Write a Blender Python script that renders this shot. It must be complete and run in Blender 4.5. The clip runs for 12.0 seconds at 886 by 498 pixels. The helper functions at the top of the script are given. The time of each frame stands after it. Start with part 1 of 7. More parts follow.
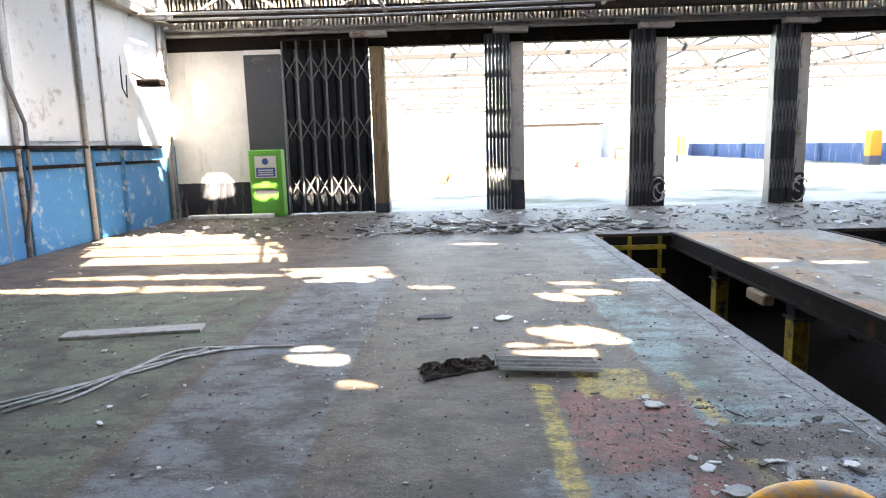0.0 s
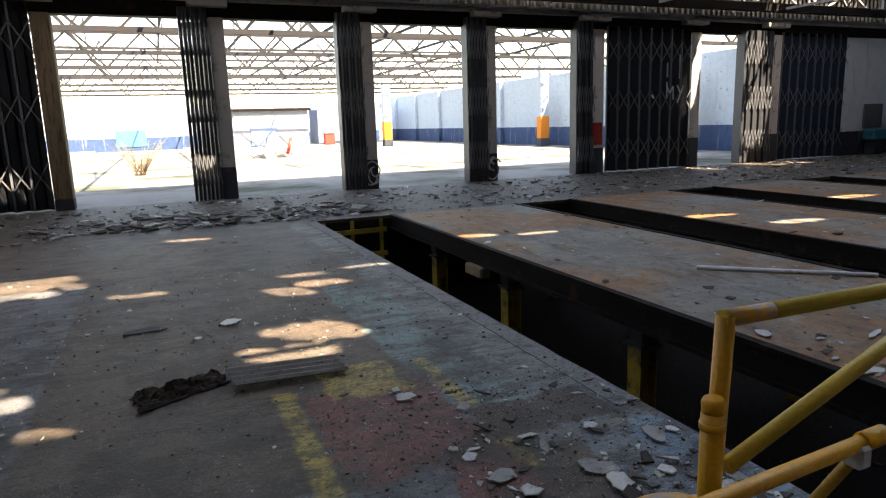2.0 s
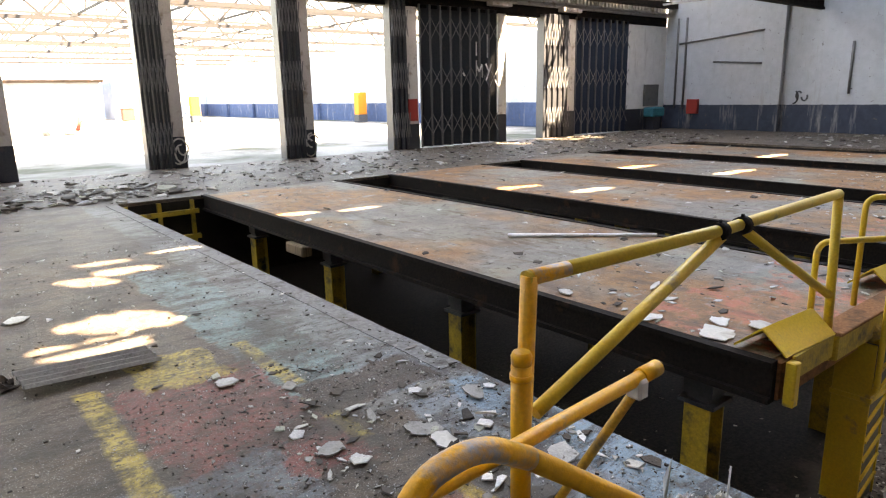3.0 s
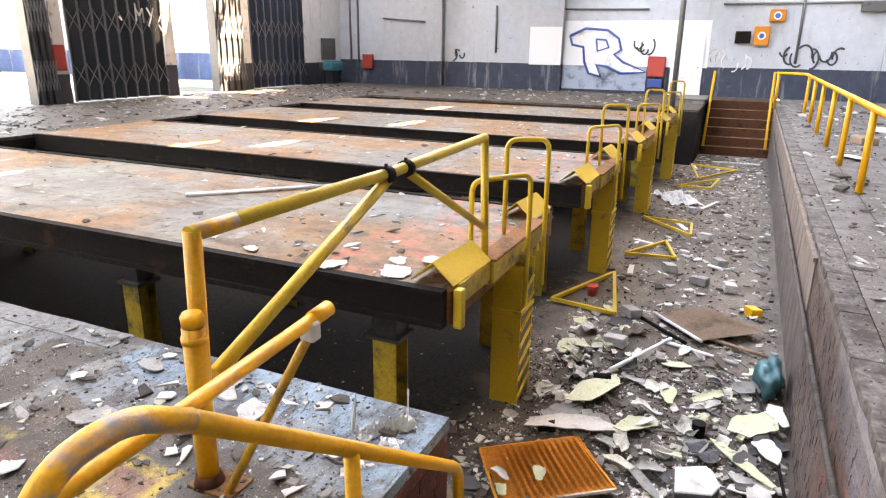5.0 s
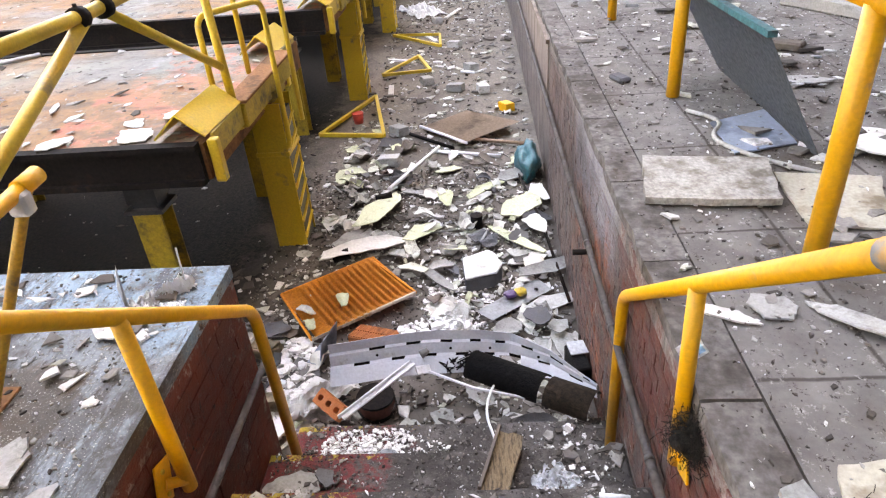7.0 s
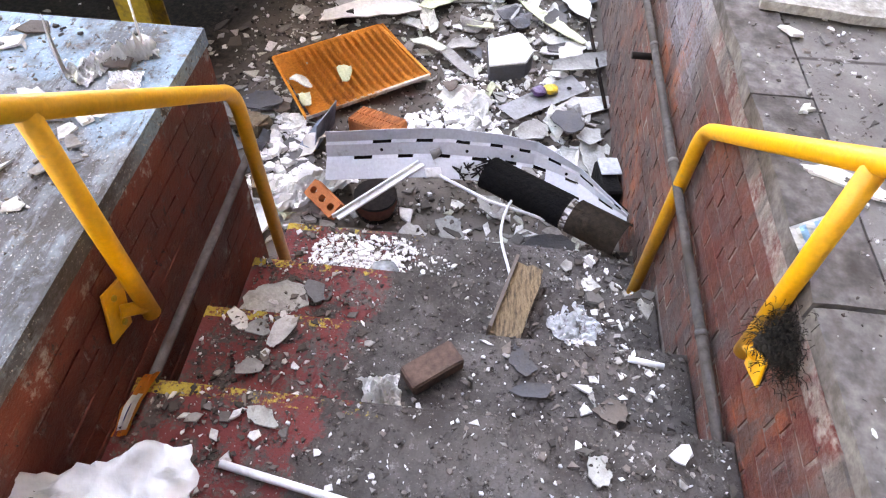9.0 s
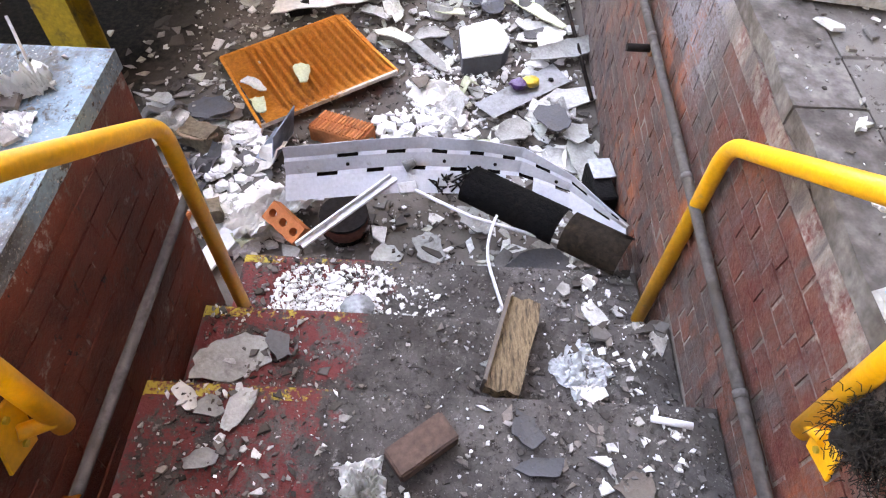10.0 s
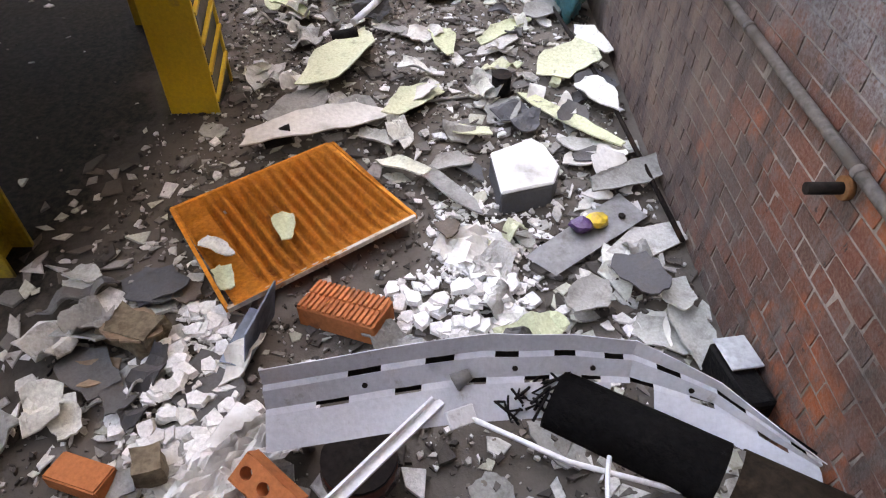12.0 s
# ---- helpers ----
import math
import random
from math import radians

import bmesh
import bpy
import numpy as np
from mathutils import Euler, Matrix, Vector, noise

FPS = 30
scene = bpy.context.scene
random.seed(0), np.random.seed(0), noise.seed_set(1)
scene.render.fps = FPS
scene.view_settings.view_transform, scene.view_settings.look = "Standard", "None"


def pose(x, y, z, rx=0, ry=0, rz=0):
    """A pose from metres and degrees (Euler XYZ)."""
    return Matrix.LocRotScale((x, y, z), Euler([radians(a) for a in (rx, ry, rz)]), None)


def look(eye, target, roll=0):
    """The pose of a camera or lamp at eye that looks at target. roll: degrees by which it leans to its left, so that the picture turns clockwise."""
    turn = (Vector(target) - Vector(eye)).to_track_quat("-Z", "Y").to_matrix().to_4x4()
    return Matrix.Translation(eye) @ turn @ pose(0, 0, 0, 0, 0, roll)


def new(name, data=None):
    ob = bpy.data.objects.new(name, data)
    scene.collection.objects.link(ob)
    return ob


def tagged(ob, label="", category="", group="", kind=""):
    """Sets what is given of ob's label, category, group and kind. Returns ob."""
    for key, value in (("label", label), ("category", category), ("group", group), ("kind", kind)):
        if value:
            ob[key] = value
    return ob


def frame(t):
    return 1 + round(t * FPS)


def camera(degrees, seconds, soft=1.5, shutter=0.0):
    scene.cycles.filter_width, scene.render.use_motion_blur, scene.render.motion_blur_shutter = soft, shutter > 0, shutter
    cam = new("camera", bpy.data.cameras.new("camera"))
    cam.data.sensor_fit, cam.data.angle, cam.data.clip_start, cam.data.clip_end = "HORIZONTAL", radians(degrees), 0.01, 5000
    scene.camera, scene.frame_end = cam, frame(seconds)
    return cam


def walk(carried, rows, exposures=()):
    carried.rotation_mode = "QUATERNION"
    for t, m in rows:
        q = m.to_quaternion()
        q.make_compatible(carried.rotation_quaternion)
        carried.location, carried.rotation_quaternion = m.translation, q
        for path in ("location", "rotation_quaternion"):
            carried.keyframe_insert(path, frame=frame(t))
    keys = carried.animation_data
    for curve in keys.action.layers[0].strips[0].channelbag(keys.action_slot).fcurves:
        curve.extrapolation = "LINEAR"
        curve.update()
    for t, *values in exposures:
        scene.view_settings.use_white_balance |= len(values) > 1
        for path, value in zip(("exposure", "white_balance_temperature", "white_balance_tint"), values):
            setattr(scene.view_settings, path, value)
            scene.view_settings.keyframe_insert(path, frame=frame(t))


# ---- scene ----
cam = camera(68.0, 12.0, soft=1.2)
PATH = [
    (0, (0.147, 0.33, 1.724), (0.093, 2.305, 1.413), -1.6),
    (0.5, (0.113, 0.5, 1.749), (0.051, 2.498, 1.683), -0.7),
    (1, (0.049, 0.71, 1.716), (0.28, 2.685, 1.504), -3.6),
    (1.5, (0.078, 0.785, 1.694), (0.641, 2.678, 1.377), -2.0),
    (2, (0.113, 0.787, 1.69), (0.883, 2.594, 1.313), -1.8),
    (2.5, (0.118, 0.772, 1.683), (1.129, 2.445, 1.26), -1.7),
    (4.5, (0.188, 0.711, 1.644), (1.824, 1.718, 1.087), 0.4),
    (5, (0.216, 0.695, 1.631), (1.955, 1.487, 1.041), 0.7),
    (5.5, (0.219, 0.683, 1.617), (2.001, 1.34, 0.988), 0.4),
    (6, (0.242, 0.652, 1.566), (2.019, 1.138, 0.788), -1.9),
    (6.5, (0.251, 0.626, 1.514), (2.001, 0.84, 0.57), -3.4),
    (7, (0.261, 0.616, 1.494), (1.964, 0.759, 0.456), -4.9),
    (7.5, (0.259, 0.64, 1.453), (1.801, 0.756, 0.185), -0.7),
    (9.5, (1.039, 0.827, 1.18), (2.259, 0.909, -0.403), 2.0),
    (10, (1.218, 0.852, 1.095), (2.418, 0.867, -0.505), 2.2),
    (10.5, (1.433, 0.906, 0.969), (2.64, 0.907, -0.626), 4.1),
    (11, (1.693, 0.926, 0.806), (2.928, 1.089, -0.759), 4.3),
    (11.5, (1.964, 1.002, 0.662), (3.275, 1.162, -0.84), -3.8),
    (12, (2.291, 1.156, 0.503), (3.707, 1.11, -0.909), 0.8),
]
EXPOSURES = [
    (0.0, 4.5, 8700, 12), (0.5, 3.35, 8100, 12), (1.0, 1.9, 8000, 12), (1.5, 1.25, 8200, 12), (2.0, 2.65, 9000, 14), (2.5, 3.75, 10400, 16),
    (4.5, 5.2, 12200, 19), (5.5, 5.4, 12700, 22), (6.5, 5.45, 12200, 22), (7.5, 5.58, 11500, 22), (9.5, 5.8, 10400, 23), (10.5, 5.75, 10500, 23), (12.0, 5.2, 11700, 22),
]
walk(cam, [(t, look(eye, target, roll)) for t, eye, target, roll in PATH], EXPOSURES)
# ---- light ----
SUN_EL, SUN_AZ = radians(50), radians(148)
world = bpy.data.worlds.new("sky")
scene.world = world
world.use_nodes = True
wn = world.node_tree.nodes
sky = wn.new("ShaderNodeTexSky")
sky.sky_type, sky.sun_disc = "NISHITA", False
sky.sun_elevation, sky.sun_rotation = SUN_EL, SUN_AZ
world.node_tree.links.new(sky.outputs[0], wn["Background"].inputs[0])
wn["Background"].inputs[1].default_value = 0.15
SUN_DIR = Vector((math.sin(SUN_AZ) * math.cos(SUN_EL), math.cos(SUN_AZ) * math.cos(SUN_EL), math.sin(SUN_EL)))
sun = new("sun", bpy.data.lights.new("sun", "SUN"))
sun.data.energy, sun.data.angle, sun.data.color = 5.0, radians(0.6), (1.0, 0.97, 0.94)
sun.matrix_world = look(SUN_DIR * 50, (0, 0, 0))


# ---- materials ----
MATS = {}


def rgb(c):
    return (c[0], c[1], c[2], 1.0)


class Nodes:
    """Short hand for a node material."""

    def __init__(self, name, world=False):
        self.m = bpy.data.materials.new(name)
        self.m.use_nodes = True
        self.t = self.m.node_tree
        self.bsdf = self.t.nodes["Principled BSDF"]
        self.co = self.t.nodes.new("ShaderNodeNewGeometry").outputs["Position"] if world else self.t.nodes.new("ShaderNodeTexCoord").outputs["Object"]

    def link(self, a, b):
        self.t.links.new(a, b)

    def val(self, sock, v):
        if isinstance(v, (int, float)):
            sock.default_value = v
        elif isinstance(v, tuple):
            sock.default_value = rgb(v) if len(sock.default_value) == 4 else v
        else:
            self.link(v, sock)

    def noise(self, scale, detail=4.0, rough=0.6, stretch=None, shift=None):
        n = self.t.nodes.new("ShaderNodeTexNoise")
        n.inputs["Scale"].default_value, n.inputs["Detail"].default_value, n.inputs["Roughness"].default_value = scale, detail, rough
        co = self.co
        if stretch or shift:
            mp = self.t.nodes.new("ShaderNodeMapping")
            mp.inputs["Scale"].default_value = stretch or (1, 1, 1)
            mp.inputs["Location"].default_value = shift or (0, 0, 0)
            self.link(co, mp.inputs["Vector"])
            co = mp.outputs[0]
        self.link(co, n.inputs["Vector"])
        return n.outputs["Fac"]

    def ramp(self, fac, lo, hi):
        r = self.t.nodes.new("ShaderNodeMapRange")
        r.inputs["From Min"].default_value, r.inputs["From Max"].default_value = lo, hi
        self.val(r.inputs["Value"], fac)
        return r.outputs[0]

    def mix(self, fac, a, b, mode="MIX"):
        n = self.t.nodes.new("ShaderNodeMix")
        n.data_type, n.blend_type = "RGBA", mode
        self.val(n.inputs["Factor"], fac)
        self.val(n.inputs[6], a)
        self.val(n.inputs[7], b)
        return n.outputs[2]

    def math(self, op, a, b=0.0):
        n = self.t.nodes.new("ShaderNodeMath")
        n.operation = op
        self.val(n.inputs[0], a)
        self.val(n.inputs[1], b)
        return n.outputs[0]

    def axis(self, i):
        n = self.t.nodes.new("ShaderNodeSeparateXYZ")
        self.link(self.co, n.inputs[0])
        return n.outputs[i]

    def random(self):
        return self.t.nodes.new("ShaderNodeObjectInfo").outputs["Random"]

    def island(self):
        return self.t.nodes.new("ShaderNodeNewGeometry").outputs["Random Per Island"]

    def bump(self, height, strength, dist=0.01):
        b = self.t.nodes.new("ShaderNodeBump")
        b.inputs["Strength"].default_value, b.inputs["Distance"].default_value = strength, dist
        self.link(height, b.inputs["Height"])
        self.link(b.outputs[0], self.bsdf.inputs["Normal"])

    def done(self, colour, rough=0.85, metal=0.0, gloss=None):
        """Dusty and matt surfaces keep little surface shine."""
        if gloss is None:
            gloss = 0.5 if isinstance(rough, (int, float)) and rough < 0.6 else 0.12
        self.bsdf.inputs["Specular IOR Level"].default_value = gloss
        self.val(self.bsdf.inputs["Base Color"], colour)
        self.val(self.bsdf.inputs["Roughness"], rough)
        self.val(self.bsdf.inputs["Metallic"], metal)
        return self.m


def worn(name, col, dirt=(0.07, 0.06, 0.05), amount=0.4, scale=3.0, var=0.3, rough=0.85, metal=0.0, bump=0.3, fine=40.0, rnd=0.25, island=False, stretch=None):
    """A painted, cast or rusted surface: two scales of tone, dirt in patches, fine relief."""
    n = Nodes(name)
    big, small = n.noise(scale, 5, 0.65, stretch), n.noise(fine, 3, 0.6, stretch)
    lo, hi = tuple(c * (1 - var) for c in col), tuple(min(0.9, c * (1 + var)) for c in col)
    c = n.mix(n.ramp(small, 0.3, 0.7), lo, hi)
    c = n.mix(n.ramp(big, 0.72 - amount * 0.5, 0.82 - amount * 0.35), c, dirt)
    who = n.island() if island else n.random()
    c = n.mix(1.0, c, n.mix(who, tuple([1 - rnd] * 3), (1.0, 1.0, 1.0)), "MULTIPLY")
    n.bump(n.math("ADD", small, n.math("MULTIPLY", big, 1.5)), bump)
    return n.done(c, rough, metal)


def floor_paint():
    """Stained concrete with worn floor paint in straight-edged fields."""
    n = Nodes("painted_concrete")
    x, y = n.axis(0), n.axis(1)
    big, mid, small, speck = n.noise(0.7, 5, 0.6), n.noise(4.0, 6, 0.7), n.noise(30, 4, 0.7), n.noise(120, 2, 0.7)
    c = n.mix(n.ramp(mid, 0.3, 0.7), (0.042, 0.031, 0.023), (0.135, 0.108, 0.083))
    c = n.mix(n.ramp(big, 0.4, 0.65), c, (0.095, 0.063, 0.040))

    def field(x0, x1, y0, y1, col, ragged=0.25, worn_at=0.45, full=0.55):
        nonlocal c
        inside = n.math("MINIMUM", n.math("MINIMUM", n.math("SUBTRACT", x, x0), n.math("SUBTRACT", x1, x)),
                        n.math("MINIMUM", n.math("SUBTRACT", y, y0), n.math("SUBTRACT", y1, y)))
        edge = n.math("ADD", inside, n.math("MULTIPLY", n.math("SUBTRACT", mid, 0.5), ragged))
        keep = n.math("MULTIPLY", n.ramp(edge, 0.0, 0.03), n.ramp(small, worn_at - 0.16, full - 0.05))
        c = n.mix(keep, c, col)

    field(-1.9, -0.74, -3.0, 9.0, (0.115, 0.12, 0.125), 0.1, 0.3, 0.42)
    field(-6.5, -2.0, 3.0, 8.2, (0.075, 0.092, 0.055), 0.8, 0.35, 0.5)
    field(1.55, 2.64, 3.95, 7.6, (0.13, 0.20, 0.20), 0.35, 0.4, 0.52)
    field(2.1, 2.64, 1.7, 12.5, (0.16, 0.17, 0.17), 0.35, 0.42, 0.56)
    field(2.0, 2.64, -1.0, 4.2, (0.17, 0.195, 0.21), 0.3, 0.38, 0.52)
    field(2.32, 2.70, 1.6, 3.6, (0.16, 0.25, 0.31), 0.25, 0.36, 0.5)
    field(0.9, 2.70, 1.6, 1.92, (0.16, 0.25, 0.31), 0.2, 0.38, 0.52)
    field(0.3, 2.1, 1.7, 2.05, (0.17, 0.20, 0.22), 0.3, 0.36, 0.5)
    field(0.78, 1.66, 3.2, 4.75, (0.20, 0.055, 0.043), 0.5, 0.44, 0.6)
    field(0.3, 1.3, 1.9, 3.6, (0.12, 0.14, 0.15), 0.5, 0.42, 0.56)
    field(0.62, 0.78, 3.2, 4.9, (0.42, 0.30, 0.06), 0.1, 0.44, 0.6)
    field(0.95, 1.5, 4.6, 5.2, (0.40, 0.29, 0.06), 0.35, 0.48, 0.62)
    field(1.64, 1.78, 4.15, 5.1, (0.42, 0.31, 0.07), 0.1, 0.44, 0.6)
    field(1.62, 1.74, 3.35, 4.0, (0.42, 0.31, 0.07), 0.08, 0.44, 0.6)
    field(1.62, 2.45, 3.70, 4.15, (0.055, 0.036, 0.026), 0.2, 0.36, 0.5)
    field(1.80, 2.42, 3.52, 3.70, (0.17, 0.165, 0.155), 0.1, 0.36, 0.5)
    field(1.52, 1.84, 2.52, 2.88, (0.45, 0.30, 0.05), 0.12, 0.36, 0.5)
    field(1.57, 1.77, 2.57, 2.82, (0.20, 0.085, 0.05), 0.12, 0.36, 0.5)
    c = n.mix(n.ramp(n.noise(14, 7, 0.8, None, (2, 5, 0)), 0.56, 0.64), c, (0.045, 0.036, 0.028))
    c = n.mix(n.ramp(n.noise(7, 8, 0.85, (1.6, 0.7, 1), (4, 4, 0)), 0.56, 0.63), c, (0.15, 0.118, 0.088))
    c = n.mix(n.ramp(n.noise(22, 6, 0.8, (0.6, 1.5, 1), (9, 1, 0)), 0.57, 0.62), c, (0.035, 0.028, 0.022))
    c = n.mix(n.math("MULTIPLY", n.ramp(n.noise(3.0, 8, 0.8, (0.5, 1.6, 1), (2, 8, 0)), 0.50, 0.57), 0.75), c, (0.034, 0.025, 0.018))
    c = n.mix(n.ramp(speck, 0.62, 0.66), c, (0.42, 0.40, 0.36))
    c = n.mix(n.math("MULTIPLY", n.ramp(n.noise(1.6, 6, 0.75, None, (7, 3, 0)), 0.47, 0.60), 0.85), c, (0.036, 0.027, 0.020))
    n.bump(n.math("ADD", small, mid), 0.6)
    return n.done(c, n.ramp(mid, -0.9, 1.3), 0.0, 0.35)


def deck_plate():
    """Plated lift deck: grey-brown grime with a broad rust stain."""
    n = Nodes("deck_plate")
    big, mid, small = n.noise(0.45, 4, 0.55), n.noise(3.0, 6, 0.7), n.noise(45, 3, 0.7)
    c = n.mix(n.ramp(mid, 0.3, 0.7), (0.105, 0.094, 0.082), (0.235, 0.215, 0.188))
    c = n.mix(n.ramp(n.noise(0.8, 4, 0.6, None, (2, 7, 0)), 0.5, 0.62), c, (0.205, 0.205, 0.165))
    c = n.mix(n.ramp(big, 0.42, 0.56), c, n.mix(n.ramp(mid, 0.35, 0.65), (0.15, 0.066, 0.024), (0.33, 0.165, 0.065)))
    c = n.mix(n.ramp(n.noise(2.0, 6, 0.75, None, (4, 9, 1)), 0.57, 0.66), c, (0.24, 0.23, 0.21))
    x, y = n.axis(0), n.axis(1)
    near = n.math("ADD", n.math("SUBTRACT", 3.6, y), n.math("MULTIPLY", n.math("SUBTRACT", mid, 0.5), 1.4))
    c = n.mix(n.math("MULTIPLY", n.ramp(near, 0.0, 0.1), n.ramp(mid, 0.48, 0.6)), c, (0.42, 0.13, 0.075))
    c = n.mix(n.ramp(n.noise(9, 7, 0.8, None, (1, 2, 3)), 0.54, 0.64), c, (0.055, 0.038, 0.027))
    c = n.mix(n.math("MULTIPLY", n.ramp(n.noise(1.5, 7, 0.75, (2.2, 0.6, 1), (6, 4, 0)), 0.52, 0.62), 0.75), c, (0.085, 0.050, 0.028))
    c = n.mix(n.ramp(small, 0.62, 0.7), c, (0.34, 0.32, 0.29))
    n.bump(n.math("ADD", small, mid), 0.4)
    return n.done(c, n.ramp(mid, -0.9, 1.3), 0.0, 0.25)


def brick_face(name, joints=False, alley=True):
    """Old brickwork: fired reds and sooty browns, pale joints, with oxide-red and grey wall paint left in places."""
    n = Nodes(name, True)
    x, z = n.axis(0), n.axis(2)
    big, mid, small = n.noise(1.3, 4, 0.6), n.noise(5.0, 6, 0.7), n.noise(70, 4, 0.7)
    drip = n.noise(4.0, 5, 0.65, (1.6, 1.6, 0.45), (3, 1, 0))
    if joints:
        c = n.mix(n.ramp(mid, 0.35, 0.65), (0.14, 0.122, 0.11), (0.35, 0.32, 0.29))
    else:
        c = n.mix(n.random(), (0.15, 0.05, 0.033), (0.065, 0.043, 0.038))
        c = n.mix(n.math("MULTIPLY", n.ramp(n.noise(2.4, 4, 0.6, None, (6, 2, 4)), 0.56, 0.64), 0.75), c, (0.33, 0.085, 0.03))
        c = n.mix(n.math("MULTIPLY", n.ramp(small, 0.45, 0.75), 0.45), c, (0.27, 0.17, 0.14))
    c = n.mix(n.math("MULTIPLY", n.ramp(drip, 0.50, 0.60), 0.8), c, (0.055, 0.047, 0.045))
    c = n.mix(n.math("MULTIPLY", n.ramp(n.noise(9, 7, 0.8, None, (3, 8, 2)), 0.50, 0.64), 0.7), c, (0.135, 0.117, 0.11))
    wob = n.math("MULTIPLY", n.math("SUBTRACT", mid, 0.5), 0.5)
    if alley:
        far = n.ramp(n.math("ADD", x, n.math("MULTIPLY", wob, 4.0)), 3.9, 5.0)
        c = n.mix(n.math("MULTIPLY", far, 0.8), c, n.mix(n.ramp(drip, 0.35, 0.62), (0.19, 0.145, 0.125), (0.075, 0.058, 0.056)))
        red = n.math("MINIMUM", n.math("ADD", n.math("SUBTRACT", 3.05, x), n.math("MULTIPLY", wob, 3.0)), n.math("ADD", n.math("ADD", z, 0.62), wob))
        grey = n.math("MINIMUM", n.math("MINIMUM", n.math("SUBTRACT", x, 3.0), n.math("SUBTRACT", 4.6, x)), n.math("ADD", n.math("ADD", z, 0.5), n.math("MULTIPLY", wob, 1.2)))
        c = n.mix(n.math("MULTIPLY", n.ramp(grey, 0.0, 0.15), n.ramp(small, 0.35, 0.6)), c, (0.20, 0.195, 0.215))
        c = n.mix(n.math("MULTIPLY", n.ramp(red, 0.0, 0.08), n.math("MULTIPLY", n.ramp(n.noise(16, 6, 0.75), 0.38, 0.54), n.ramp(drip, 0.60, 0.44))), c, n.mix(n.ramp(mid, 0.35, 0.65), (0.062, 0.024, 0.021), (0.135, 0.034, 0.029)))
        c = n.mix(n.math("MULTIPLY", n.ramp(n.noise(7, 6, 0.75, (1.0, 1.0, 0.4), (2, 4, 8)), 0.52, 0.62), 0.45), c, (0.125, 0.108, 0.103))
    else:
        c = n.mix(n.ramp(n.noise(16, 6, 0.75), 0.34, 0.46), c, n.mix(n.ramp(mid, 0.35, 0.65), (0.070, 0.022, 0.016), (0.165, 0.042, 0.026)))
    c = n.mix(n.ramp(n.noise(24, 6, 0.8, (1, 1, 0.5), (1, 7, 5)), 0.60, 0.66), c, (0.03, 0.025, 0.024))
    c = n.mix(n.math("MULTIPLY", n.ramp(big, 0.55, 0.7), 0.6), c, (0.04, 0.034, 0.032))
    n.bump(n.math("ADD", small, n.math("MULTIPLY", mid, 1.5)), 0.6)
    return n.done(c, n.ramp(mid, -0.6, 1.4), 0.0)


def banded_wall(name, low, high, split, flake=0.35):
    """White-washed brickwork over a painted dado, flaking and stained."""
    n = Nodes(name)
    z = n.axis(2)
    big, mid, small = n.noise(0.8, 5, 0.65), n.noise(3.5, 6, 0.7), n.noise(35, 3, 0.6)
    top = n.mix(n.ramp(mid, 0.3, 0.75), tuple(c * 0.82 for c in high), high)
    bot = n.mix(n.ramp(mid, 0.3, 0.75), tuple(c * 0.7 for c in low), low)
    c = n.mix(n.math("GREATER_THAN", n.math("ADD", z, n.math("MULTIPLY", mid, 0.05)), split + 0.025), bot, top)
    c = n.mix(n.ramp(n.noise(5.5, 7, 0.75, None, (3, 1, 5)), 0.70 - flake * 0.15, 0.73 - flake * 0.12), c, (0.13, 0.11, 0.10))
    c = n.mix(n.ramp(n.noise(1.0, 5, 0.7, (3.0, 3.0, 0.35)), 0.56, 0.78), c, (0.34, 0.33, 0.31))
    n.bump(n.math("ADD", small, mid), 0.25)
    return n.done(c, 0.82)


M = MATS
M["floor"] = floor_paint()
M["deck"] = deck_plate()


def pit_concrete():
    """Alley concrete; beyond y 2.35 the shade under the decks is painted in near black."""
    n = Nodes("shaded_pit_concrete")
    mid, small = n.noise(2.0, 6, 0.7), n.noise(30, 4, 0.7)
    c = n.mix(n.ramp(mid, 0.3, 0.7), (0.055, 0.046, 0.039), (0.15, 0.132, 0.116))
    deck_shade = n.ramp(n.math("ADD", n.axis(1), n.math("MULTIPLY", n.math("SUBTRACT", mid, 0.5), 1.6)), 2.35, 2.9)
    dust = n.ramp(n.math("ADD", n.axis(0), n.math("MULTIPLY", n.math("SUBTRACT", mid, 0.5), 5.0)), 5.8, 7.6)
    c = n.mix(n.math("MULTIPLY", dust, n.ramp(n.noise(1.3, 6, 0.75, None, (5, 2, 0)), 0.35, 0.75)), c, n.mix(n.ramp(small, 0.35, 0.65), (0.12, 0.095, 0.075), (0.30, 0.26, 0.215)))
    c = n.mix(deck_shade, c, n.mix(n.ramp(small, 0.4, 0.7), (0.010, 0.0085, 0.007), (0.032, 0.027, 0.022)))
    n.bump(n.math("ADD", small, mid), 0.6)
    return n.done(c, 0.85)


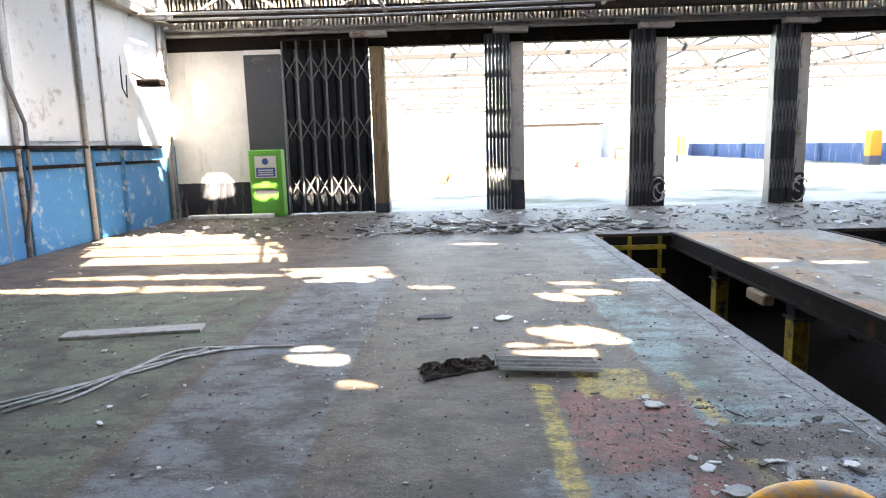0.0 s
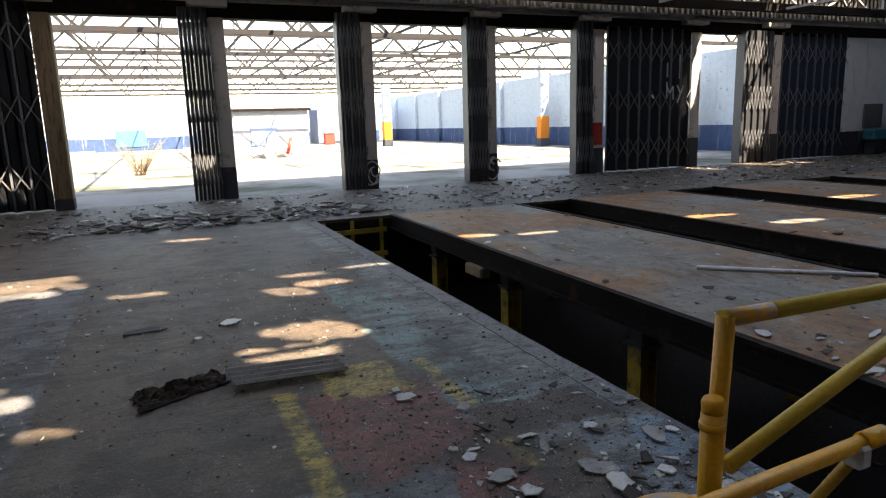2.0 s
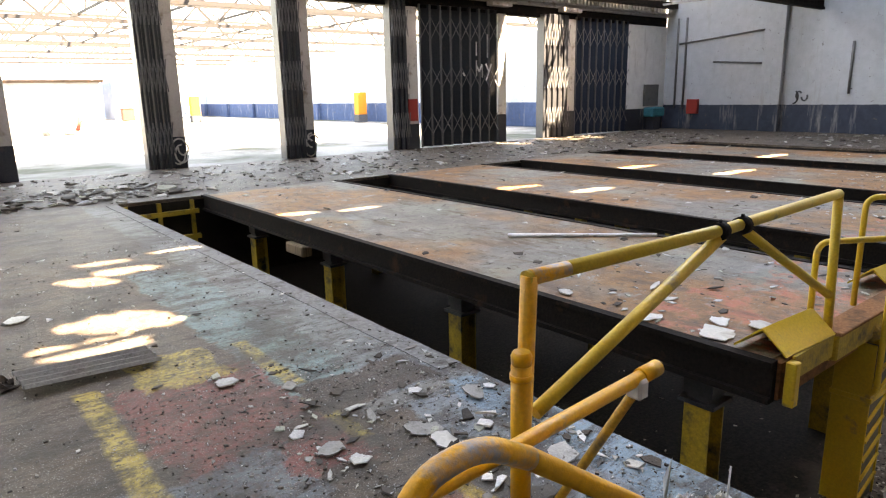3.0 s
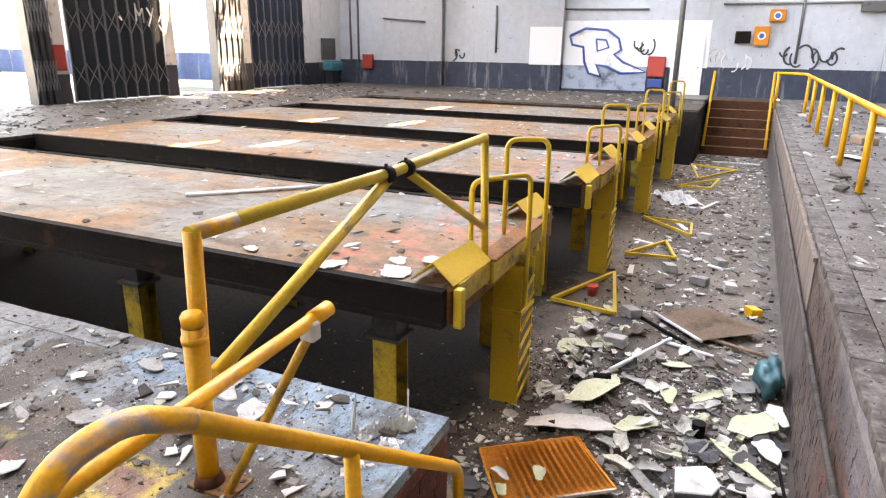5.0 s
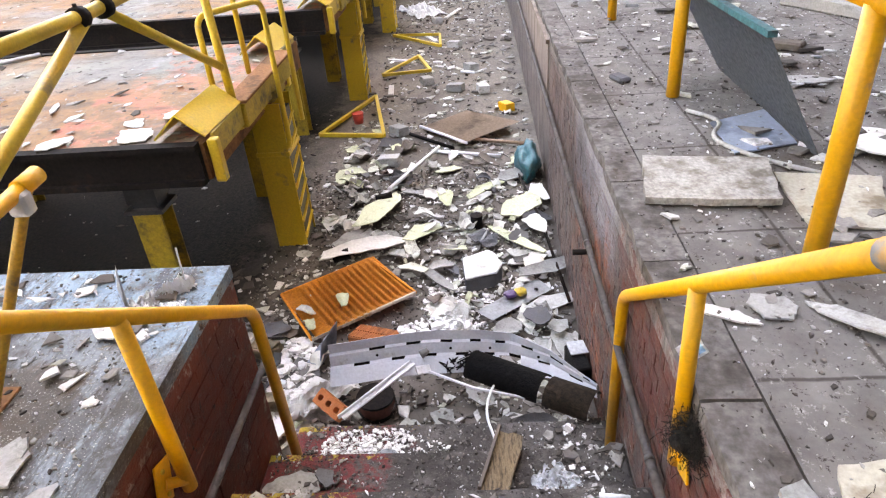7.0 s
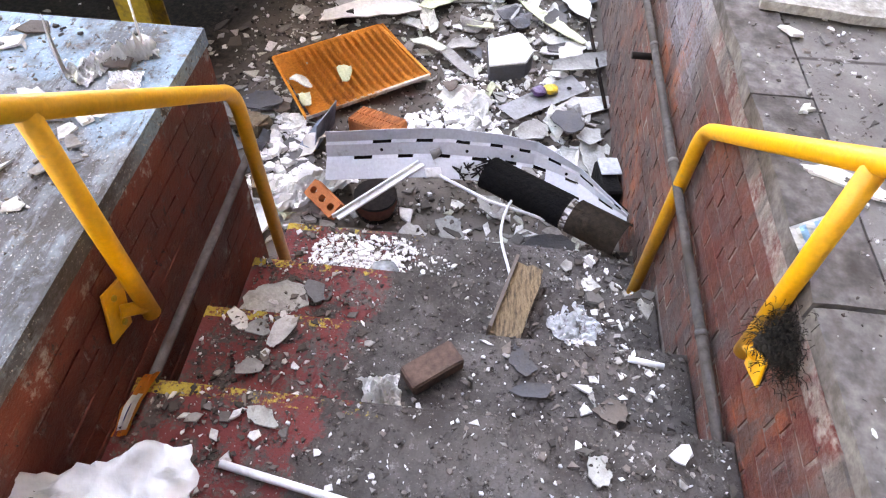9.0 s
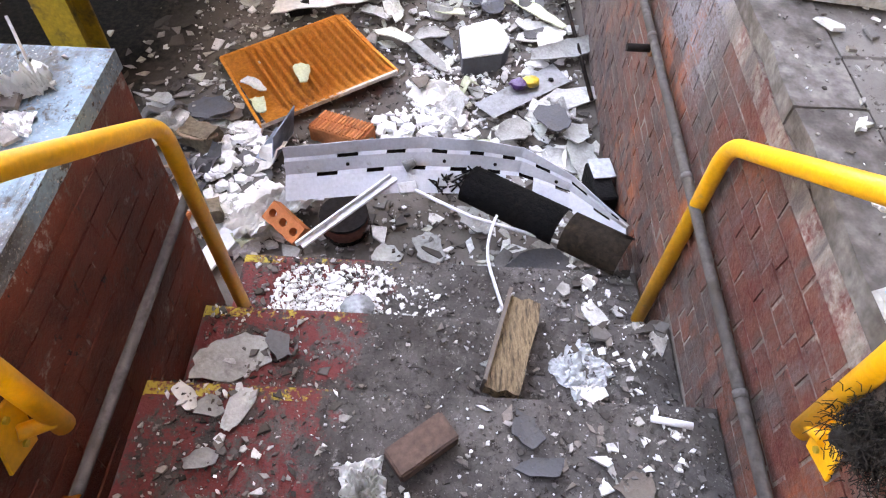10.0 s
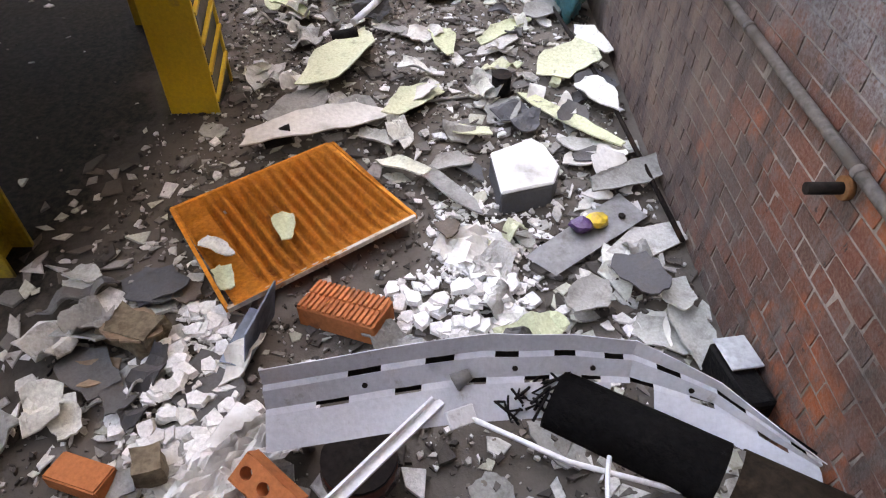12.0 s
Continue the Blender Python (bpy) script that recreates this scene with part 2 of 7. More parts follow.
M["pit"] = pit_concrete()
# near-black concrete: the darkness of the pits is put into the wall colour
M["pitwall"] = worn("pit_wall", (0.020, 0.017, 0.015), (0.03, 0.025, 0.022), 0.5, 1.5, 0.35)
M["steel"] = worn("dark_steel", (0.013, 0.010, 0.009), (0.045, 0.023, 0.014), 0.30, 4, 0.4, 0.85, 0.0, 0.3)
M["gatebar"] = worn("gate_bar_paint", (0.17, 0.175, 0.185), (0.06, 0.05, 0.045), 0.25, 4, 0.3, 0.45, 0.2, 0.2)
M["black"] = worn("black_gate_paint", (0.036, 0.039, 0.045), (0.065, 0.06, 0.055), 0.25, 3, 0.35, 0.40, 0.0, 0.15)
M["bluegate"] = worn("blue_gate_paint", (0.035, 0.05, 0.085), (0.05, 0.05, 0.05), 0.2, 3, 0.3, 0.5, 0.0, 0.15)
M["yellow"] = worn("yellow_paint", (0.62, 0.40, 0.035), (0.16, 0.13, 0.09), 0.22, 5, 0.12, 0.45, 0, 0.12, 60, 0.1)
M["yworn"] = worn("chipped_yellow_paint", (0.75, 0.34, 0.012), (0.27, 0.27, 0.28), 0.55, 12, 0.15, 0.45, 0.1, 0.2, 60, 0.1)
M["yrail"] = worn("rail_yellow_paint", (0.75, 0.34, 0.012), (0.25, 0.20, 0.15), 0.16, 6, 0.10, 0.42, 0, 0.12, 60, 0.1)
M["ydirty"] = worn("dirty_yellow_paint", (0.42, 0.28, 0.03), (0.05, 0.04, 0.03), 0.40, 4, 0.25, 0.55, 0, 0.25, 50, 0.15)
M["ydull"] = worn("dull_yellow_paint", (0.50, 0.25, 0.02), (0.12, 0.08, 0.04), 0.4, 7, 0.25, 0.5, 0, 0.2, 60, 0.1)
M["white"] = worn("white_paint", (0.72, 0.72, 0.70), (0.35, 0.33, 0.30), 0.3, 2.5, 0.08, 0.75)
M["pillar"] = worn("whitewashed_brick", (0.62, 0.60, 0.56), (0.30, 0.25, 0.20), 0.35, 2.5, 0.12)
M["dado"] = worn("dado_paint", (0.07, 0.075, 0.085), (0.15, 0.13, 0.12), 0.25, 3, 0.25)
M["timber"] = worn("pale_timber", (0.24, 0.18, 0.115), (0.10, 0.075, 0.05), 0.45, 5, 0.2, 0.8, 0, 0.3, 30, 0.2, False, (6, 6, 0.6))
M["corr"] = worn("corrugated_sheet", (0.40, 0.37, 0.34), (0.13, 0.11, 0.09), 0.4, 1.5, 0.2, 0.8)
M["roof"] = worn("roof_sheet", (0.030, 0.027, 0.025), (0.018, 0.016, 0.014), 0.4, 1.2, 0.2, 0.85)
M["truss"] = worn("truss_paint", (0.40, 0.39, 0.37), (0.16, 0.10, 0.06), 0.35, 4, 0.15, 0.7)
M["rust"] = worn("rusty_steel", (0.24, 0.11, 0.05), (0.09, 0.05, 0.03), 0.45, 4, 0.3, 0.85)
M["wall"] = banded_wall("far_wall_paint", (0.055, 0.068, 0.095), (0.47, 0.49, 0.51), 1.02, 0.5)
M["freshwhite"] = worn("fresh_whitewash", (0.86, 0.86, 0.85), (0.6, 0.6, 0.6), 0.2, 2.5, 0.05, 0.8)
M["palegrey"] = worn("thin_dado_paint", (0.30, 0.36, 0.44), (0.10, 0.12, 0.15), 0.45, 2.2, 0.1, 0.8)
M["wallw"] = banded_wall("west_wall_paint", (0.07, 0.24, 0.40), (0.72, 0.74, 0.74), 1.9, 0.2)
M["walln"] = banded_wall("north_wall_paint", (0.04, 0.042, 0.05), (0.70, 0.70, 0.68), 0.9, 0.1)
M["wallhall"] = banded_wall("hall_wall_paint", (0.05, 0.09, 0.18), (0.44, 0.52, 0.60), 1.2, 0.6)
M["hallfloor"] = worn("hall_concrete", (0.30, 0.295, 0.28), (0.09, 0.10, 0.07), 0.55, 0.28, 0.3, 0.9)
M["alleybrick"] = brick_face("alley_brick")
M["brickred"] = brick_face("red_painted_brick", False, False)
M["mortar"] = brick_face("alley_joints", True)
M["mortarred"] = brick_face("painted_joints", True, False)
M["step"] = worn("step_concrete", (0.12, 0.108, 0.097), (0.04, 0.034, 0.03), 0.55, 2.5, 0.35, 0.9, 0, 0.5, 30)
M["green"] = worn("green_paint", (0.10, 0.42, 0.05), (0.06, 0.2, 0.03), 0.2, 4, 0.1, 0.5)
M["blue"] = worn("sign_blue", (0.03, 0.10, 0.35), (0.05, 0.1, 0.25), 0.1, 4, 0.1, 0.5)
M["red"] = worn("red_paint", (0.50, 0.045, 0.03), (0.25, 0.04, 0.03), 0.2, 4, 0.1, 0.5)
M["orange"] = worn("orange_paint", (0.66, 0.22, 0.035), (0.4, 0.15, 0.04), 0.25, 4, 0.1, 0.6)
M["oldpipe"] = worn("dusty_old_pipe", (0.115, 0.105, 0.10), (0.06, 0.048, 0.04), 0.4, 5, 0.3, 0.75)
M["pipe"] = worn("grey_pipe", (0.16, 0.155, 0.15), (0.08, 0.07, 0.06), 0.3, 5, 0.2, 0.55, 0.3)


# ---- mesh helpers ----
def bm_box(bm, x0, x1, y0, y1, z0, z1, mat=None):
    vs = [bm.verts.new((x, y, z)) for x in (x0, x1) for y in (y0, y1) for z in (z0, z1)]
    for f in ((0, 1, 3, 2), (4, 6, 7, 5), (0, 4, 5, 1), (2, 3, 7, 6), (0, 2, 6, 4), (1, 5, 7, 3)):
        bm.faces.new([vs[i] for i in f])
    if mat is not None:
        bmesh.ops.transform(bm, matrix=mat, verts=vs)
    return vs


def box(x0, x1, y0, y1, z0, z1, bevel=0.0, m=None):
    bm = bmesh.new()
    bm_box(bm, x0, x1, y0, y1, z0, z1, m)
    if bevel:
        bmesh.ops.bevel(bm, geom=bm.edges[:], offset=bevel, segments=1, affect="EDGES")
    return bm


def bm_beam(bm, a, b, w, h, up=(0, 0, 1)):
    """A rectangular bar from a to b, w wide and h high."""
    a, b = Vector(a), Vector(b)
    d = (b - a).normalized()
    side = d.cross(Vector(up))
    side = side.normalized() if side.length > 1e-4 else Vector((1, 0, 0))
    top = side.cross(d)
    vs = [bm.verts.new(p + side * (sx * w / 2) + top * (sz * h / 2)) for p in (a, b) for sx, sz in ((-1, -1), (1, -1), (1, 1), (-1, 1))]
    for f in ((3, 2, 1, 0), (4, 5, 6, 7), (0, 1, 5, 4), (1, 2, 6, 5), (2, 3, 7, 6), (3, 0, 4, 7)):
        bm.faces.new([vs[i] for i in f])
    return vs


def bm_tube(bm, pts, r, n=12, cap=True):
    """A round bar through the points, mitred at the bends."""
    pts = [Vector(p) for p in pts]
    rings = []
    ref = None
    for i, p in enumerate(pts):
        d0 = (p - pts[i - 1]).normalized() if i else (pts[1] - p).normalized()
        d1 = (pts[i + 1] - p).normalized() if i < len(pts) - 1 else d0
        d = (d0 + d1).normalized()
        if ref is None:
            ref = d.orthogonal().normalized()
        ref = (ref - d * ref.dot(d)).normalized()
        side = d.cross(ref)
        rad = r[i] if isinstance(r, (list, tuple)) else r
        rings.append([bm.verts.new(p + (ref * math.cos(k * math.tau / n) + side * math.sin(k * math.tau / n)) * rad) for k in range(n)])
    for r0, r1 in zip(rings, rings[1:]):
        for k in range(n):
            bm.faces.new((r0[k], r0[(k + 1) % n], r1[(k + 1) % n], r1[k])).smooth = True
    if cap:
        bm.faces.new(rings[0][::-1])
        bm.faces.new(rings[-1])
    return rings


def tube(pts, r, n=12):
    bm = bmesh.new()
    bm_tube(bm, pts, r, n)
    return bm


def bend(pts, rad=0.08, n=5):
    """Rounds the corners of a run of points."""
    pts = [Vector(p) for p in pts]
    out = [pts[0]]
    for a, p, b in zip(pts, pts[1:], pts[2:]):
        u, v = (a - p), (b - p)
        k = min(rad, u.length * 0.45, v.length * 0.45)
        s, e = p + u.normalized() * k, p + v.normalized() * k
        out += [s.lerp(p, i / n).lerp(p.lerp(e, i / n), i / n) for i in range(n + 1)]
    return out + [pts[-1]]


def part(name, bm, material, parent=None, label=""):
    me = bpy.data.meshes.new(name)
    bmesh.ops.recalc_face_normals(bm, faces=bm.faces[:])
    bm.to_mesh(me)
    bm.free()
    me.materials.append(material)
    ob = new(name, me)
    if parent:
        ob.parent = parent
    return tagged(ob, label)


def thing(name, label, category, group="", kind="", at=None):
    ob = new(name)
    ob.empty_display_size = 0.1
    if at is not None:
        ob.matrix_world = at
    return tagged(ob, label, category, group, kind)


def mesh_of(name, bm, material):
    me = bpy.data.meshes.new(name)
    bmesh.ops.recalc_face_normals(bm, faces=bm.faces[:])
    bm.to_mesh(me)
    bm.free()
    me.materials.append(material)
    return me


def piece(name, me, parent, m):
    ob = new(name, me)
    ob.parent = parent
    ob.matrix_local = m
    return ob


def structure(name, bm, material, label, category):
    return tagged(part(name, bm, material), label, category, "", "structure")


# ---- plan ----
DEEP = -1.56                 # floor of the sunken alley and of the pits
XN, YS = 2.65, 1.76          # corner of the near floor beside the stairs
YP, YE = 2.45, 12.60         # the decks run from YP to YE
XF, XW, YD, YB = 26.5, -7.4, 17.88, -9.0   # far wall, west wall, gate line, back wall
PITCH, DECK0, DECKW = 4.05, 4.06, 2.80
XE = DECK0 + 4 * PITCH       # east edge of the pits
XS = 22.7                    # far stairs
# ---- ground, floors and walls ----
def slabs(bm, *rows):
    for r in rows:
        bm_box(bm, *r)


STEPS = [(0.77 + 0.434 * i, -0.26 * i) for i in range(6)]     # nosing of each step: x and height

bm = bmesh.new()
slabs(bm, (XW, STEPS[0][0], YB, YD, -0.06, 0), (STEPS[0][0], XN, YS, YD, -0.06, 0), (XN, XF, YE, YD, -0.06, 0),
      (XE, XF, 2.0, YE, -0.06, 0), (XS + 2.2, XF, 0, 2.0, -0.06, 0))
structure("floor", bm, M["floor"], "stained grey concrete floor with worn paint and scattered debris", "floor")
def raised_concrete():
    """Dusty pale concrete in large bays, with dark dirt and faint joints."""
    n = Nodes("raised_floor_concrete")
    mid, small = n.noise(3.0, 6, 0.7), n.noise(40, 4, 0.7)
    c = n.mix(n.ramp(mid, 0.3, 0.7), (0.100, 0.090, 0.083), (0.205, 0.19, 0.178))
    c = n.mix(n.ramp(n.noise(1.1, 5, 0.7, None, (3, 3, 0)), 0.5, 0.66), c, (0.105, 0.088, 0.076))
    for i, size in ((0, 0.92), (1, 0.61)):
        u = n.math("PINGPONG", n.math("ADD", n.axis(i), n.math("MULTIPLY", n.math("SUBTRACT", mid, 0.5), 0.03)), size / 2)
        c = n.mix(n.math("MULTIPLY", n.ramp(u, 0.012, 0.004), 0.8), c, (0.045, 0.037, 0.031))
    c = n.mix(n.ramp(n.noise(16, 7, 0.8, None, (8, 2, 1)), 0.57, 0.64), c, (0.33, 0.31, 0.29))
    c = n.mix(n.ramp(n.noise(24, 6, 0.8, None, (1, 9, 4)), 0.58, 0.63), c, (0.045, 0.037, 0.032))
    n.bump(n.math("ADD", small, mid), 0.6)
    return n.done(c, 0.9)


structure("raised_floor", box(STEPS[0][0], XF, YB, -0.197, -0.06, 0), raised_concrete(), "dusty pale concrete floor above the sunken alley", "floor")
M["kerb"] = worn("kerb_concrete", (0.20, 0.20, 0.195), (0.085, 0.075, 0.065), 0.4, 5, 0.3, 0.8, 0, 0.5, 30)
bm = bmesh.new()
bm_box(bm, XN - 0.17, XN + 0.002, YS + 2.0, YE - 0.02, -0.055, 0.004)
bmesh.ops.subdivide_edges(bm, edges=[e for e in bm.edges if abs(e.verts[0].co.y - e.verts[1].co.y) > 1], cuts=60)
for v in bm.verts:
    v.co.x += 0.010 * noise.noise(Vector((v.co.x * 3, v.co.y * 2.5, 1)))
structure("pit_kerb", bm, M["kerb"], "pale worn concrete edge along the pit", "kerb")
structure("pit_floor", box(STEPS[5][0] - 0.3, XF, -0.2, YE + 0.2, DEEP - 0.2, DEEP), M["pit"], "concrete floor of the sunken pits, with the shade under the decks in its colour", "floor")
structure("ground", box(-400, 400, -400, 400, -2.2, -1.95), worn("far_ground", (0.16, 0.15, 0.12), (0.08, 0.1, 0.05), 0.4, 0.1), "bare ground round the depot", "ground")
structure("yard_floor", box(-40, 60, YD, 130, -0.5, -0.01), M["hallfloor"], "sunlit pale concrete floor of the roofless hall with moss", "floor")

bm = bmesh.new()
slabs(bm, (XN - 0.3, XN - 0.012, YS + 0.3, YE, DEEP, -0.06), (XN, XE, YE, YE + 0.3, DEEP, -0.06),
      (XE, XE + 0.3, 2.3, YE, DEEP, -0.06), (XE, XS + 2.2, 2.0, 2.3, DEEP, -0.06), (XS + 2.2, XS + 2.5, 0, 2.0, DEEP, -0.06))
structure("pit_wall", bm, M["pitwall"], "concrete pit walls, near black with the pits' shade in their colour", "wall")
structure("stair_wall", box(STEPS[0][0], XN - 0.012, YS + 0.003, YS + 0.3, DEEP, -0.06), M["mortarred"], "red painted brick wall beside the stairs", "wall")
structure("alley_wall", box(STEPS[0][0], XF, -0.3, -0.004, DEEP, -0.06), M["mortar"], "long brick retaining wall of the sunken alley", "wall")
bm = bmesh.new()
slabs(bm, (6.4, XS, -0.003, 0.012, -0.75, -0.06), (6.4, XS, -0.003, 0.03, -0.10, -0.062))
M["render"] = worn("brown_render", (0.22, 0.175, 0.15), (0.11, 0.09, 0.08), 0.45, 2.0, 0.3, 0.9, 0, 0.5, 25, 0.2, False, (1.5, 1.5, 0.3))
structure("wall_render", bm, M["render"], "rendered concrete band along the top of the alley wall", "wall")


def stair(name, rows, y0, y1, going, base, mat, nose, label):
    st = thing(name, label, "stairs", "", "structure")
    for i, (x, z) in enumerate(rows):
        bm = bmesh.new()
        x0, x1 = min(x, x + going), max(x, x + going)
        bm_box(bm, x0, x1, y0, y1, base, z)
        bmesh.ops.bevel(bm, geom=[e for e in bm.edges if all(abs(v.co.z - z) < 1e-5 for v in e.verts)], offset=0.012, segments=2, affect="EDGES")
        part("step", bm, mat, st)
        if nose:
            part("nosing", box(x0 - 0.012, x0 + 0.05, y0 + 0.01, y1 - 0.01, z + 0.001, z + 0.012, 0.003), nose, st, "worn orange-brown nosing")
    return st


def step_concrete():
    """Dirty step concrete with red paint left at one side and a worn yellow nosing."""
    n = Nodes("painted_step")
    y = n.axis(1)
    x = n.axis(0)
    mid, small = n.noise(5, 6, 0.7), n.noise(45, 4, 0.7)
    c = n.mix(n.ramp(mid, 0.3, 0.7), (0.046, 0.040, 0.037), (0.125, 0.113, 0.106))
    c = n.mix(n.ramp(n.noise(2.2, 6, 0.75, None, (2, 6, 1)), 0.46, 0.60), c, (0.050, 0.043, 0.039))
    c = n.mix(n.ramp(n.noise(18, 7, 0.8, None, (8, 2, 1)), 0.58, 0.65), c, (0.20, 0.188, 0.176))
    c = n.mix(n.ramp(n.noise(28, 6, 0.8, None, (1, 9, 4)), 0.57, 0.62), c, (0.025, 0.021, 0.019))
    side = n.math("ADD", n.math("SUBTRACT", y, 1.15), n.math("MULTIPLY", n.math("SUBTRACT", mid, 0.5), 0.9))
    c = n.mix(n.math("MULTIPLY", n.ramp(side, 0.0, 0.05), n.ramp(n.noise(11, 7, 0.8, None, (5, 5, 2)), 0.44, 0.54)), c, (0.165, 0.040, 0.038))
    back = n.math("MODULO", n.math("SUBTRACT", x, STEPS[0][0] - 0.434 * 4), 0.434)
    lip = n.math("MULTIPLY", n.math("GREATER_THAN", back, 0.385), n.ramp(n.math("ADD", n.math("MULTIPLY", y, 0.20), n.math("MULTIPLY", n.math("ADD", small, mid), 0.5)), 0.79, 0.86))
    c = n.mix(lip, c, (0.42, 0.31, 0.06))
    c = n.mix(n.ramp(n.noise(110, 3, 0.8), 0.67, 0.71), c, (0.36, 0.34, 0.32))
    n.bump(n.math("ADD", small, mid), 0.8)
    return n.done(c, 0.9)


stair("stairs", [(x - 0.434, z) for x, z in STEPS[1:]], 0.004, YS, 0.434, DEEP, step_concrete(), None,
      "dirty concrete stairs with worn yellow nosings leading down to the alley")
M["darkrust"] = worn("dark_rust", (0.10, 0.040, 0.022), (0.045, 0.022, 0.014), 0.4, 4, 0.3)
M["nosing"] = worn("rubbed_nosing", (0.34, 0.18, 0.10), (0.16, 0.08, 0.045), 0.3, 6, 0.2)
stair("far_stairs", [(XS + 0.38 * i, DEEP + 0.26 * (i + 1)) for i in range(6)], 0.004, 2.0, 0.40, DEEP, M["darkrust"], M["nosing"],
      "rusty brown steps at the end of the sunken alley")

# outer walls
structure("wall_east", box(XF, XF + 0.4, YB, YD, 0, 9.2), M["wall"], "white-washed wall with a dark blue dado, flaking and tagged", "wall")
structure("wall_west", box(XW - 0.4, XW, YB, YD + 0.4, 0, 9.2), M["wallw"], "white wall with a blue painted dado", "wall")
structure("wall_south", box(XW, XF, YB - 0.4, YB, 0, 6.2), M["wall"], "white-washed back wall", "wall")
bm = bmesh.new()
slabs(bm, (XW, -5.4, YD, YD + 0.35, 0, 4.3), (23.75, XF, YD, YD + 0.35, 0, 4.3))
structure("wall_north", bm, M["walln"], "white brick wall beside the gates with a black dado", "wall")
bm = bmesh.new()
slabs(bm, (XW, XF, YD + 0.02, YD + 0.36, 4.3, 4.66))
structure("lintel", bm, M["steel"], "dark steel lintel over the row of gates", "beam")
chord = thing("girder_chord", "pale painted steel channel above the gates", "beam", "", "structure")
part("flange", box(XW, XF, YD - 0.12, YD + 0.2, 4.66, 4.72), M["truss"], chord)
part("flange", box(XW, XF, YD - 0.10, YD + 0.2, 4.80, 4.86), M["truss"], chord)
part("web", box(XW, XF, YD, YD + 0.06, 4.72, 4.80), M["truss"], chord)


def corrugated(x0, x1, z0, z1, y, pitch=0.22, depth=0.05, along="x"):
    bm = bmesh.new()
    n = int((x1 - x0) / pitch * 4)
    prev = None
    for i in range(n + 1):
        x = x0 + (x1 - x0) * i / n
        d = depth * (0, 1, 1, 0)[i % 4]
        a, b = bm.verts.new((x, y + d, z0)), bm.verts.new((x, y + d, z1))
        if prev:
            bm.faces.new((prev[0], a, b, prev[1]))
        prev = (a, b)
    bmesh.ops.solidify(bm, geom=bm.faces[:], thickness=0.006)
    return bm


structure("cladding", corrugated(XW, XF, 4.86, 7.6, YD + 0.1), M["corr"], "grey corrugated sheeting above the gates", "cladding")

girder = thing("lattice_girder", "pale lattice girder with crossed braces above the gates", "girder", "", "structure")
for i in range(9):
    x = -5.4 + 3.62 * i
    bm = bmesh.new()
    for a, b in (((x - 1.8, 4.86), (x, 5.9)), ((x, 5.9), (x + 1.8, 4.86)), ((x - 0.55, 5.9), (x + 0.35, 4.86))):
        bm_beam(bm, (a[0], YD - 0.05, a[1]), (b[0], YD - 0.05, b[1]), 0.05, 0.09, (0, 1, 0))
    part("brace", bm, M["truss"], girder)
    bm = bmesh.new()
    bm_beam(bm, (x, YD - 0.12, 4.86), (x, YD - 0.12, 5.95), 0.08, 0.05, (0, 1, 0))
    bm_beam(bm, (x + 1.8, YD - 0.12, 4.86), (x + 1.8, YD - 0.12, 5.95), 0.10, 0.05, (0, 1, 0))
    part("upright", bm, M["white"], girder)
bm = bmesh.new()
bm_beam(bm, (XW, YD - 0.1, 5.98), (XF, YD - 0.1, 5.98), 0.12, 0.12)
part("top_chord", bm, M["truss"], girder)

# ---- roof: saw-tooth bays, sheeted towards the south, open towards the north ----
BAYS = [(YB - 0.4, -4.6), (-4.6, 0.9), (0.9, 6.4), (6.4, 11.9), (11.9, 17.6)]
ZV, ZR, GL = 5.25, 8.8, 2.3


def slope_z(y):
    for y0, y1 in BAYS:
        if y0 <= y < y1:
            return ZV + (ZR - ZV) * min(1, (y - y0) / (y1 - y0 - GL))
    return ZV


def hole_for(px, py, pz=0.0):
    """Where the sun's ray to a lit spot passes the roof."""
    lo, hi = 0.0, 30.0
    p = Vector((px, py, pz))
    for k in range(400):
        q = p + SUN_DIR * (k * 0.03)
        if q.z > slope_z(q.y) and q.z > ZV:
            return q.x, q.y
    return px, py


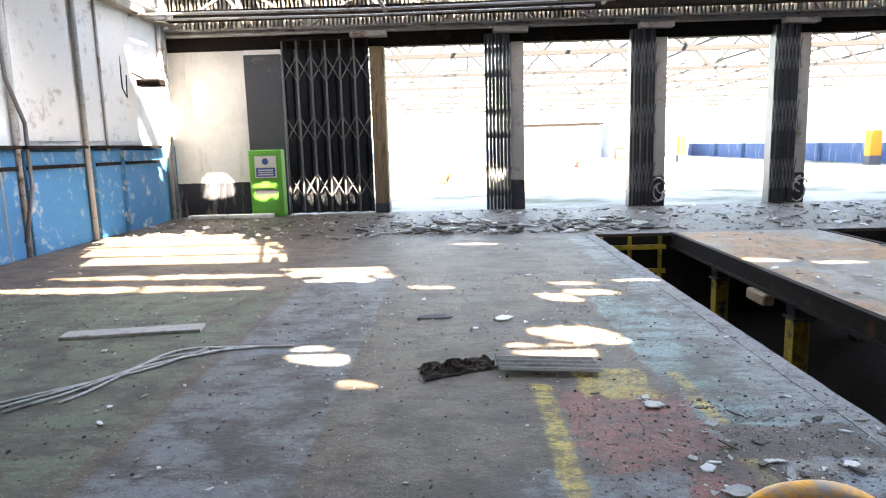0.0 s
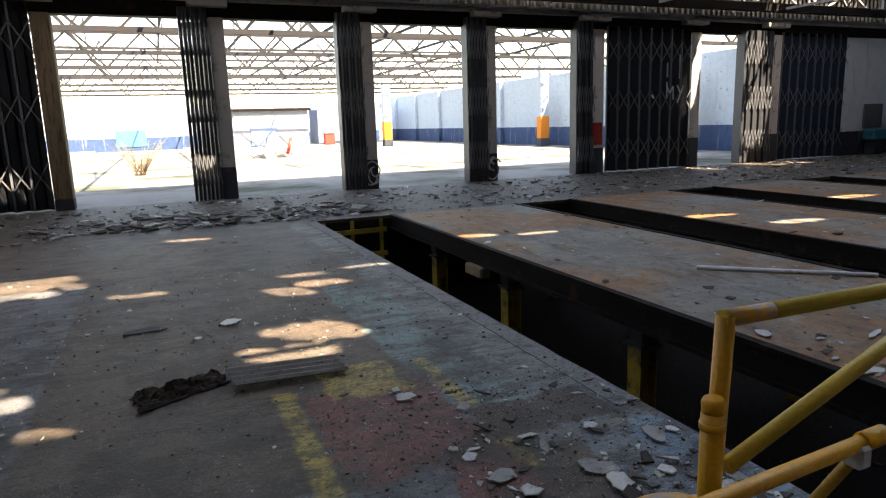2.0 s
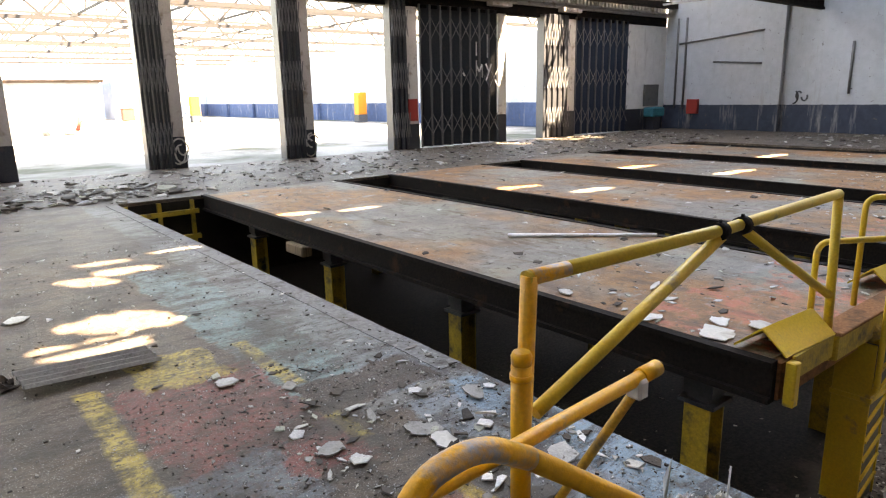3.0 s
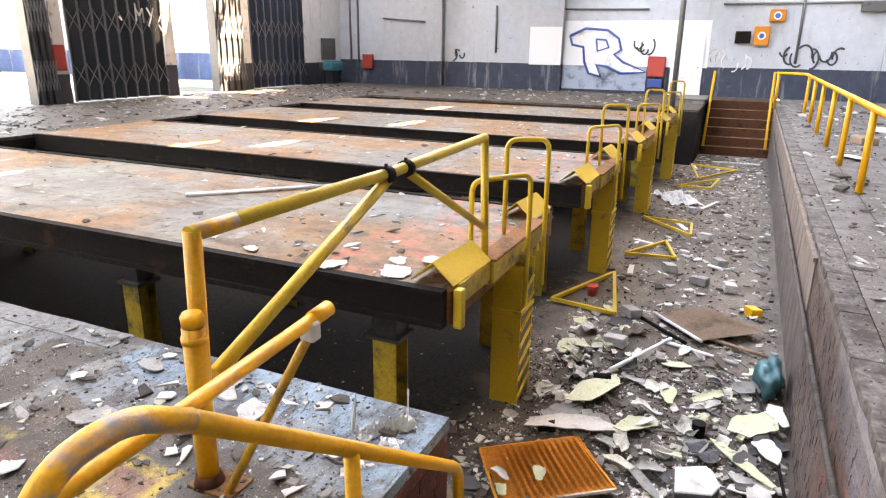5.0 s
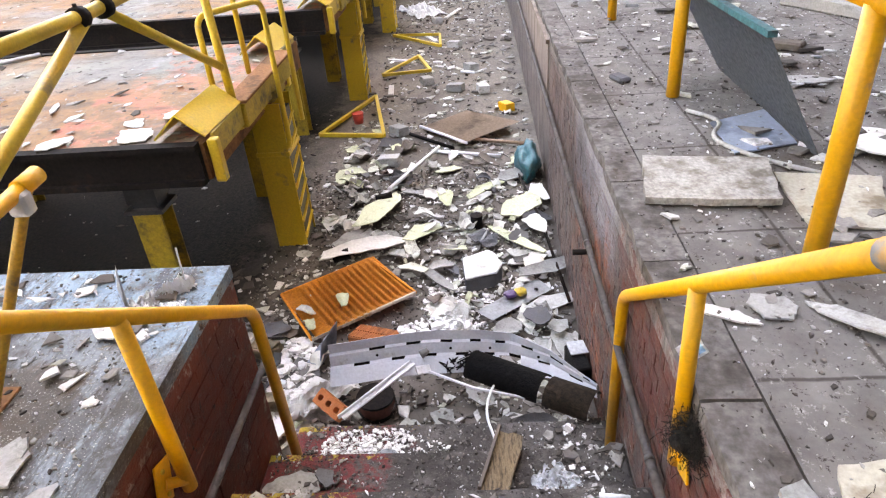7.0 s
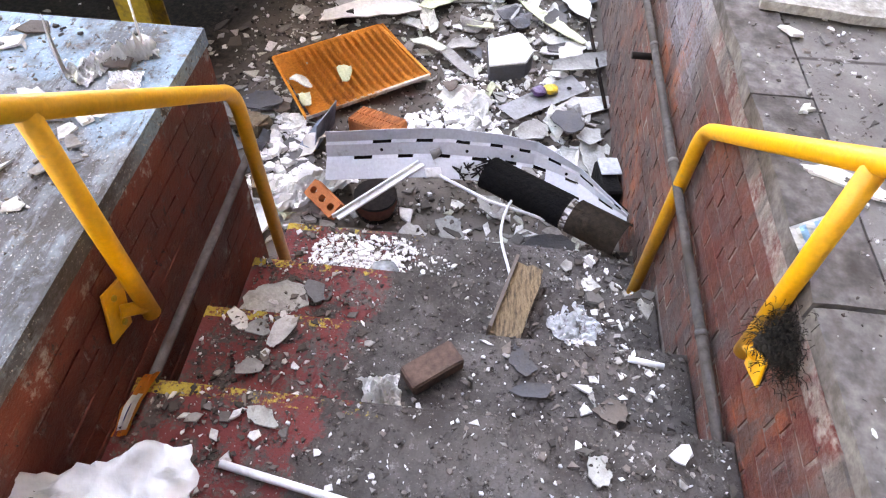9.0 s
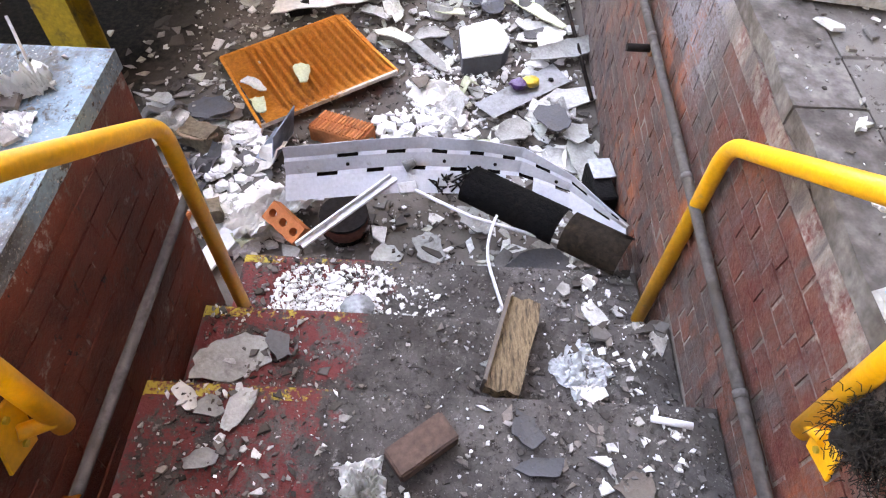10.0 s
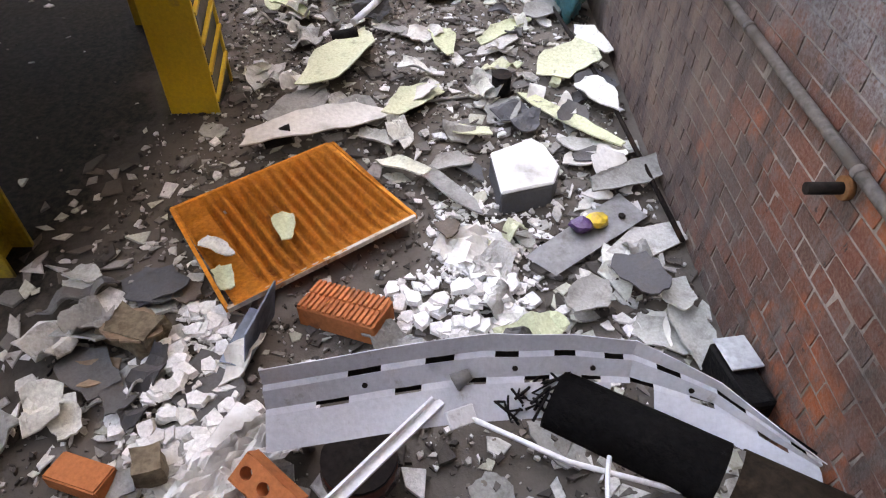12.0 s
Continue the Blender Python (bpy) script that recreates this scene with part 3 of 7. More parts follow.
# spots of sun on the floor: x, y, half width, half length
SPOTS = [(-5.0, 12.15, 1.9, 1.25), (-1.85, 10.0, 0.85, 0.75), (-4.0, 9.3, 1.6, 0.10), (-4.2, 8.5, 1.8, 0.12), (-1.1, 5.65, 0.27, 0.16),
         (1.25, 7.60, 0.20, 0.14), (1.66, 7.80, 0.30, 0.10), (1.5, 8.33, 0.30, 0.06), (2.28, 8.42, 0.30, 0.05), (1.22, 6.10, 0.40, 0.18), (0.92, 5.65, 0.42, 0.13), (-0.58, 4.8, 0.17, 0.13), (0.0, 4.75, 0.24, 0.06),
         (0.38, 11.75, 0.42, 0.08), (-0.25, 8.26, 0.30, 0.06),
         (4.4, 9.6, 0.30, 0.10), (5.3, 9.3, 0.35, 0.06), (8.3, 9.2, 0.8, 0.10), (9.3, 8.0, 0.5, 0.10), (12.6, 9.6, 0.7, 0.12), (13.2, 7.5, 0.6, 0.10), (16.8, 8.5, 0.8, 0.10),
         (-3.6, 15.5, 0.9, 0.10), (-6.2, 15.6, 0.6, 0.5), (18.9, 16.6, 0.45, 0.9), (16.2, 16.4, 0.25, 0.7), (20.2, 16.4, 0.2, 0.7),
         (-3.4, 17.75, 0.95, 0.10, 0.75), (-4.9, 17.4, 0.35, 0.10, 0.7), (1.1, 17.7, 0.3, 0.08, 0.85), (-7.35, 16.9, 0.35, 0.9, 2.6), (-7.35, 16.2, 0.25, 0.5, 4.0), (-6.3, 17.8, 0.5, 0.15, 0.9),
         (18.9, 17.7, 0.55, 0.5, 3.6), (19.1, 17.7, 0.6, 0.55, 1.7), (16.5, 17.7, 0.2, 0.5, 3.0)]
HOLES = [(*hole_for(s[0], s[1], s[4] if len(s) > 4 else 0.0), s[2], s[3]) for s in SPOTS]

for y0, y1 in BAYS:
    # strips between the holes, cut on a grid
    yr = y1 - GL
    mine = [(x, y, w, h) for x, y, w, h in HOLES if y0 <= y < yr]
    xs = sorted({XW - 0.4, XF + 0.4, *[v for x, y, w, h in mine for v in [x + w * (k / 7 - 1) for k in range(15)]]})
    ys = sorted({y0, yr, *[min(max(v, y0), yr) for x, y, w, h in mine for v in [y + h * (k / 5 - 1) for k in range(11)]]})
    bm = bmesh.new()
    for xa, xb in zip(xs, xs[1:]):
        for ya, yb in zip(ys, ys[1:]):
            cx, cy = (xa + xb) / 2, (ya + yb) / 2
            if any(abs((cx - x) / w + 0.25 * (cy - y) / h) ** 3 + abs((cy - y) / h) ** 3 < 0.8 + 0.8 * noise.noise(Vector((cx * 5, cy * 7, 0))) for x, y, w, h in mine):
                continue
            za, zb = (ZV + (ZR - ZV) * (v - y0) / (yr - y0) for v in (ya, yb))
            vs = [bm.verts.new(p) for p in ((xa, ya, za), (xb, ya, za), (xb, yb, zb), (xa, yb, zb))]
            us = [bm.verts.new(v.co + Vector((0, 0, 0.05))) for v in vs]
            bm.faces.new(vs[::-1])
            bm.faces.new(us)
            for k in range(4):
                bm.faces.new((vs[k], vs[(k + 1) % 4], us[(k + 1) % 4], us[k]))
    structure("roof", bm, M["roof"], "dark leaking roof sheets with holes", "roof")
    bm = bmesh.new()
    x = XW
    while x < XF:
        bm_beam(bm, (x, y0, ZV - 0.04), (x, yr, ZR - 0.04), 0.05, 0.06)
        bm_beam(bm, (x, yr, ZR), (x, y1, ZV), 0.04, 0.05)
        x += 3.4
    for k in range(1, 3):
        yy = y0 + (yr - y0) * k / 5
        bm_beam(bm, (XW, yy, ZV + (ZR - ZV) * k / 5 - 0.08), (XF, yy, ZV + (ZR - ZV) * k / 5 - 0.08), 0.06, 0.08)
    # unseen sheets added over part of the north lights to dim the near floor
    if y1 < 7:
        nl = bmesh.new()
        x = XW + 0.2
        while x < 5.0:
            vs = [nl.verts.new(p) for p in ((x, yr + 0.05, ZR - 0.05), (x + 1.1, yr + 0.05, ZR - 0.05), (x + 1.1, y1 - 0.1, ZV + 0.1), (x, y1 - 0.1, ZV + 0.1))]
            nl.faces.new(vs)
            x += 1.7
        bmesh.ops.solidify(nl, geom=nl.faces[:], thickness=0.02)
        structure("roof_light_boards", nl, M["roof"], "unseen dark sheets added over part of the north-facing roof lights to cut their light", "roof")
    structure("rafters", bm, M["rust"], "rusty rafters and purlins under the roof", "rafters")
    bm = bmesh.new()
    bm_box(bm, XW, XF, y1 - 0.2, y1 + 0.1, ZV - 0.25, ZV)
    structure("valley_beam", bm, M["steel"], "dark valley gutter beam", "beam")

# trusses that carry the roof
for x in (-7.0, -1.6, 3.8, 9.2, 14.6, 20.0, 25.4):
    tr = thing("roof_truss", "pale steel roof truss of light angles", "truss", "roof trusses", "structure")
    bm = bmesh.new()
    bm_beam(bm, (x, 12.0, 5.1), (x, YD, 5.1), 0.08, 0.08)
    bm_beam(bm, (x, 12.0, 5.2), (x, 16.5, 7.85), 0.08, 0.08)
    for a, b in (((13.4, 5.1), (13.2, 5.9)), ((13.4, 5.1), (14.8, 6.8)), ((15.2, 5.1), (14.8, 6.8)), ((15.2, 5.1), (16.3, 7.7)), ((16.6, 5.1), (16.5, 7.8))):
        bm_beam(bm, (x, a[0], a[1]), (x, b[0], b[1]), 0.05, 0.05)
    part("frame", bm, M["truss"], tr)


# ---- gates ----
def lattice_gate(x0, x1, y, top, n, mat, label):
    """A drawn-out folding gate: upright leaves set in zigzag and diamond lattice bars at three heights."""
    g = thing("folding_gate", label, "gate", "folding gates")
    w = (x1 - x0) / n
    for i in range(n):
        xa = x0 + i * w
        bm = bmesh.new()
        rows = [[bm.verts.new((xa + w * u, y + 0.02 + w * 0.42 * d, z)) for u, d in ((0, 0), (0.12, 0), (0.5, 1), (0.62, 1), (1, 0))] for z in (0.03, top)]
        for k in range(4):
            bm.faces.new((rows[0][k], rows[0][k + 1], rows[1][k + 1], rows[1][k]))
        bmesh.ops.solidify(bm, geom=bm.faces[:], thickness=0.006)
        part("leaf", bm, mat, g)
        bm = bmesh.new()
        bm_box(bm, xa - 0.02, xa + 0.02, y - 0.05, y + 0.01, 0.03, top)
        part("upright", bm, M["gatebar"], g)
    for zc in (top * 0.17, top * 0.5, top * 0.84):
        for i in range(n):
            xa = x0 + i * w
            bm = bmesh.new()
            for s in (-1, 1):
                bm_beam(bm, (xa, y - 0.06, zc - s * 0.32), (xa + w, y - 0.06, zc + s * 0.32), 0.008, 0.028, (0, 0, 1))
            part("lattice_bar", bm, M["gatebar"], g)
    bm = bmesh.new()
    bm_box(bm, x0, x1, y - 0.06, y + 0.10, top, top + 0.08)
    part("top_track", bm, M["steel"], g)
    return g


def folded_gate(x0, x1, y, top, mat, label, n=7):
    g = thing("folding_gate", label, "gate", "folding gates")
    w = (x1 - x0) / n
    for i in range(n):
        bm = bmesh.new()
        bm_box(bm, x0 + i * w + 0.012, x0 + (i + 1) * w - 0.012, y - 0.14 - 0.06 * (i % 2), y + 0.22, 0.02, top)
        bmesh.ops.bevel(bm, geom=bm.edges[:], offset=0.008, segments=1, affect="EDGES")
        part("leaf", bm, mat, g)
        for zc in (top * 0.17, top * 0.5, top * 0.84):
            bm = bmesh.new()
            bm_beam(bm, (x0 + i * w, y - 0.21, zc - 0.38), (x0 + (i + 1) * w, y - 0.21, zc + 0.38), 0.01, 0.025, (0, 0, 1))
            bm_beam(bm, (x0 + (i + 1) * w, y - 0.212, zc - 0.38), (x0 + i * w, y - 0.212, zc + 0.38), 0.01, 0.025, (0, 0, 1))
            part("lattice_bar", bm, M["gatebar"], g)
    return g


def pier(x0, x1, label, dado, mat=None, tip=None):
    p = thing("gate_pier", label, "pillar", "gate piers", "structure")
    part("shaft", box(x0, x1, YD - 0.10, YD + 0.35, dado, 4.3, 0.015), mat or M["pillar"], p)
    part("base", box(x0 - 0.004, x1 + 0.004, YD - 0.104, YD + 0.354, 0, dado, 0.012), M["dado"], p)
    part("corbel", box(x0 - 0.45, x1 + 0.1, YD - 0.30, YD + 0.0, 4.52, 4.66, 0.01), M["truss"], p)
    return p


lattice_gate(-4.36, -2.12, YD - 0.05, 4.5, 6, M["black"], "closed black folding lattice gate, sunlit near its foot")
pier(-2.10, -1.72, "timber-faced brick pillar beside the closed gate", 0.25, M["timber"])
for a, b, c, d in ((0.86, 1.52, 1.54, 1.88), (4.58, 5.22, 5.24, 5.54), (8.20, 8.84, 8.86, 9.16), (11.80, 12.42, 12.44, 12.88)):
    folded_gate(a, b, YD - 0.05, 4.5, M["black"], "black folding gate pushed together against a pillar")
    pier(c, d, "white-washed brick gate pillar with a dark painted foot", 0.78)
lattice_gate(13.0, 16.32, YD - 0.05, 4.4, 8, M["black"], "closed black folding lattice gate with white paint drips")
pier(16.34, 16.72, "sunlit white gate pillar with a dark foot", 0.95)
folded_gate(18.5, 19.86, YD - 0.05, 4.4, M["black"], "half-folded dark gate in bright sun", 9)
pier(19.9, 20.36, "white gate pillar with a dark foot", 0.95)
lattice_gate(20.4, 23.72, YD - 0.05, 4.4, 8, M["bluegate"], "closed blue folding lattice gate in the corner")
p = thing("grey_panel", "tall dark grey panel closing the wall beside the gate", "panel")
part("board", box(-5.38, -4.42, YD - 0.06, YD + 0.3, 0.0, 4.18, 0.01), M["dado"], p)
part("head", box(-5.38, -4.42, YD - 0.05, YD + 0.3, 4.18, 4.30), M["white"], p)

# ---- decks over the pits ----
def deck(x0):
    d = thing("lift_deck", "long steel-edged deck with rust-stained plates above the pit", "deck", "pit decks")
    x1 = x0 + DECKW
    part("plate", box(x0 + 0.09, x1 - 0.09, YP + 0.05, YE, -0.10, 0.0), M["deck"], d)
    for xa, s in ((x0, 1), (x1, -1)):
        bm = bmesh.new()
        a, b = sorted((xa, xa + s * 0.085))
        bm_box(bm, a, b, YP, YE, -0.03, 0.012)
        bm_box(bm, *sorted((xa + s * 0.035, xa + s * 0.085)), YP, YE, -0.23, -0.03)
        bm_box(bm, a, b, YP, YE, -0.27, -0.23)
        part("edge_channel", bm, M["steel"], d, "dark rusted steel channel")
    part("end_beam", box(x0 + 0.09, x1 - 0.09, YP - 0.02, YP + 0.05, -0.26, -0.01), M["rust"], d)
    for y in (3.0, 5.7, 8.35, 10.8):
        for xa in (x0 + 0.25, x1 - 0.25):
            bm = bmesh.new()
            bm_box(bm, xa - 0.10, xa + 0.10, y - 0.11, y + 0.11, -0.45, -0.27)
            bm_box(bm, xa - 0.13, xa + 0.13, y - 0.14, y + 0.14, -0.52, -0.49)
            bm_box(bm, xa - 0.08, xa + 0.08, y - 0.09, y + 0.09, -0.49, -0.45)
            part("bearing", bm, M["black"], d, "black steel bearing block")
            bm = bmesh.new()
            prof = [(-0.10, -0.10), (-0.085, -0.10), (-0.085, -0.008), (0.085, -0.008), (0.085, -0.10), (0.10, -0.10), (0.10, 0.10), (0.085, 0.10), (0.085, 0.008), (-0.085, 0.008), (-0.085, 0.10), (-0.10, 0.10)]
            f = bm.faces.new([bm.verts.new((xa + u, y + v, DEEP)) for u, v in prof])
            ext = bmesh.ops.extrude_face_region(bm, geom=[f])
            bmesh.ops.translate(bm, verts=[v for v in ext["geom"] if isinstance(v, bmesh.types.BMVert)], vec=(0, 0, -0.52 - DEEP))
            part("pillar", bm, M["ydirty"], d, "yellow painted steel pillar")
    return d


for k in range(4):
    deck(DECK0 + PITCH * k)

# ---- hoist posts, covers and rails ----
M["soot2"] = worn("oily_black", (0.03, 0.026, 0.02), (0.10, 0.07, 0.02), 0.3, 9, 0.4, 0.7)
M["halltruss"] = worn("hall_steel", (0.035, 0.035, 0.037), (0.05, 0.033, 0.024), 0.3, 3, 0.2, 0.8)
def hoist_post(x, y):
    """A yellow box post with a slotted side, hoops above it and a ridge-shaped cover on the deck beside it."""
    h = thing("hoist_post", "yellow steel hoist post with slotted side and tubular hoops", "post", "hoist posts")
    w = 0.27
    part("front_plate", box(x, x + 0.02, y - w / 2, y + w / 2, DEEP, -0.20, 0.004), M["yellow"], h)
    part("side_plate", box(x + 0.02, x + 0.34, y + w / 2 - 0.02, y + w / 2, DEEP, -0.20), M["yellow"], h)
    part("back_plate", box(x + 0.34, x + 0.36, y - w / 2, y + w / 2, DEEP, -0.20, 0.004), M["yellow"], h)
    part("core", box(x + 0.06, x + 0.33, y - w / 2 + 0.012, y + w / 2 - 0.04, DEEP + 0.01, -0.3), M["black"], h, "black rack inside the post")
    part("band", box(x - 0.012, x + 0.37, y - w / 2 - 0.012, y + w / 2 + 0.012, -0.66, -0.62, 0.004), M["yellow"], h)
    part("hub", tube([(x - 0.12, y + 0.02, -0.10), (x + 0.10, y + 0.02, -0.10)], 0.085, 14), M["soot2"], h, "greasy black drive hub")
    part("cap", box(x + 0.01, x + 0.35, y - w / 2 + 0.01, y + w / 2 - 0.01, -0.20, -0.06, 0.04), M["ydirty"], h)
    for i in range(7):
        z = -0.42 - i * 0.165
        bm = bmesh.new()
        bm_beam(bm, (x + 0.01, y - w / 2, z - 0.07), (x + 0.35, y - w / 2, z + 0.04), 0.02, 0.02)
        part("rung", bm, M["yellow"], h)
    part("hoop", tube(bend([(x - 0.5, y + 0.16, -0.15), (x - 0.5, y + 0.16, 0.62), (x + 0.02, y - 0.16, 0.62), (x + 0.02, y - 0.16, -0.6), (x + 0.02, y + 0.1, -0.64)], 0.1), 0.022), M["yellow"], h)
    part("hoop", tube(bend([(x + 0.25, y + 0.14, -0.1), (x + 0.25, y + 0.14, 0.86), (x + 0.45, y - 0.18, 0.86), (x + 0.45, y - 0.18, -0.5)], 0.1), 0.022), M["yellow"], h)
    return h


def ridge_cover(x0, x1, y, z, label="yellow folded steel cover on the deck corner"):
    c = thing("ridge_cover", label, "cover", "deck corner covers")
    bm = bmesh.new()
    for s in (-1, 1):
        vs = [bm.verts.new(p) for p in ((x0, y, z + 0.15), (x1, y - 0.03, z + 0.15), (x1, y - 0.03 + s * 0.17, z), (x0, y + s * 0.17, z))]
        bm.faces.new(vs)
    bmesh.ops.remove_doubles(bm, verts=bm.verts[:], dist=1e-4)
    bmesh.ops.solidify(bm, geom=bm.faces[:], thickness=0.012)
    part("sheet", bm, M["yellow"], c)
    part("lug", box(x0 + 0.0, x0 + 0.07, y - 0.24, y - 0.17, z - 0.32, z - 0.02, 0.008), M["yellow"], c)
    part("side_plate", box(x0 + 0.07, x1, y - 0.20, y - 0.18, z - 0.16, z - 0.0), M["ydirty"], c)
    return c


for k in range(4):
    dx = DECK0 + PITCH * k
    hoist_post(dx + 1.38 + 0.06 * k, 2.44)
    ridge_cover(dx + 0.1, dx + 0.75, YP + 0.13, 0.03)
    ridge_cover(dx + 2.15, dx + 2.7, YP + 0.20, 0.03)
    cr = thing("cross_beam", "worn yellow beam across the end of the deck", "beam", "deck end beams")
    part("web", box(dx + 0.75, dx + 2.15, YP - 0.10, YP - 0.04, -0.16, 0.02, 0.01), M["ydirty"], cr)
    part("flange", box(dx + 0.75, dx + 2.15, YP - 0.12, YP + 0.06, 0.024, 0.05, 0.006), M["rust"], cr)

fr = thing("guard_rail", "yellow tubular guard rail with two braces across the pit", "railing")
part("top_rail", tube([(1.88, 2.45, 0.98), (3.36, 2.45, 0.96), (4.79, 2.45, 0.99)], 0.032), M["yellow"], fr)
part("post", tube([(1.86, 2.45, 0.0), (1.90, 2.45, 0.99)], 0.034), M["yrail"], fr)
part("post", tube([(4.86, 2.44, -0.18), (4.79, 2.45, 1.0)], 0.030), M["yellow"], fr)
part("brace", tube([(1.94, 2.45, 0.40), (3.33, 2.45, 0.93)], 0.032), M["yellow"], fr)
part("brace", tube([(3.56, 2.45, 0.93), (4.81, 2.45, 0.30)], 0.028), M["yellow"], fr)
for x in (3.31, 3.54):
    part("coupler", tube([(x - 0.03, 2.45, 0.955), (x + 0.03, 2.45, 0.955)], 0.05), M["steel"], fr, "rusted clamp")
    part("bolt", tube([(x, 2.45, 0.99), (x, 2.45, 1.018)], 0.010, 6), M["steel"], fr)
part("end_sleeve", tube([(1.90, 2.45, 0.98), (2.12, 2.45, 0.977)], 0.0328), M["yworn"], fr, "chipped end of the rail")

po = thing("steel_post", "thick yellow post with a rounded cap and collar", "post")
part("shaft", tube([(1.815, 2.405, 0.0), (1.815, 2.405, 0.66)], 0.041, 16), M["yrail"], po)
part("collar", tube([(1.815, 2.405, 0.60), (1.815, 2.405, 0.625)], 0.046, 16), M["yrail"], po)
part("cap", tube([(1.815, 2.405, 0.662), (1.815, 2.405, 0.70), (1.815, 2.405, 0.715)], [0.039, 0.042, 0.034], 16), M["yrail"], po)
part("foot", tube([(1.815, 2.405, 0.0), (1.815, 2.405, 0.05)], [0.062, 0.048], 16), M["darkrust"], po)

br = thing("broken_rail", "yellow tubular rail on a slanting stay, cut off at its end", "railing")
part("bar", tube([(0.60, 1.85, 0.75), (1.2, 1.87, 0.76), (1.87, 1.87, 0.80)], 0.022), M["yrail"], br)
part("stay", tube([(1.84, 1.88, 0.78), (1.80, 2.30, 0.0)], 0.017), M["ydull"], br)
part("clamp", tube([(1.80, 1.87, 0.797), (1.89, 1.87, 0.802)], 0.027, 14), M["yrail"], br)
# the bar is solid: a black disc stands for the shade inside its end
part("open_end", tube([(1.885, 1.87, 0.80), (1.898, 1.87, 0.801)], 0.021), M["black"], br)
part("tape", box(1.76, 1.81, 1.84, 1.90, 0.73, 0.80, 0.01), M["white"], br, "scrap of white tape")
part("base_plate", box(1.76, 1.90, 2.26, 2.47, 0.0, 0.010, 0.003), M["rust"], br)


def stair_rail(y, s, line, foot, post, label):
    """A bent tube rail that follows the stairs; line: x and z where it leaves the bend and where it drops to its foot."""
    (xa, za), (xb, zb) = line
    r = thing("stair_rail", label, "railing", "stair rails")
    part("newel_bend", tube(bend([(0.70, y, 0.0), (0.70, y, za - 0.08), (0.79, y, za + 0.07), (0.95, y, za + 0.085), (xa + 0.005, y, za - 0.003)], 0.11, 6), 0.0275, 16), M["yworn"], r, "bend chipped to grey metal")
    part("handrail", tube(bend([(xa, y, za), (xb, y, zb), foot], 0.09, 8), 0.027, 16), M["yrail"], r)
    k = (post[0] - xa) / (xb - xa)
    part("post", tube([(post[0], y, za + (zb - za) * k), (post[1], y + s * 0.02, -0.35)], 0.026, 14), M["yrail"], r)
    wall = YS if s > 0 else 0.0
    px = post[1] - 0.055
    part("stub", tube([(post[1] - 0.01, y + s * 0.015, -0.30), (px, wall - s * 0.016, -0.27)], 0.019), M["yrail"], r)
    part("wall_plate", box(-0.05, 0.05, -0.005, 0.005, -0.08, 0.08, 0.003, pose(px, wall - s * 0.012, -0.262, 0, 20, 0)), M["yrail"], r)
    for dx in (-0.02, 0.02):
        part("bolt", tube([(px + dx * 0.3, wall - s * 0.015, -0.262 + dx * 2.4), (px + dx * 0.3, wall - s * 0.024, -0.262 + dx * 2.4)], 0.009, 6), M["ydirty"], r)
    return r


stair_rail(1.68, 1, ((1.095, 0.875), (2.575, -0.195)), (2.60, 1.665, -1.30), (1.71, 1.755), "yellow tubular stair rail, chipped to grey at its bend")
stair_rail(0.035, -1, ((1.095, 0.945), (2.665, -0.255)), (2.69, 0.035, -1.30), (1.815, 1.83), "yellow tubular stair rail against the brick wall")

lr = thing("ledge_railing", "long yellow railing with round posts along the raised floor", "railing")
part("handrail", tube(bend([(2.2, -0.62, 1.0), (21.6, -0.62, 1.0), (22.3, 0.1, 1.0)], 0.1), 0.040, 14), M["yrail"], lr)
for x in (2.45, 4.52, 6.75, 9.3, 11.5, 13.7, 15.9, 18.1, 20.3):
    part("post", tube([(x, -0.62, 0.0), (x, -0.62, 0.985)], 0.042, 14), M["yrail"], lr)
part("post", tube([(22.25, 0.05, 0.0), (22.25, 0.05, 0.985)], 0.045, 12), M["yrail"], lr)
for y in (0.12, 1.9):
    sr = thing("stair_post", "slanting yellow rail of the far steps", "railing", "far stair rails")
    part("bar", tube([(XS - 0.15, y, DEEP + 0.3), (XS + 1.6, y, 0.95)], 0.04), M["yrail"], sr)
    part("post", tube([(XS + 0.02, y, DEEP + 0.26), (XS + 0.02, y, DEEP + 0.62)], 0.03), M["yrail"], sr)

sb = thing("stair_block", "pale concrete block beside the far steps", "plinth")
part("body", box(XS - 0.1, XS + 1.9, 2.0, 2.75, DEEP, 0.1, 0.02), worn("pale_concrete", (0.35, 0.34, 0.32), (0.14, 0.13, 0.12), 0.4, 2), sb)
part("capping", box(XS - 0.15, XS + 1.9, 1.97, 2.8, 0.1, 0.15, 0.01), M["pipe"], sb)

col = thing("roof_column", "slim grey steel column rising to the roof", "column")
part("shaft", tube([(20.6, 2.75, 0.0), (20.6, 2.75, 5.2)], 0.075), M["pipe"], col)
part("foot", box(20.45, 20.75, 2.60, 2.90, 0.0, 0.03), M["rust"], col)

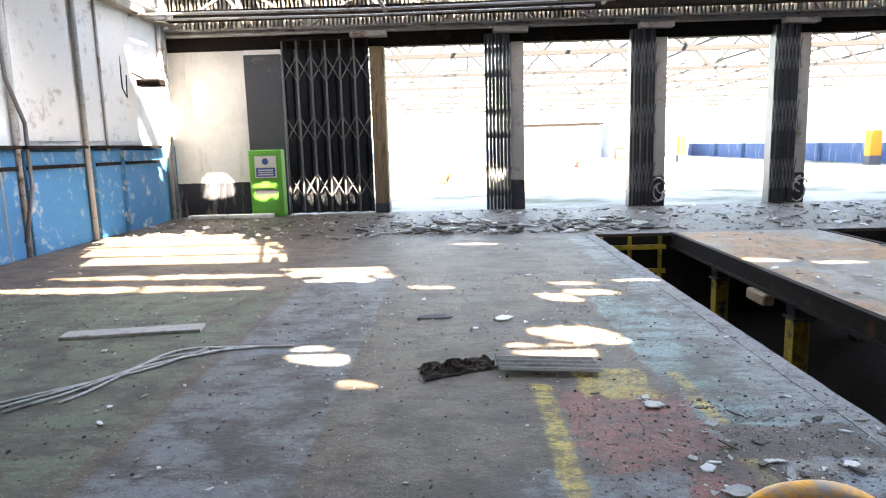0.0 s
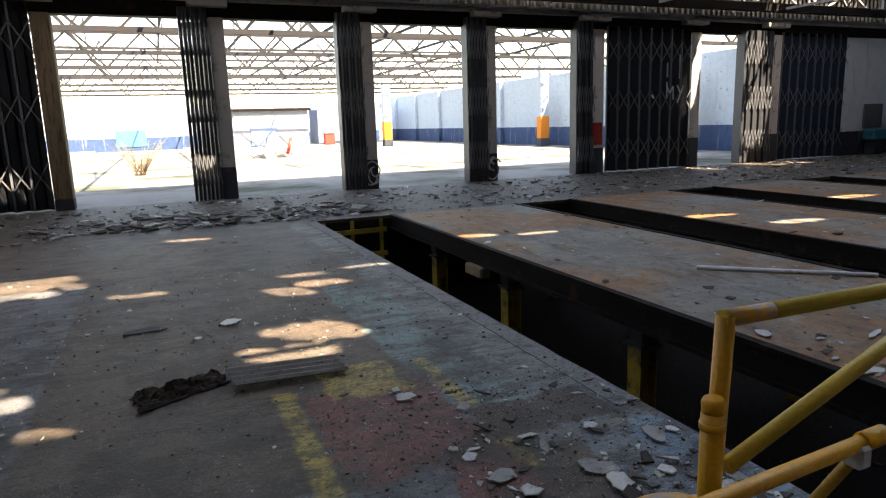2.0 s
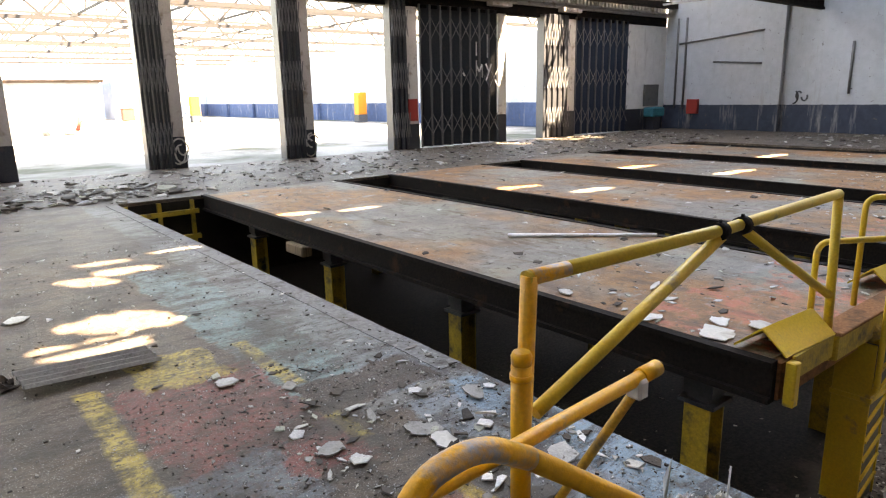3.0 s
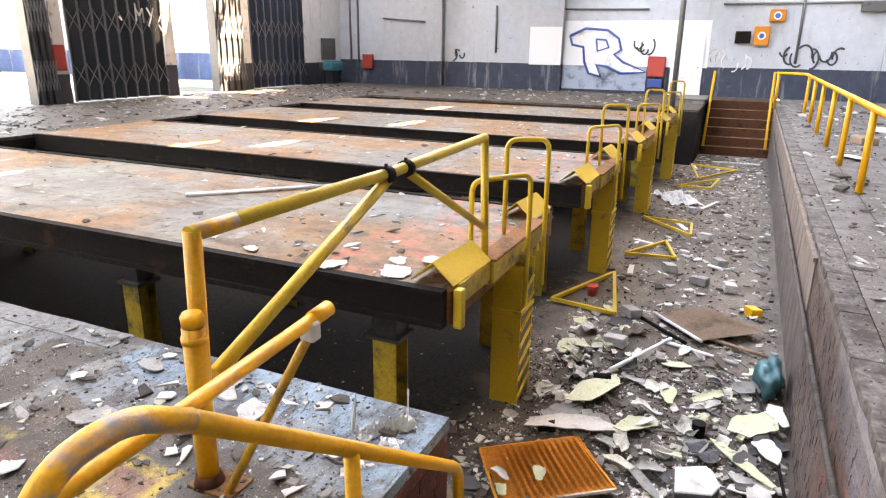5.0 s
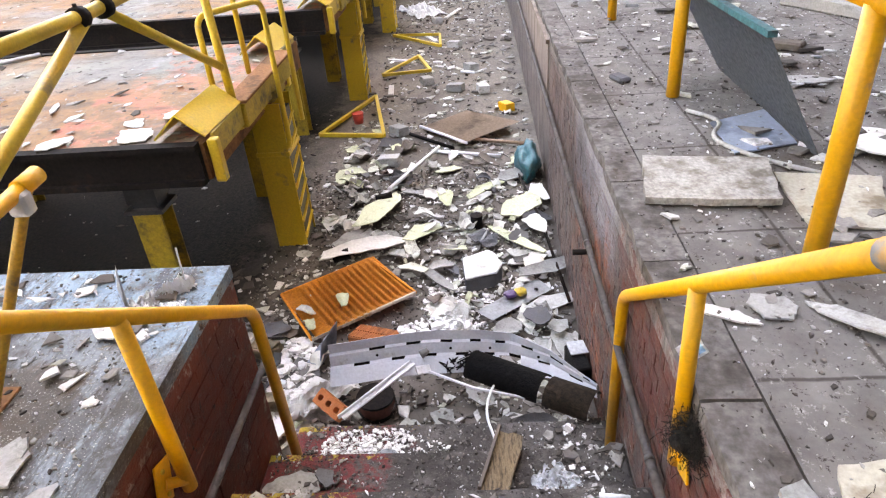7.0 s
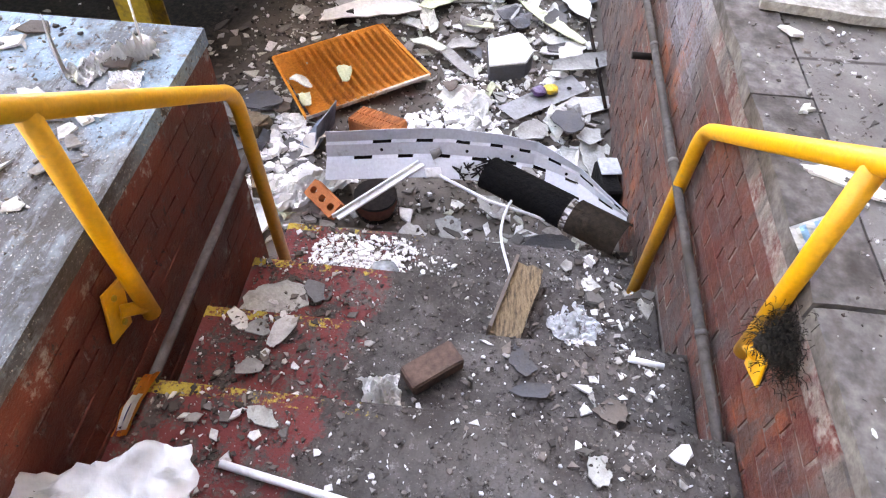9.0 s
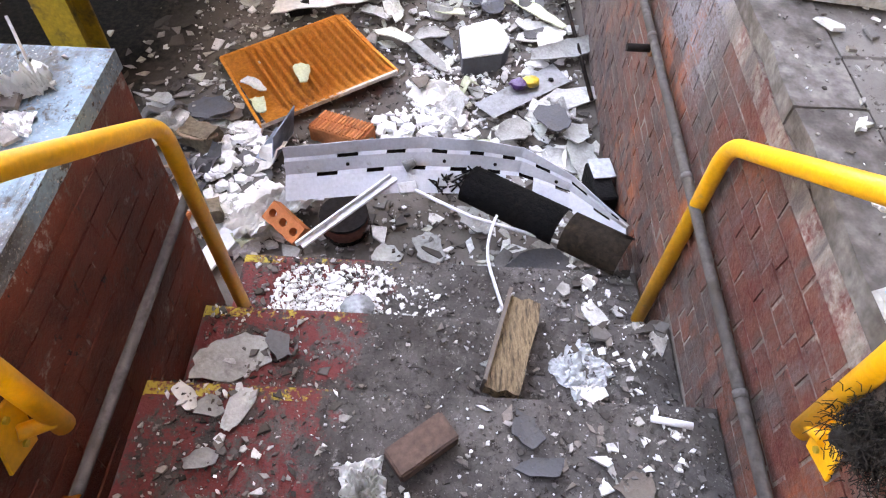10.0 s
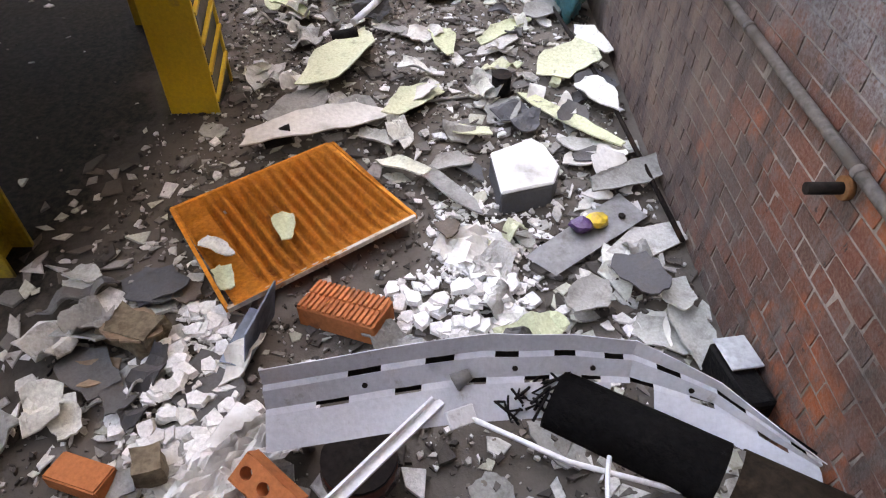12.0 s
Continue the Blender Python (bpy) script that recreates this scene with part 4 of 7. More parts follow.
# wall pipes beside the stairs
for y, x0, x1, z, label in ((YS - 0.035, 1.0, 2.64, -0.56, "grey conduit fixed to the red brick wall"), (0.045, 0.9, 21.5, -0.54, "grey pipe clipped along the brick wall")):
    pp = thing("wall_pipe", label, "pipe", "wall pipes")
    part("pipe", tube([(x0, y, z), (x1, y, z)], 0.018 if y < 1 else 0.017), M["oldpipe"], pp)
    for i in range(int((x1 - x0) / 0.8) + 1):
        x = x0 + 0.3 + i * 0.8
        if x < x1 and y < 1:
            part("clip", tube([(x - 0.012, y, z), (x + 0.012, y, z)], 0.021), M["oldpipe"], pp)
sp = thing("spigot", "rusty pipe stub sticking out of the brick wall", "pipe")
part("stub", tube([(3.66, -0.02, -0.64), (3.66, 0.12, -0.64)], 0.018), M["steel"], sp)
part("flange", tube([(3.66, 0.0, -0.64), (3.66, 0.02, -0.64)], 0.035), M["rust"], sp)

# ---- things by the gates and on the walls ----
gb = thing("notice_box", "bright green steel cabinet with a blue and white notice", "cabinet")
part("body", box(-5.32, -4.46, YD - 0.42, YD - 0.07, 0.0, 1.74, 0.02), M["green"], gb)
part("door", box(-5.26, -4.52, YD - 0.44, YD - 0.42, 0.06, 1.66, 0.006), M["green"], gb)
nt = part("notice", box(-5.16, -4.60, YD - 0.452, YD - 0.44, 1.02, 1.58), M["white"], gb, "white notice with a blue panel")
part("blue_panel", box(-5.13, -4.63, YD - 0.458, YD - 0.453, 1.05, 1.28), M["blue"], nt)
part("blue_disc", tube([(-4.88, YD - 0.453, 1.44), (-4.88, YD - 0.459, 1.44)], 0.085, 18), M["blue"], nt)
for z in (1.10, 1.16, 1.22):
    part("line", box(-5.08, -4.68, YD - 0.462, YD - 0.459, z - 0.014, z + 0.014), M["white"], nt)
part("vent", box(-5.18, -4.60, YD - 0.452, YD - 0.441, 0.60, 0.72), M["black"], gb)

for x, z0, z1, mat, label in ((12.55, 0.88, 1.55, "red", "red fire point box on the gate pillar"),):
    fb = thing("fire_box", label, "box")
    part("body", box(x - 0.16, x + 0.2, YD - 0.22, YD - 0.105, z0, z1, 0.01), M[mat], fb)
    part("door", box(x - 0.12, x + 0.16, YD - 0.232, YD - 0.221, z0 + 0.05, z1 - 0.05), M[mat], fb)
    part("notice", box(x - 0.12, x + 0.1, YD - 0.22, YD - 0.105, z1 + 0.03, z1 + 0.16), M["white"], fb)

# white scrawl on the closed gate
sc = thing("painted_scrawl", "white paint strokes dripped on the black gate", "graffiti")
for a, b in (((15.3, 2.75), (15.3, 2.25)), ((15.3, 2.6), (15.42, 2.4)), ((15.42, 2.4), (15.56, 2.62)), ((15.56, 2.62), (15.56, 2.2)),
             ((15.72, 2.65), (15.85, 2.42)), ((15.98, 2.65), (15.74, 2.1)), ((15.3, 3.35), (15.3, 2.9)), ((15.8, 3.6), (15.8, 2.85)), ((14.7, 2.35), (14.78, 2.25))):
    bm = bmesh.new()
    bm_beam(bm, (a[0], YD - 0.128, a[1]), (b[0], YD - 0.128, b[1]), 0.006, 0.06)
    part("stroke", bm, M["white"], sc)


def tag_marks(x, y, z, w, h, n, mat, label, axis="x", seed=1):
    """A sprayed tag of curling strokes that spell nothing."""
    g = thing("sprayed_tag", label, "graffiti", "sprayed tags")
    r = random.Random(seed)
    for i in range(n):
        cu, cz = (i + 0.5) / n * w - w / 2, r.uniform(-0.2, 0.2) * h
        a0, span, rad = r.uniform(0, 6.28), r.uniform(2.0, 4.6), r.uniform(0.25, 0.5) * h
        pts = []
        for k in range(9):
            t = a0 + span * k / 8
            u, v = cu + math.cos(t) * rad * 0.7, cz + math.sin(t) * rad
            pts.append((x, y + u, z + v) if axis == "x" else (x + u, y, z + v))
        part("stroke", tube(pts, 0.034 if mat is M["black"] else 0.022, 5), mat, g)
    return g


tag_marks(5.39, YD - 0.115, 0.42, 0.18, 0.62, 4, M["white"], "white tag on the pillar's dark foot", "y", 3)
tag_marks(9.01, YD - 0.115, 0.42, 0.18, 0.62, 4, M["white"], "white tag on the pillar's dark foot", "y", 4)
tag_marks(XW + 0.012, 12.6, 0.95, 1.3, 0.7, 5, M["white"], "white tag on the blue dado", "x", 5)
tag_marks(XW + 0.012, 15.0, 0.85, 1.6, 0.8, 4, M["white"], "white tag on the blue dado", "x", 6)
tag_marks(XF - 0.012, 1.55, 1.25, 1.3, 0.8, 6, M["white"], "white tag beside the pale door", "x", 7)
tag_marks(XF - 0.012, -0.95, 1.5, 1.9, 0.7, 9, M["black"], "black tags scrawled on the white wall", "x", 8)
tag_marks(XF - 0.012, 4.6, 1.75, 0.5, 0.7, 4, M["black"], "black tag beside the blue outline", "x", 9)
tag_marks(XF - 0.012, 12.1, 1.3, 0.6, 0.5, 3, M["black"], "small black tag on the white wall", "x", 10)
tag_marks(XF - 0.012, -4.9, 1.4, 1.2, 1.2, 6, M["black"], "large black tag on the wall", "x", 11)

big = thing("blue_outline_letter", "large sprayed letter with a blue outline on white", "graffiti")
Rp = [(7.37, 2.08), (6.78, 2.34), (5.94, 2.28), (5.51, 1.97), (5.40, 1.57), (5.64, 1.41), (5.29, 1.14), (4.41, 0.79), (5.34, 0.72), (5.86, 0.96), (6.29, 1.02), (6.10, 0.60), (6.56, 0.69), (6.76, 1.12), (6.83, 1.66), (7.27, 1.75), (7.37, 2.08)]
part("outline", tube([(XF - 0.012, y, z) for y, z in Rp], 0.05, 5), M["blue"], big)
part("outline", tube([(XF - 0.012, y, z) for y, z in ((6.35, 1.95), (5.98, 1.93), (5.86, 1.66), (6.28, 1.52), (6.35, 1.95))], 0.04, 5), M["blue"], big)
bm = bmesh.new()
f = bm.faces.new([bm.verts.new((XF - 0.006, y, z)) for y, z in Rp[:-1]])
bmesh.ops.triangulate(bm, faces=bm.faces[:])
bmesh.ops.solidify(bm, geom=bm.faces[:], thickness=0.005)
part("fill", bm, M["white"], big)

pan = thing("whitewashed_panel", "freshly whitened patch of wall", "panel")
part("panel", box(XF - 0.004, XF + 0.01, 2.3, 7.6, 0.98, 2.62), M["freshwhite"], pan)
part("pier_face", box(XF - 0.225, XF - 0.2205, 7.64, 8.92, 0.98, 2.40), M["freshwhite"], pan)
part("dado_patch", box(XF - 0.004, XF + 0.01, 4.4, 7.6, 0.1, 0.975), M["palegrey"], pan, "thinly painted pale blue-grey foot")
dr = thing("pale_door", "white door standing against the far wall", "door")
part("leaf", box(XF - 0.06, XF, 2.45, 3.55, 0.0, 2.1, 0.008), M["freshwhite"], dr)
part("handle", tube([(XF - 0.1, 2.6, 1.0), (XF - 0.06, 2.6, 1.0)], 0.02), M["steel"], dr)
for y, z, w, h, mat, lab in ((16.4, 0.95, 0.5, 0.6, "red", "red steel box on the far wall"), (4.05, 1.0, 0.62, 0.72, "red", "red steel cabinet against the far wall"),
                             (0.66, 2.10, 0.50, 0.62, "orange", "orange alarm panel with a round blue dial"), (1.25, 2.05, 0.5, 0.4, "steel", "dark junction box on the wall"),
                             (0.25, 2.75, 0.5, 0.4, "orange", "orange switch box with a pipe"), (4.05, 0.4, 0.5, 0.3, "blue", "small blue box under the red cabinet"), (-2.5, 3.0, 0.7, 0.3, "pipe", "grey lamp housing on the wall")):
    b = thing("wall_box", lab, "box", "boxes on the far wall")
    part("body", box(XF - 0.16, XF, y - w / 2, y + w / 2, z - h / 2, z + h / 2, 0.012), M[mat], b)
    part("lid", box(XF - 0.175, XF - 0.16, y - w / 2 + 0.03, y + w / 2 - 0.03, z - h / 2 + 0.04, z + h / 2 - 0.04), M[mat], b)
    if mat == "orange":
        part("dial", tube([(XF - 0.176, y, z), (XF - 0.186, y, z)], 0.13, 18), M["white"], b)
        part("dial_face", tube([(XF - 0.187, y, z), (XF - 0.192, y, z)], 0.085, 18), M["blue"], b)
for y, half in ((13.12, 0.38), (8.28, 0.66), (-3.6, 0.58)):
    structure("wall_pier", box(XF - 0.22, XF, y - half, y + half, 0, 6.0, 0.01), M["wall"], "white-washed wall pier with a dark foot", "pillar")
wp = thing("wall_conduits", "grey pipes running down the far wall", "pipe")
for y, z0, z1 in ((17.3, 0.9, 4.6), (16.9, 0.9, 4.6), (10.4, 1.4, 3.2), (-0.5, 1.2, 4.6)):
    part("pipe", tube([(XF - 0.05, y, z0), (XF - 0.05, y, z1)], 0.045), M["pipe"], wp)
for y0, y1, z0, z1 in ((13.5, 15.6, 2.6, 2.75), (13.0, 17.2, 3.9, 3.55), (4.5, 8.0, 3.0, 3.05), (-4, 2.0, 3.15, 3.15)):
    part("pipe", tube([(XF - 0.06, y0, z0), (XF - 0.06, y1, z1)], 0.035), M["pipe"], wp)
sk = thing("wash_basin", "turquoise trough basin under a tilted panel in the corner", "basin")
part("bowl", box(25.0, 25.9, YD - 0.5, YD - 0.01, 0.55, 0.95, 0.05), worn("teal_paint", (0.03, 0.22, 0.27), (0.04, 0.08, 0.09), 0.3, 4), sk)
part("splash_back", box(24.95, 25.95, YD - 0.10, YD - 0.01, 1.0, 1.9, 0.01), M["pipe"], sk)
part("stand", box(25.2, 25.7, YD - 0.4, YD - 0.02, 0.0, 0.55), M["dado"], sk)

# west wall: panels, pipes and a lamp
for y0, y1 in ((10.2, 11.3), (11.55, 13.3), (13.75, 14.7), (14.95, 16.6)):
    wpn = thing("steel_locker", "battered blue steel panels against the west wall", "panel", "blue wall panels")
    part("panel", box(XW, XW + 0.10, y0, y1, 0.0, 1.82, 0.012), M["lockerblue"] if "lockerblue" in M else M.setdefault("lockerblue", worn("blue_panel_paint", (0.05, 0.20, 0.38), (0.42, 0.44, 0.44), 0.34, 3.5, 0.3, 0.6)), wpn)
    part("shelf", box(XW, XW + 0.22, y0 - 0.05, y1 + 0.05, 1.86, 1.92, 0.005), M["steel"], wpn)
    part("rail", box(XW + 0.10, XW + 0.14, y0, y1, 1.50, 1.57), M["steel"], wpn)
wq = thing("wall_pipes_west", "grey pipes and posts on the west wall", "pipe")
for y, r, z1 in ((11.42, 0.05, 4.9), (13.55, 0.055, 4.95), (14.35, 0.03, 4.9), (17.3, 0.06, 4.9), (17.55, 0.04, 4.9), (10.9, 0.04, 4.9)):
    part("pipe", tube([(XW + 0.07, y, 0.0), (XW + 0.07, y, z1)], r), M["truss"], wq)
part("hose", tube([(XW + 0.1, 11.2, 4.6), (XW + 0.14, 11.25, 3.0), (XW + 0.14, 11.6, 2.3), (XW + 0.2, 11.5, 1.2), (XW + 0.25, 11.1, 0.3)], 0.035), M["pipe"], wq)
structure("wall_plate", box(XW, XW + 0.25, YB, YD, 4.95, 5.15), M["truss"], "pale timber plate on top of the west wall", "beam")
for y0, y1 in ((11.6, 13.4), (13.7, 15.9)):
    structure("wall_sheet", box(XW, XW + 0.04, y0, y1, 2.0, 4.85, 0.006), M["white"], "large pale wall sheet", "panel")
lp = thing("wall_lamp", "dark angled flood lamp fixed to the wall", "lamp")
part("housing", box(XW + 0.2, XW + 0.75, 15.6, 15.95, 3.25, 3.42, 0.03), M["steel"], lp)
part("arm", tube([(XW, 15.8, 3.6), (XW + 0.35, 15.78, 3.42)], 0.025), M["steel"], lp)
part("cable", tube([(XW + 0.03, 15.3, 3.9), (XW + 0.06, 15.25, 3.2), (XW + 0.05, 15.45, 3.0), (XW + 0.05, 15.5, 3.5)], 0.015, 6), M["steel"], lp)
for x0, x1 in ((-6.9, -5.95), (-5.9, -4.7)):
    pk = thing("white_board", "long white board lying by the wall", "board", "boards by the wall")
    part("board", box(x0, x1, YD - 0.75, YD - 0.5, 0.0, 0.1, 0.01), M["white"], pk)

# dark corrugated apron that hangs before the gate girder
structure("roof_apron", corrugated(XW + 0.3, XF, 4.45, 6.6, 11.55, 0.42, 0.022), M["roof"], "dark corrugated apron hanging under the roof valley", "roof")
structure("apron_beam", box(XW, XF, 11.5, 11.66, 4.36, 4.45), M["steel"], "dark beam under the roof apron", "beam")
# loose pipes and cables under the roof
for i, (y, z, x0, x1, r) in enumerate(((16.9, 4.95, XW, 3.5, 0.03), (16.4, 5.0, XW, 3.6, 0.025), (16.0, 4.9, XW, 3.8, 0.03), (11.3, 5.15, XW, XF, 0.03))):
    sp = thing("service_pipe", "thin pale service pipe hung under the roof", "pipe", "service pipes")
    part("pipe", tube([(x0, y, z), ((x0 + x1) / 2, y + 0.05, z - 0.04), (x1, y, z)], r, 8), M["truss"], sp)
rw = random.Random(5)
for i in range(9):
    x = -3 + 3.0 * i
    cb = thing("hanging_cable", "black cable sagging under the roof", "cable", "hanging cables")
    a, b = Vector((x, 12.0, 5.05)), Vector((x + rw.uniform(2, 3.5), YD - 0.14, 5.3))
    part("cable", tube([a.lerp(b, t / 8) - Vector((0, 0, (0.2 + 0.05 * (i % 3)) * math.sin(math.pi * t / 8))) for t in range(9)], 0.018, 6), M["black"], cb)

# ---- the roofless hall beyond the gates ----
structure("hall_wall_east", box(24.6, 25.0, YD + 0.35, 75, 0, 4.6), M["wallhall"], "sunlit white wall with a blue dado in the far hall", "wall")
structure("hall_wall_north", box(-30, 25, 75, 75.4, 0, 4.2), M["wallhall"], "far white wall of the roofless hall", "wall")
structure("hall_wall_west", box(-8.4, -8.0, YD + 0.35, 60, 0, 4.6), M["wallhall"], "white side wall of the roofless hall", "wall")
for x, y in ((23.6, 38.5), (17.2, 51.5), (23.6, 25.5)):
    c = thing("hall_column", "tall wall column with an orange painted foot", "column", "hall columns")
    part("shaft", box(x - 0.3, x + 0.3, y - 0.25, y + 0.25, 1.9, 5.2, 0.02), M["wallhall"], c)
    part("foot", box(x - 0.32, x + 0.32, y - 0.27, y + 0.27, 0.5, 1.9, 0.02), M["orange"], c)
    part("plinth", box(x - 0.34, x + 0.34, y - 0.29, y + 0.29, 0, 0.5, 0.02), M["dado"], c)
for y in range(22, 74, 6):
    structure("hall_pier", box(24.3, 24.6, y - 0.35, y + 0.35, 0, 4.6, 0.02), M["wallhall"], "pier of the sunlit hall wall with a blue foot", "pillar")
hs = thing("low_shed", "low grey building across the roofless hall", "building")
part("wall", box(6.5, 14.0, 66, 72, 0, 3.3), worn("shed_grey", (0.30, 0.32, 0.35), (0.2, 0.2, 0.2), 0.3, 1), hs)
part("roof", box(6.2, 14.3, 65.7, 72.3, 3.3, 3.55), M["steel"], hs)
part("door", box(8.5, 11.0, 65.9, 66.0, 0, 2.6), worn("pale_blue_door", (0.25, 0.33, 0.48), (0.4, 0.4, 0.4), 0.3, 1), hs)
hs = thing("low_shed", "blue-fronted booth with white sprayed panels", "building")
part("wall", box(15.2, 23.0, 67, 71, 0, 3.4), worn("booth_blue", (0.28, 0.35, 0.48), (0.5, 0.5, 0.5), 0.3, 1), hs)
part("panel", box(16.5, 18.5, 66.9, 67, 0.3, 1.9), M["white"], hs)
part("panel", box(19.5, 21.5, 66.9, 67, 0.3, 2.2), M["wallhall"], hs)
rb = thing("red_container", "small red bin on the hall floor", "bin")
part("body", box(15.0, 16.0, 63.5, 64.3, 0, 1.0, 0.05), M["red"], rb)
part("lid", box(14.95, 16.05, 63.45, 64.35, 1.0, 1.08, 0.02), M["red"], rb)
gw = thing("graffiti_wall", "low sprayed wall in the far hall", "wall")
part("wall", box(-5.0, 2.5, 69, 69.4, 0, 2.6), M["wallhall"], gw)
part("panel", box(-3.2, -0.6, 68.93, 69, 0.4, 2.0), M["wallw"], gw)
hp = thing("rubble_heap", "pale rubble heap with a red pipe", "rubble")
bm = bmesh.new()
bmesh.ops.create_icosphere(bm, subdivisions=3, radius=1.2)
for v in bm.verts:
    v.co = Vector((v.co.x * 1.1, v.co.y * 0.8, max(0, v.co.z * 0.75))) * (0.8 + 0.5 * noise.noise(v.co * 1.8)) + Vector((6.4, 41.0, 0))
part("mound", bm, M["pillar"], hp)
part("red_pipe", tube([(7.3, 40.8, 0.2), (7.6, 41, 1.1)], 0.1), M["red"], hp)

# roof steel of the hall: lattice trusses and purlins against the sky
for j, y in enumerate((23.5, 30.0, 36.5, 43.0, 49.5, 56.0, 62.5)):
    t = thing("hall_truss", "bare steel lattice truss open to the sky", "truss", "hall trusses", "structure")
    bm = bmesh.new()
    bm_beam(bm, (-8, y, 4.75), (24.6, y, 4.75), 0.12, 0.16)
    bm_beam(bm, (-8, y, 6.35), (24.6, y, 6.35), 0.12, 0.14)
    x = -8.0
    while x < 24.4:
        bm_beam(bm, (x, y, 4.75), (x + 1.6, y, 6.35), 0.06, 0.09)
        bm_beam(bm, (x + 1.6, y, 6.35), (x + 3.2, y, 4.75), 0.06, 0.09)
        x += 3.2
    part("frame", bm, M["halltruss"], t)
bm = bmesh.new()
for i in range(9):
    x = -7.0 + i * 3.9
    bm_beam(bm, (x, YD + 0.4, 6.45), (x, 70, 6.45), 0.08, 0.14)
    for y in (23.5, 36.5, 49.5):
        bm_beam(bm, (x, y, 6.4), (x + 0.3, y + 5.5, 8.2), 0.07, 0.10)
        bm_beam(bm, (x + 0.3, y + 5.5, 8.2), (x + 0.3, y + 6.5, 6.4), 0.06, 0.09)
structure("hall_purlins", bm, M["halltruss"], "bare purlins and broken rafters of the roofless hall", "rafters")

# bush of bare twigs with sparse leaves
bu = thing("bush", "sparse dry bush growing from the hall floor", "bush")
rb = random.Random(11)
bm, lv = bmesh.new(), bmesh.new()
for i in range(38):
    a, h = rb.uniform(0, math.tau), rb.uniform(0.5, 1.5)
    p0 = Vector((-0.55 + rb.uniform(-0.2, 0.2), 29.7 + rb.uniform(-0.2, 0.2), 0))
    p2 = p0 + Vector((math.cos(a) * h * 0.7, math.sin(a) * h * 0.7, h))
    p1 = p0.lerp(p2, 0.5) + Vector((0, 0, 0.15))
    bm_tube(bm, [p0, p1, p2], [0.018, 0.012, 0.005], 5)
    for k in range(12):
        q = p1.lerp(p2, rb.random()) + Vector((rb.uniform(-0.1, 0.1), rb.uniform(-0.1, 0.1), rb.uniform(-0.1, 0.1)))
        s = rb.uniform(0.02, 0.05)
        lv.faces.new([lv.verts.new(q + Vector((rb.uniform(-s, s), rb.uniform(-s, s), rb.uniform(-s, s)))) for _ in range(3)])
part("stalk_tuft", bm, M["timber"], bu)
part("leaves", lv, worn("dry_leaves", (0.16, 0.17, 0.06), (0.1, 0.08, 0.03), 0.3, 5), bu)

# ---- debris materials ----
def palette(name, cols, rough=0.9, island=True, grain=35.0, grime=0.3):
    """One material whose tone is drawn piece by piece from a few colours."""
    n = Nodes(name)
    r = n.t.nodes.new("ShaderNodeValToRGB")
    r.color_ramp.interpolation = "CONSTANT"
    while len(r.color_ramp.elements) < len(cols):
        r.color_ramp.elements.new(0.5)
    for i, c in enumerate(cols):
        r.color_ramp.elements[i].position, r.color_ramp.elements[i].color = i / len(cols), rgb(c)
    n.link(n.island() if island else n.random(), r.inputs[0])
    mid, small = n.noise(9, 5, 0.7), n.noise(grain * 2, 3, 0.7)
    c = n.mix(n.ramp(mid, 0.62 - grime * 0.4, 0.8), r.outputs[0], (0.10, 0.09, 0.08))
    c = n.mix(n.ramp(small, 0.35, 0.7), n.mix(0.3, c, (0.05, 0.045, 0.04)), c)
    n.bump(small, 0.4)
    return n.done(c, rough)


M["chips"] = palette("broken_sheet_chips", [(0.42, 0.41, 0.38), (0.15, 0.14, 0.13), (0.58, 0.57, 0.53), (0.06, 0.053, 0.048), (0.48, 0.48, 0.40), (0.28, 0.26, 0.24), (0.70, 0.69, 0.67), (0.10, 0.085, 0.075)])
M["crumbs"] = palette("crumbs", [(0.13, 0.12, 0.11), (0.36, 0.34, 0.31), (0.05, 0.044, 0.04), (0.70, 0.69, 0.67), (0.20, 0.17, 0.15), (0.07, 0.058, 0.05)])
M["plaster"] = palette("white_plaster", [(0.84, 0.83, 0.80), (0.78, 0.76, 0.73), (0.86, 0.85, 0.83), (0.70, 0.67, 0.63)], 0.9, True, 35, 0.02)
M["asbestos"] = palette("lichened_sheet", [(0.58, 0.60, 0.42), (0.64, 0.65, 0.53), (0.68, 0.68, 0.62), (0.54, 0.57, 0.38)], 0.9, False, 30, 0.12)
M["greysheet"] = palette("grey_sheet", [(0.42, 0.42, 0.39), (0.30, 0.30, 0.285), (0.50, 0.49, 0.46), (0.36, 0.35, 0.33)], 0.9, False, 30, 0.25)
M["slate"] = palette("dark_slate", [(0.10, 0.105, 0.115), (0.13, 0.13, 0.13), (0.08, 0.08, 0.085), (0.15, 0.12, 0.10)], 0.8, False, 30, 0.3)
M["clay"] = worn("orange_clay", (0.52, 0.17, 0.07), (0.25, 0.10, 0.05), 0.25, 6, 0.15, 0.85, 0, 0.3, 60)
M["rustpan"] = worn("rusted_panel", (0.80, 0.265, 0.045), (0.30, 0.085, 0.022), 0.30, 5, 0.25, 0.8, 0, 0.4, 45)
M["enamel"] = worn("white_enamel", (0.72, 0.73, 0.74), (0.26, 0.22, 0.18), 0.26, 9, 0.10, 0.42, 0, 0.15, 60)
M["trunk"] = worn("grey_white_enamel", (0.46, 0.47, 0.50), (0.24, 0.21, 0.18), 0.18, 10, 0.08, 0.5, 0, 0.12, 60)
M["brickbrown"] = worn("sooty_brick", (0.12, 0.075, 0.06), (0.06, 0.045, 0.04), 0.4, 9, 0.3)
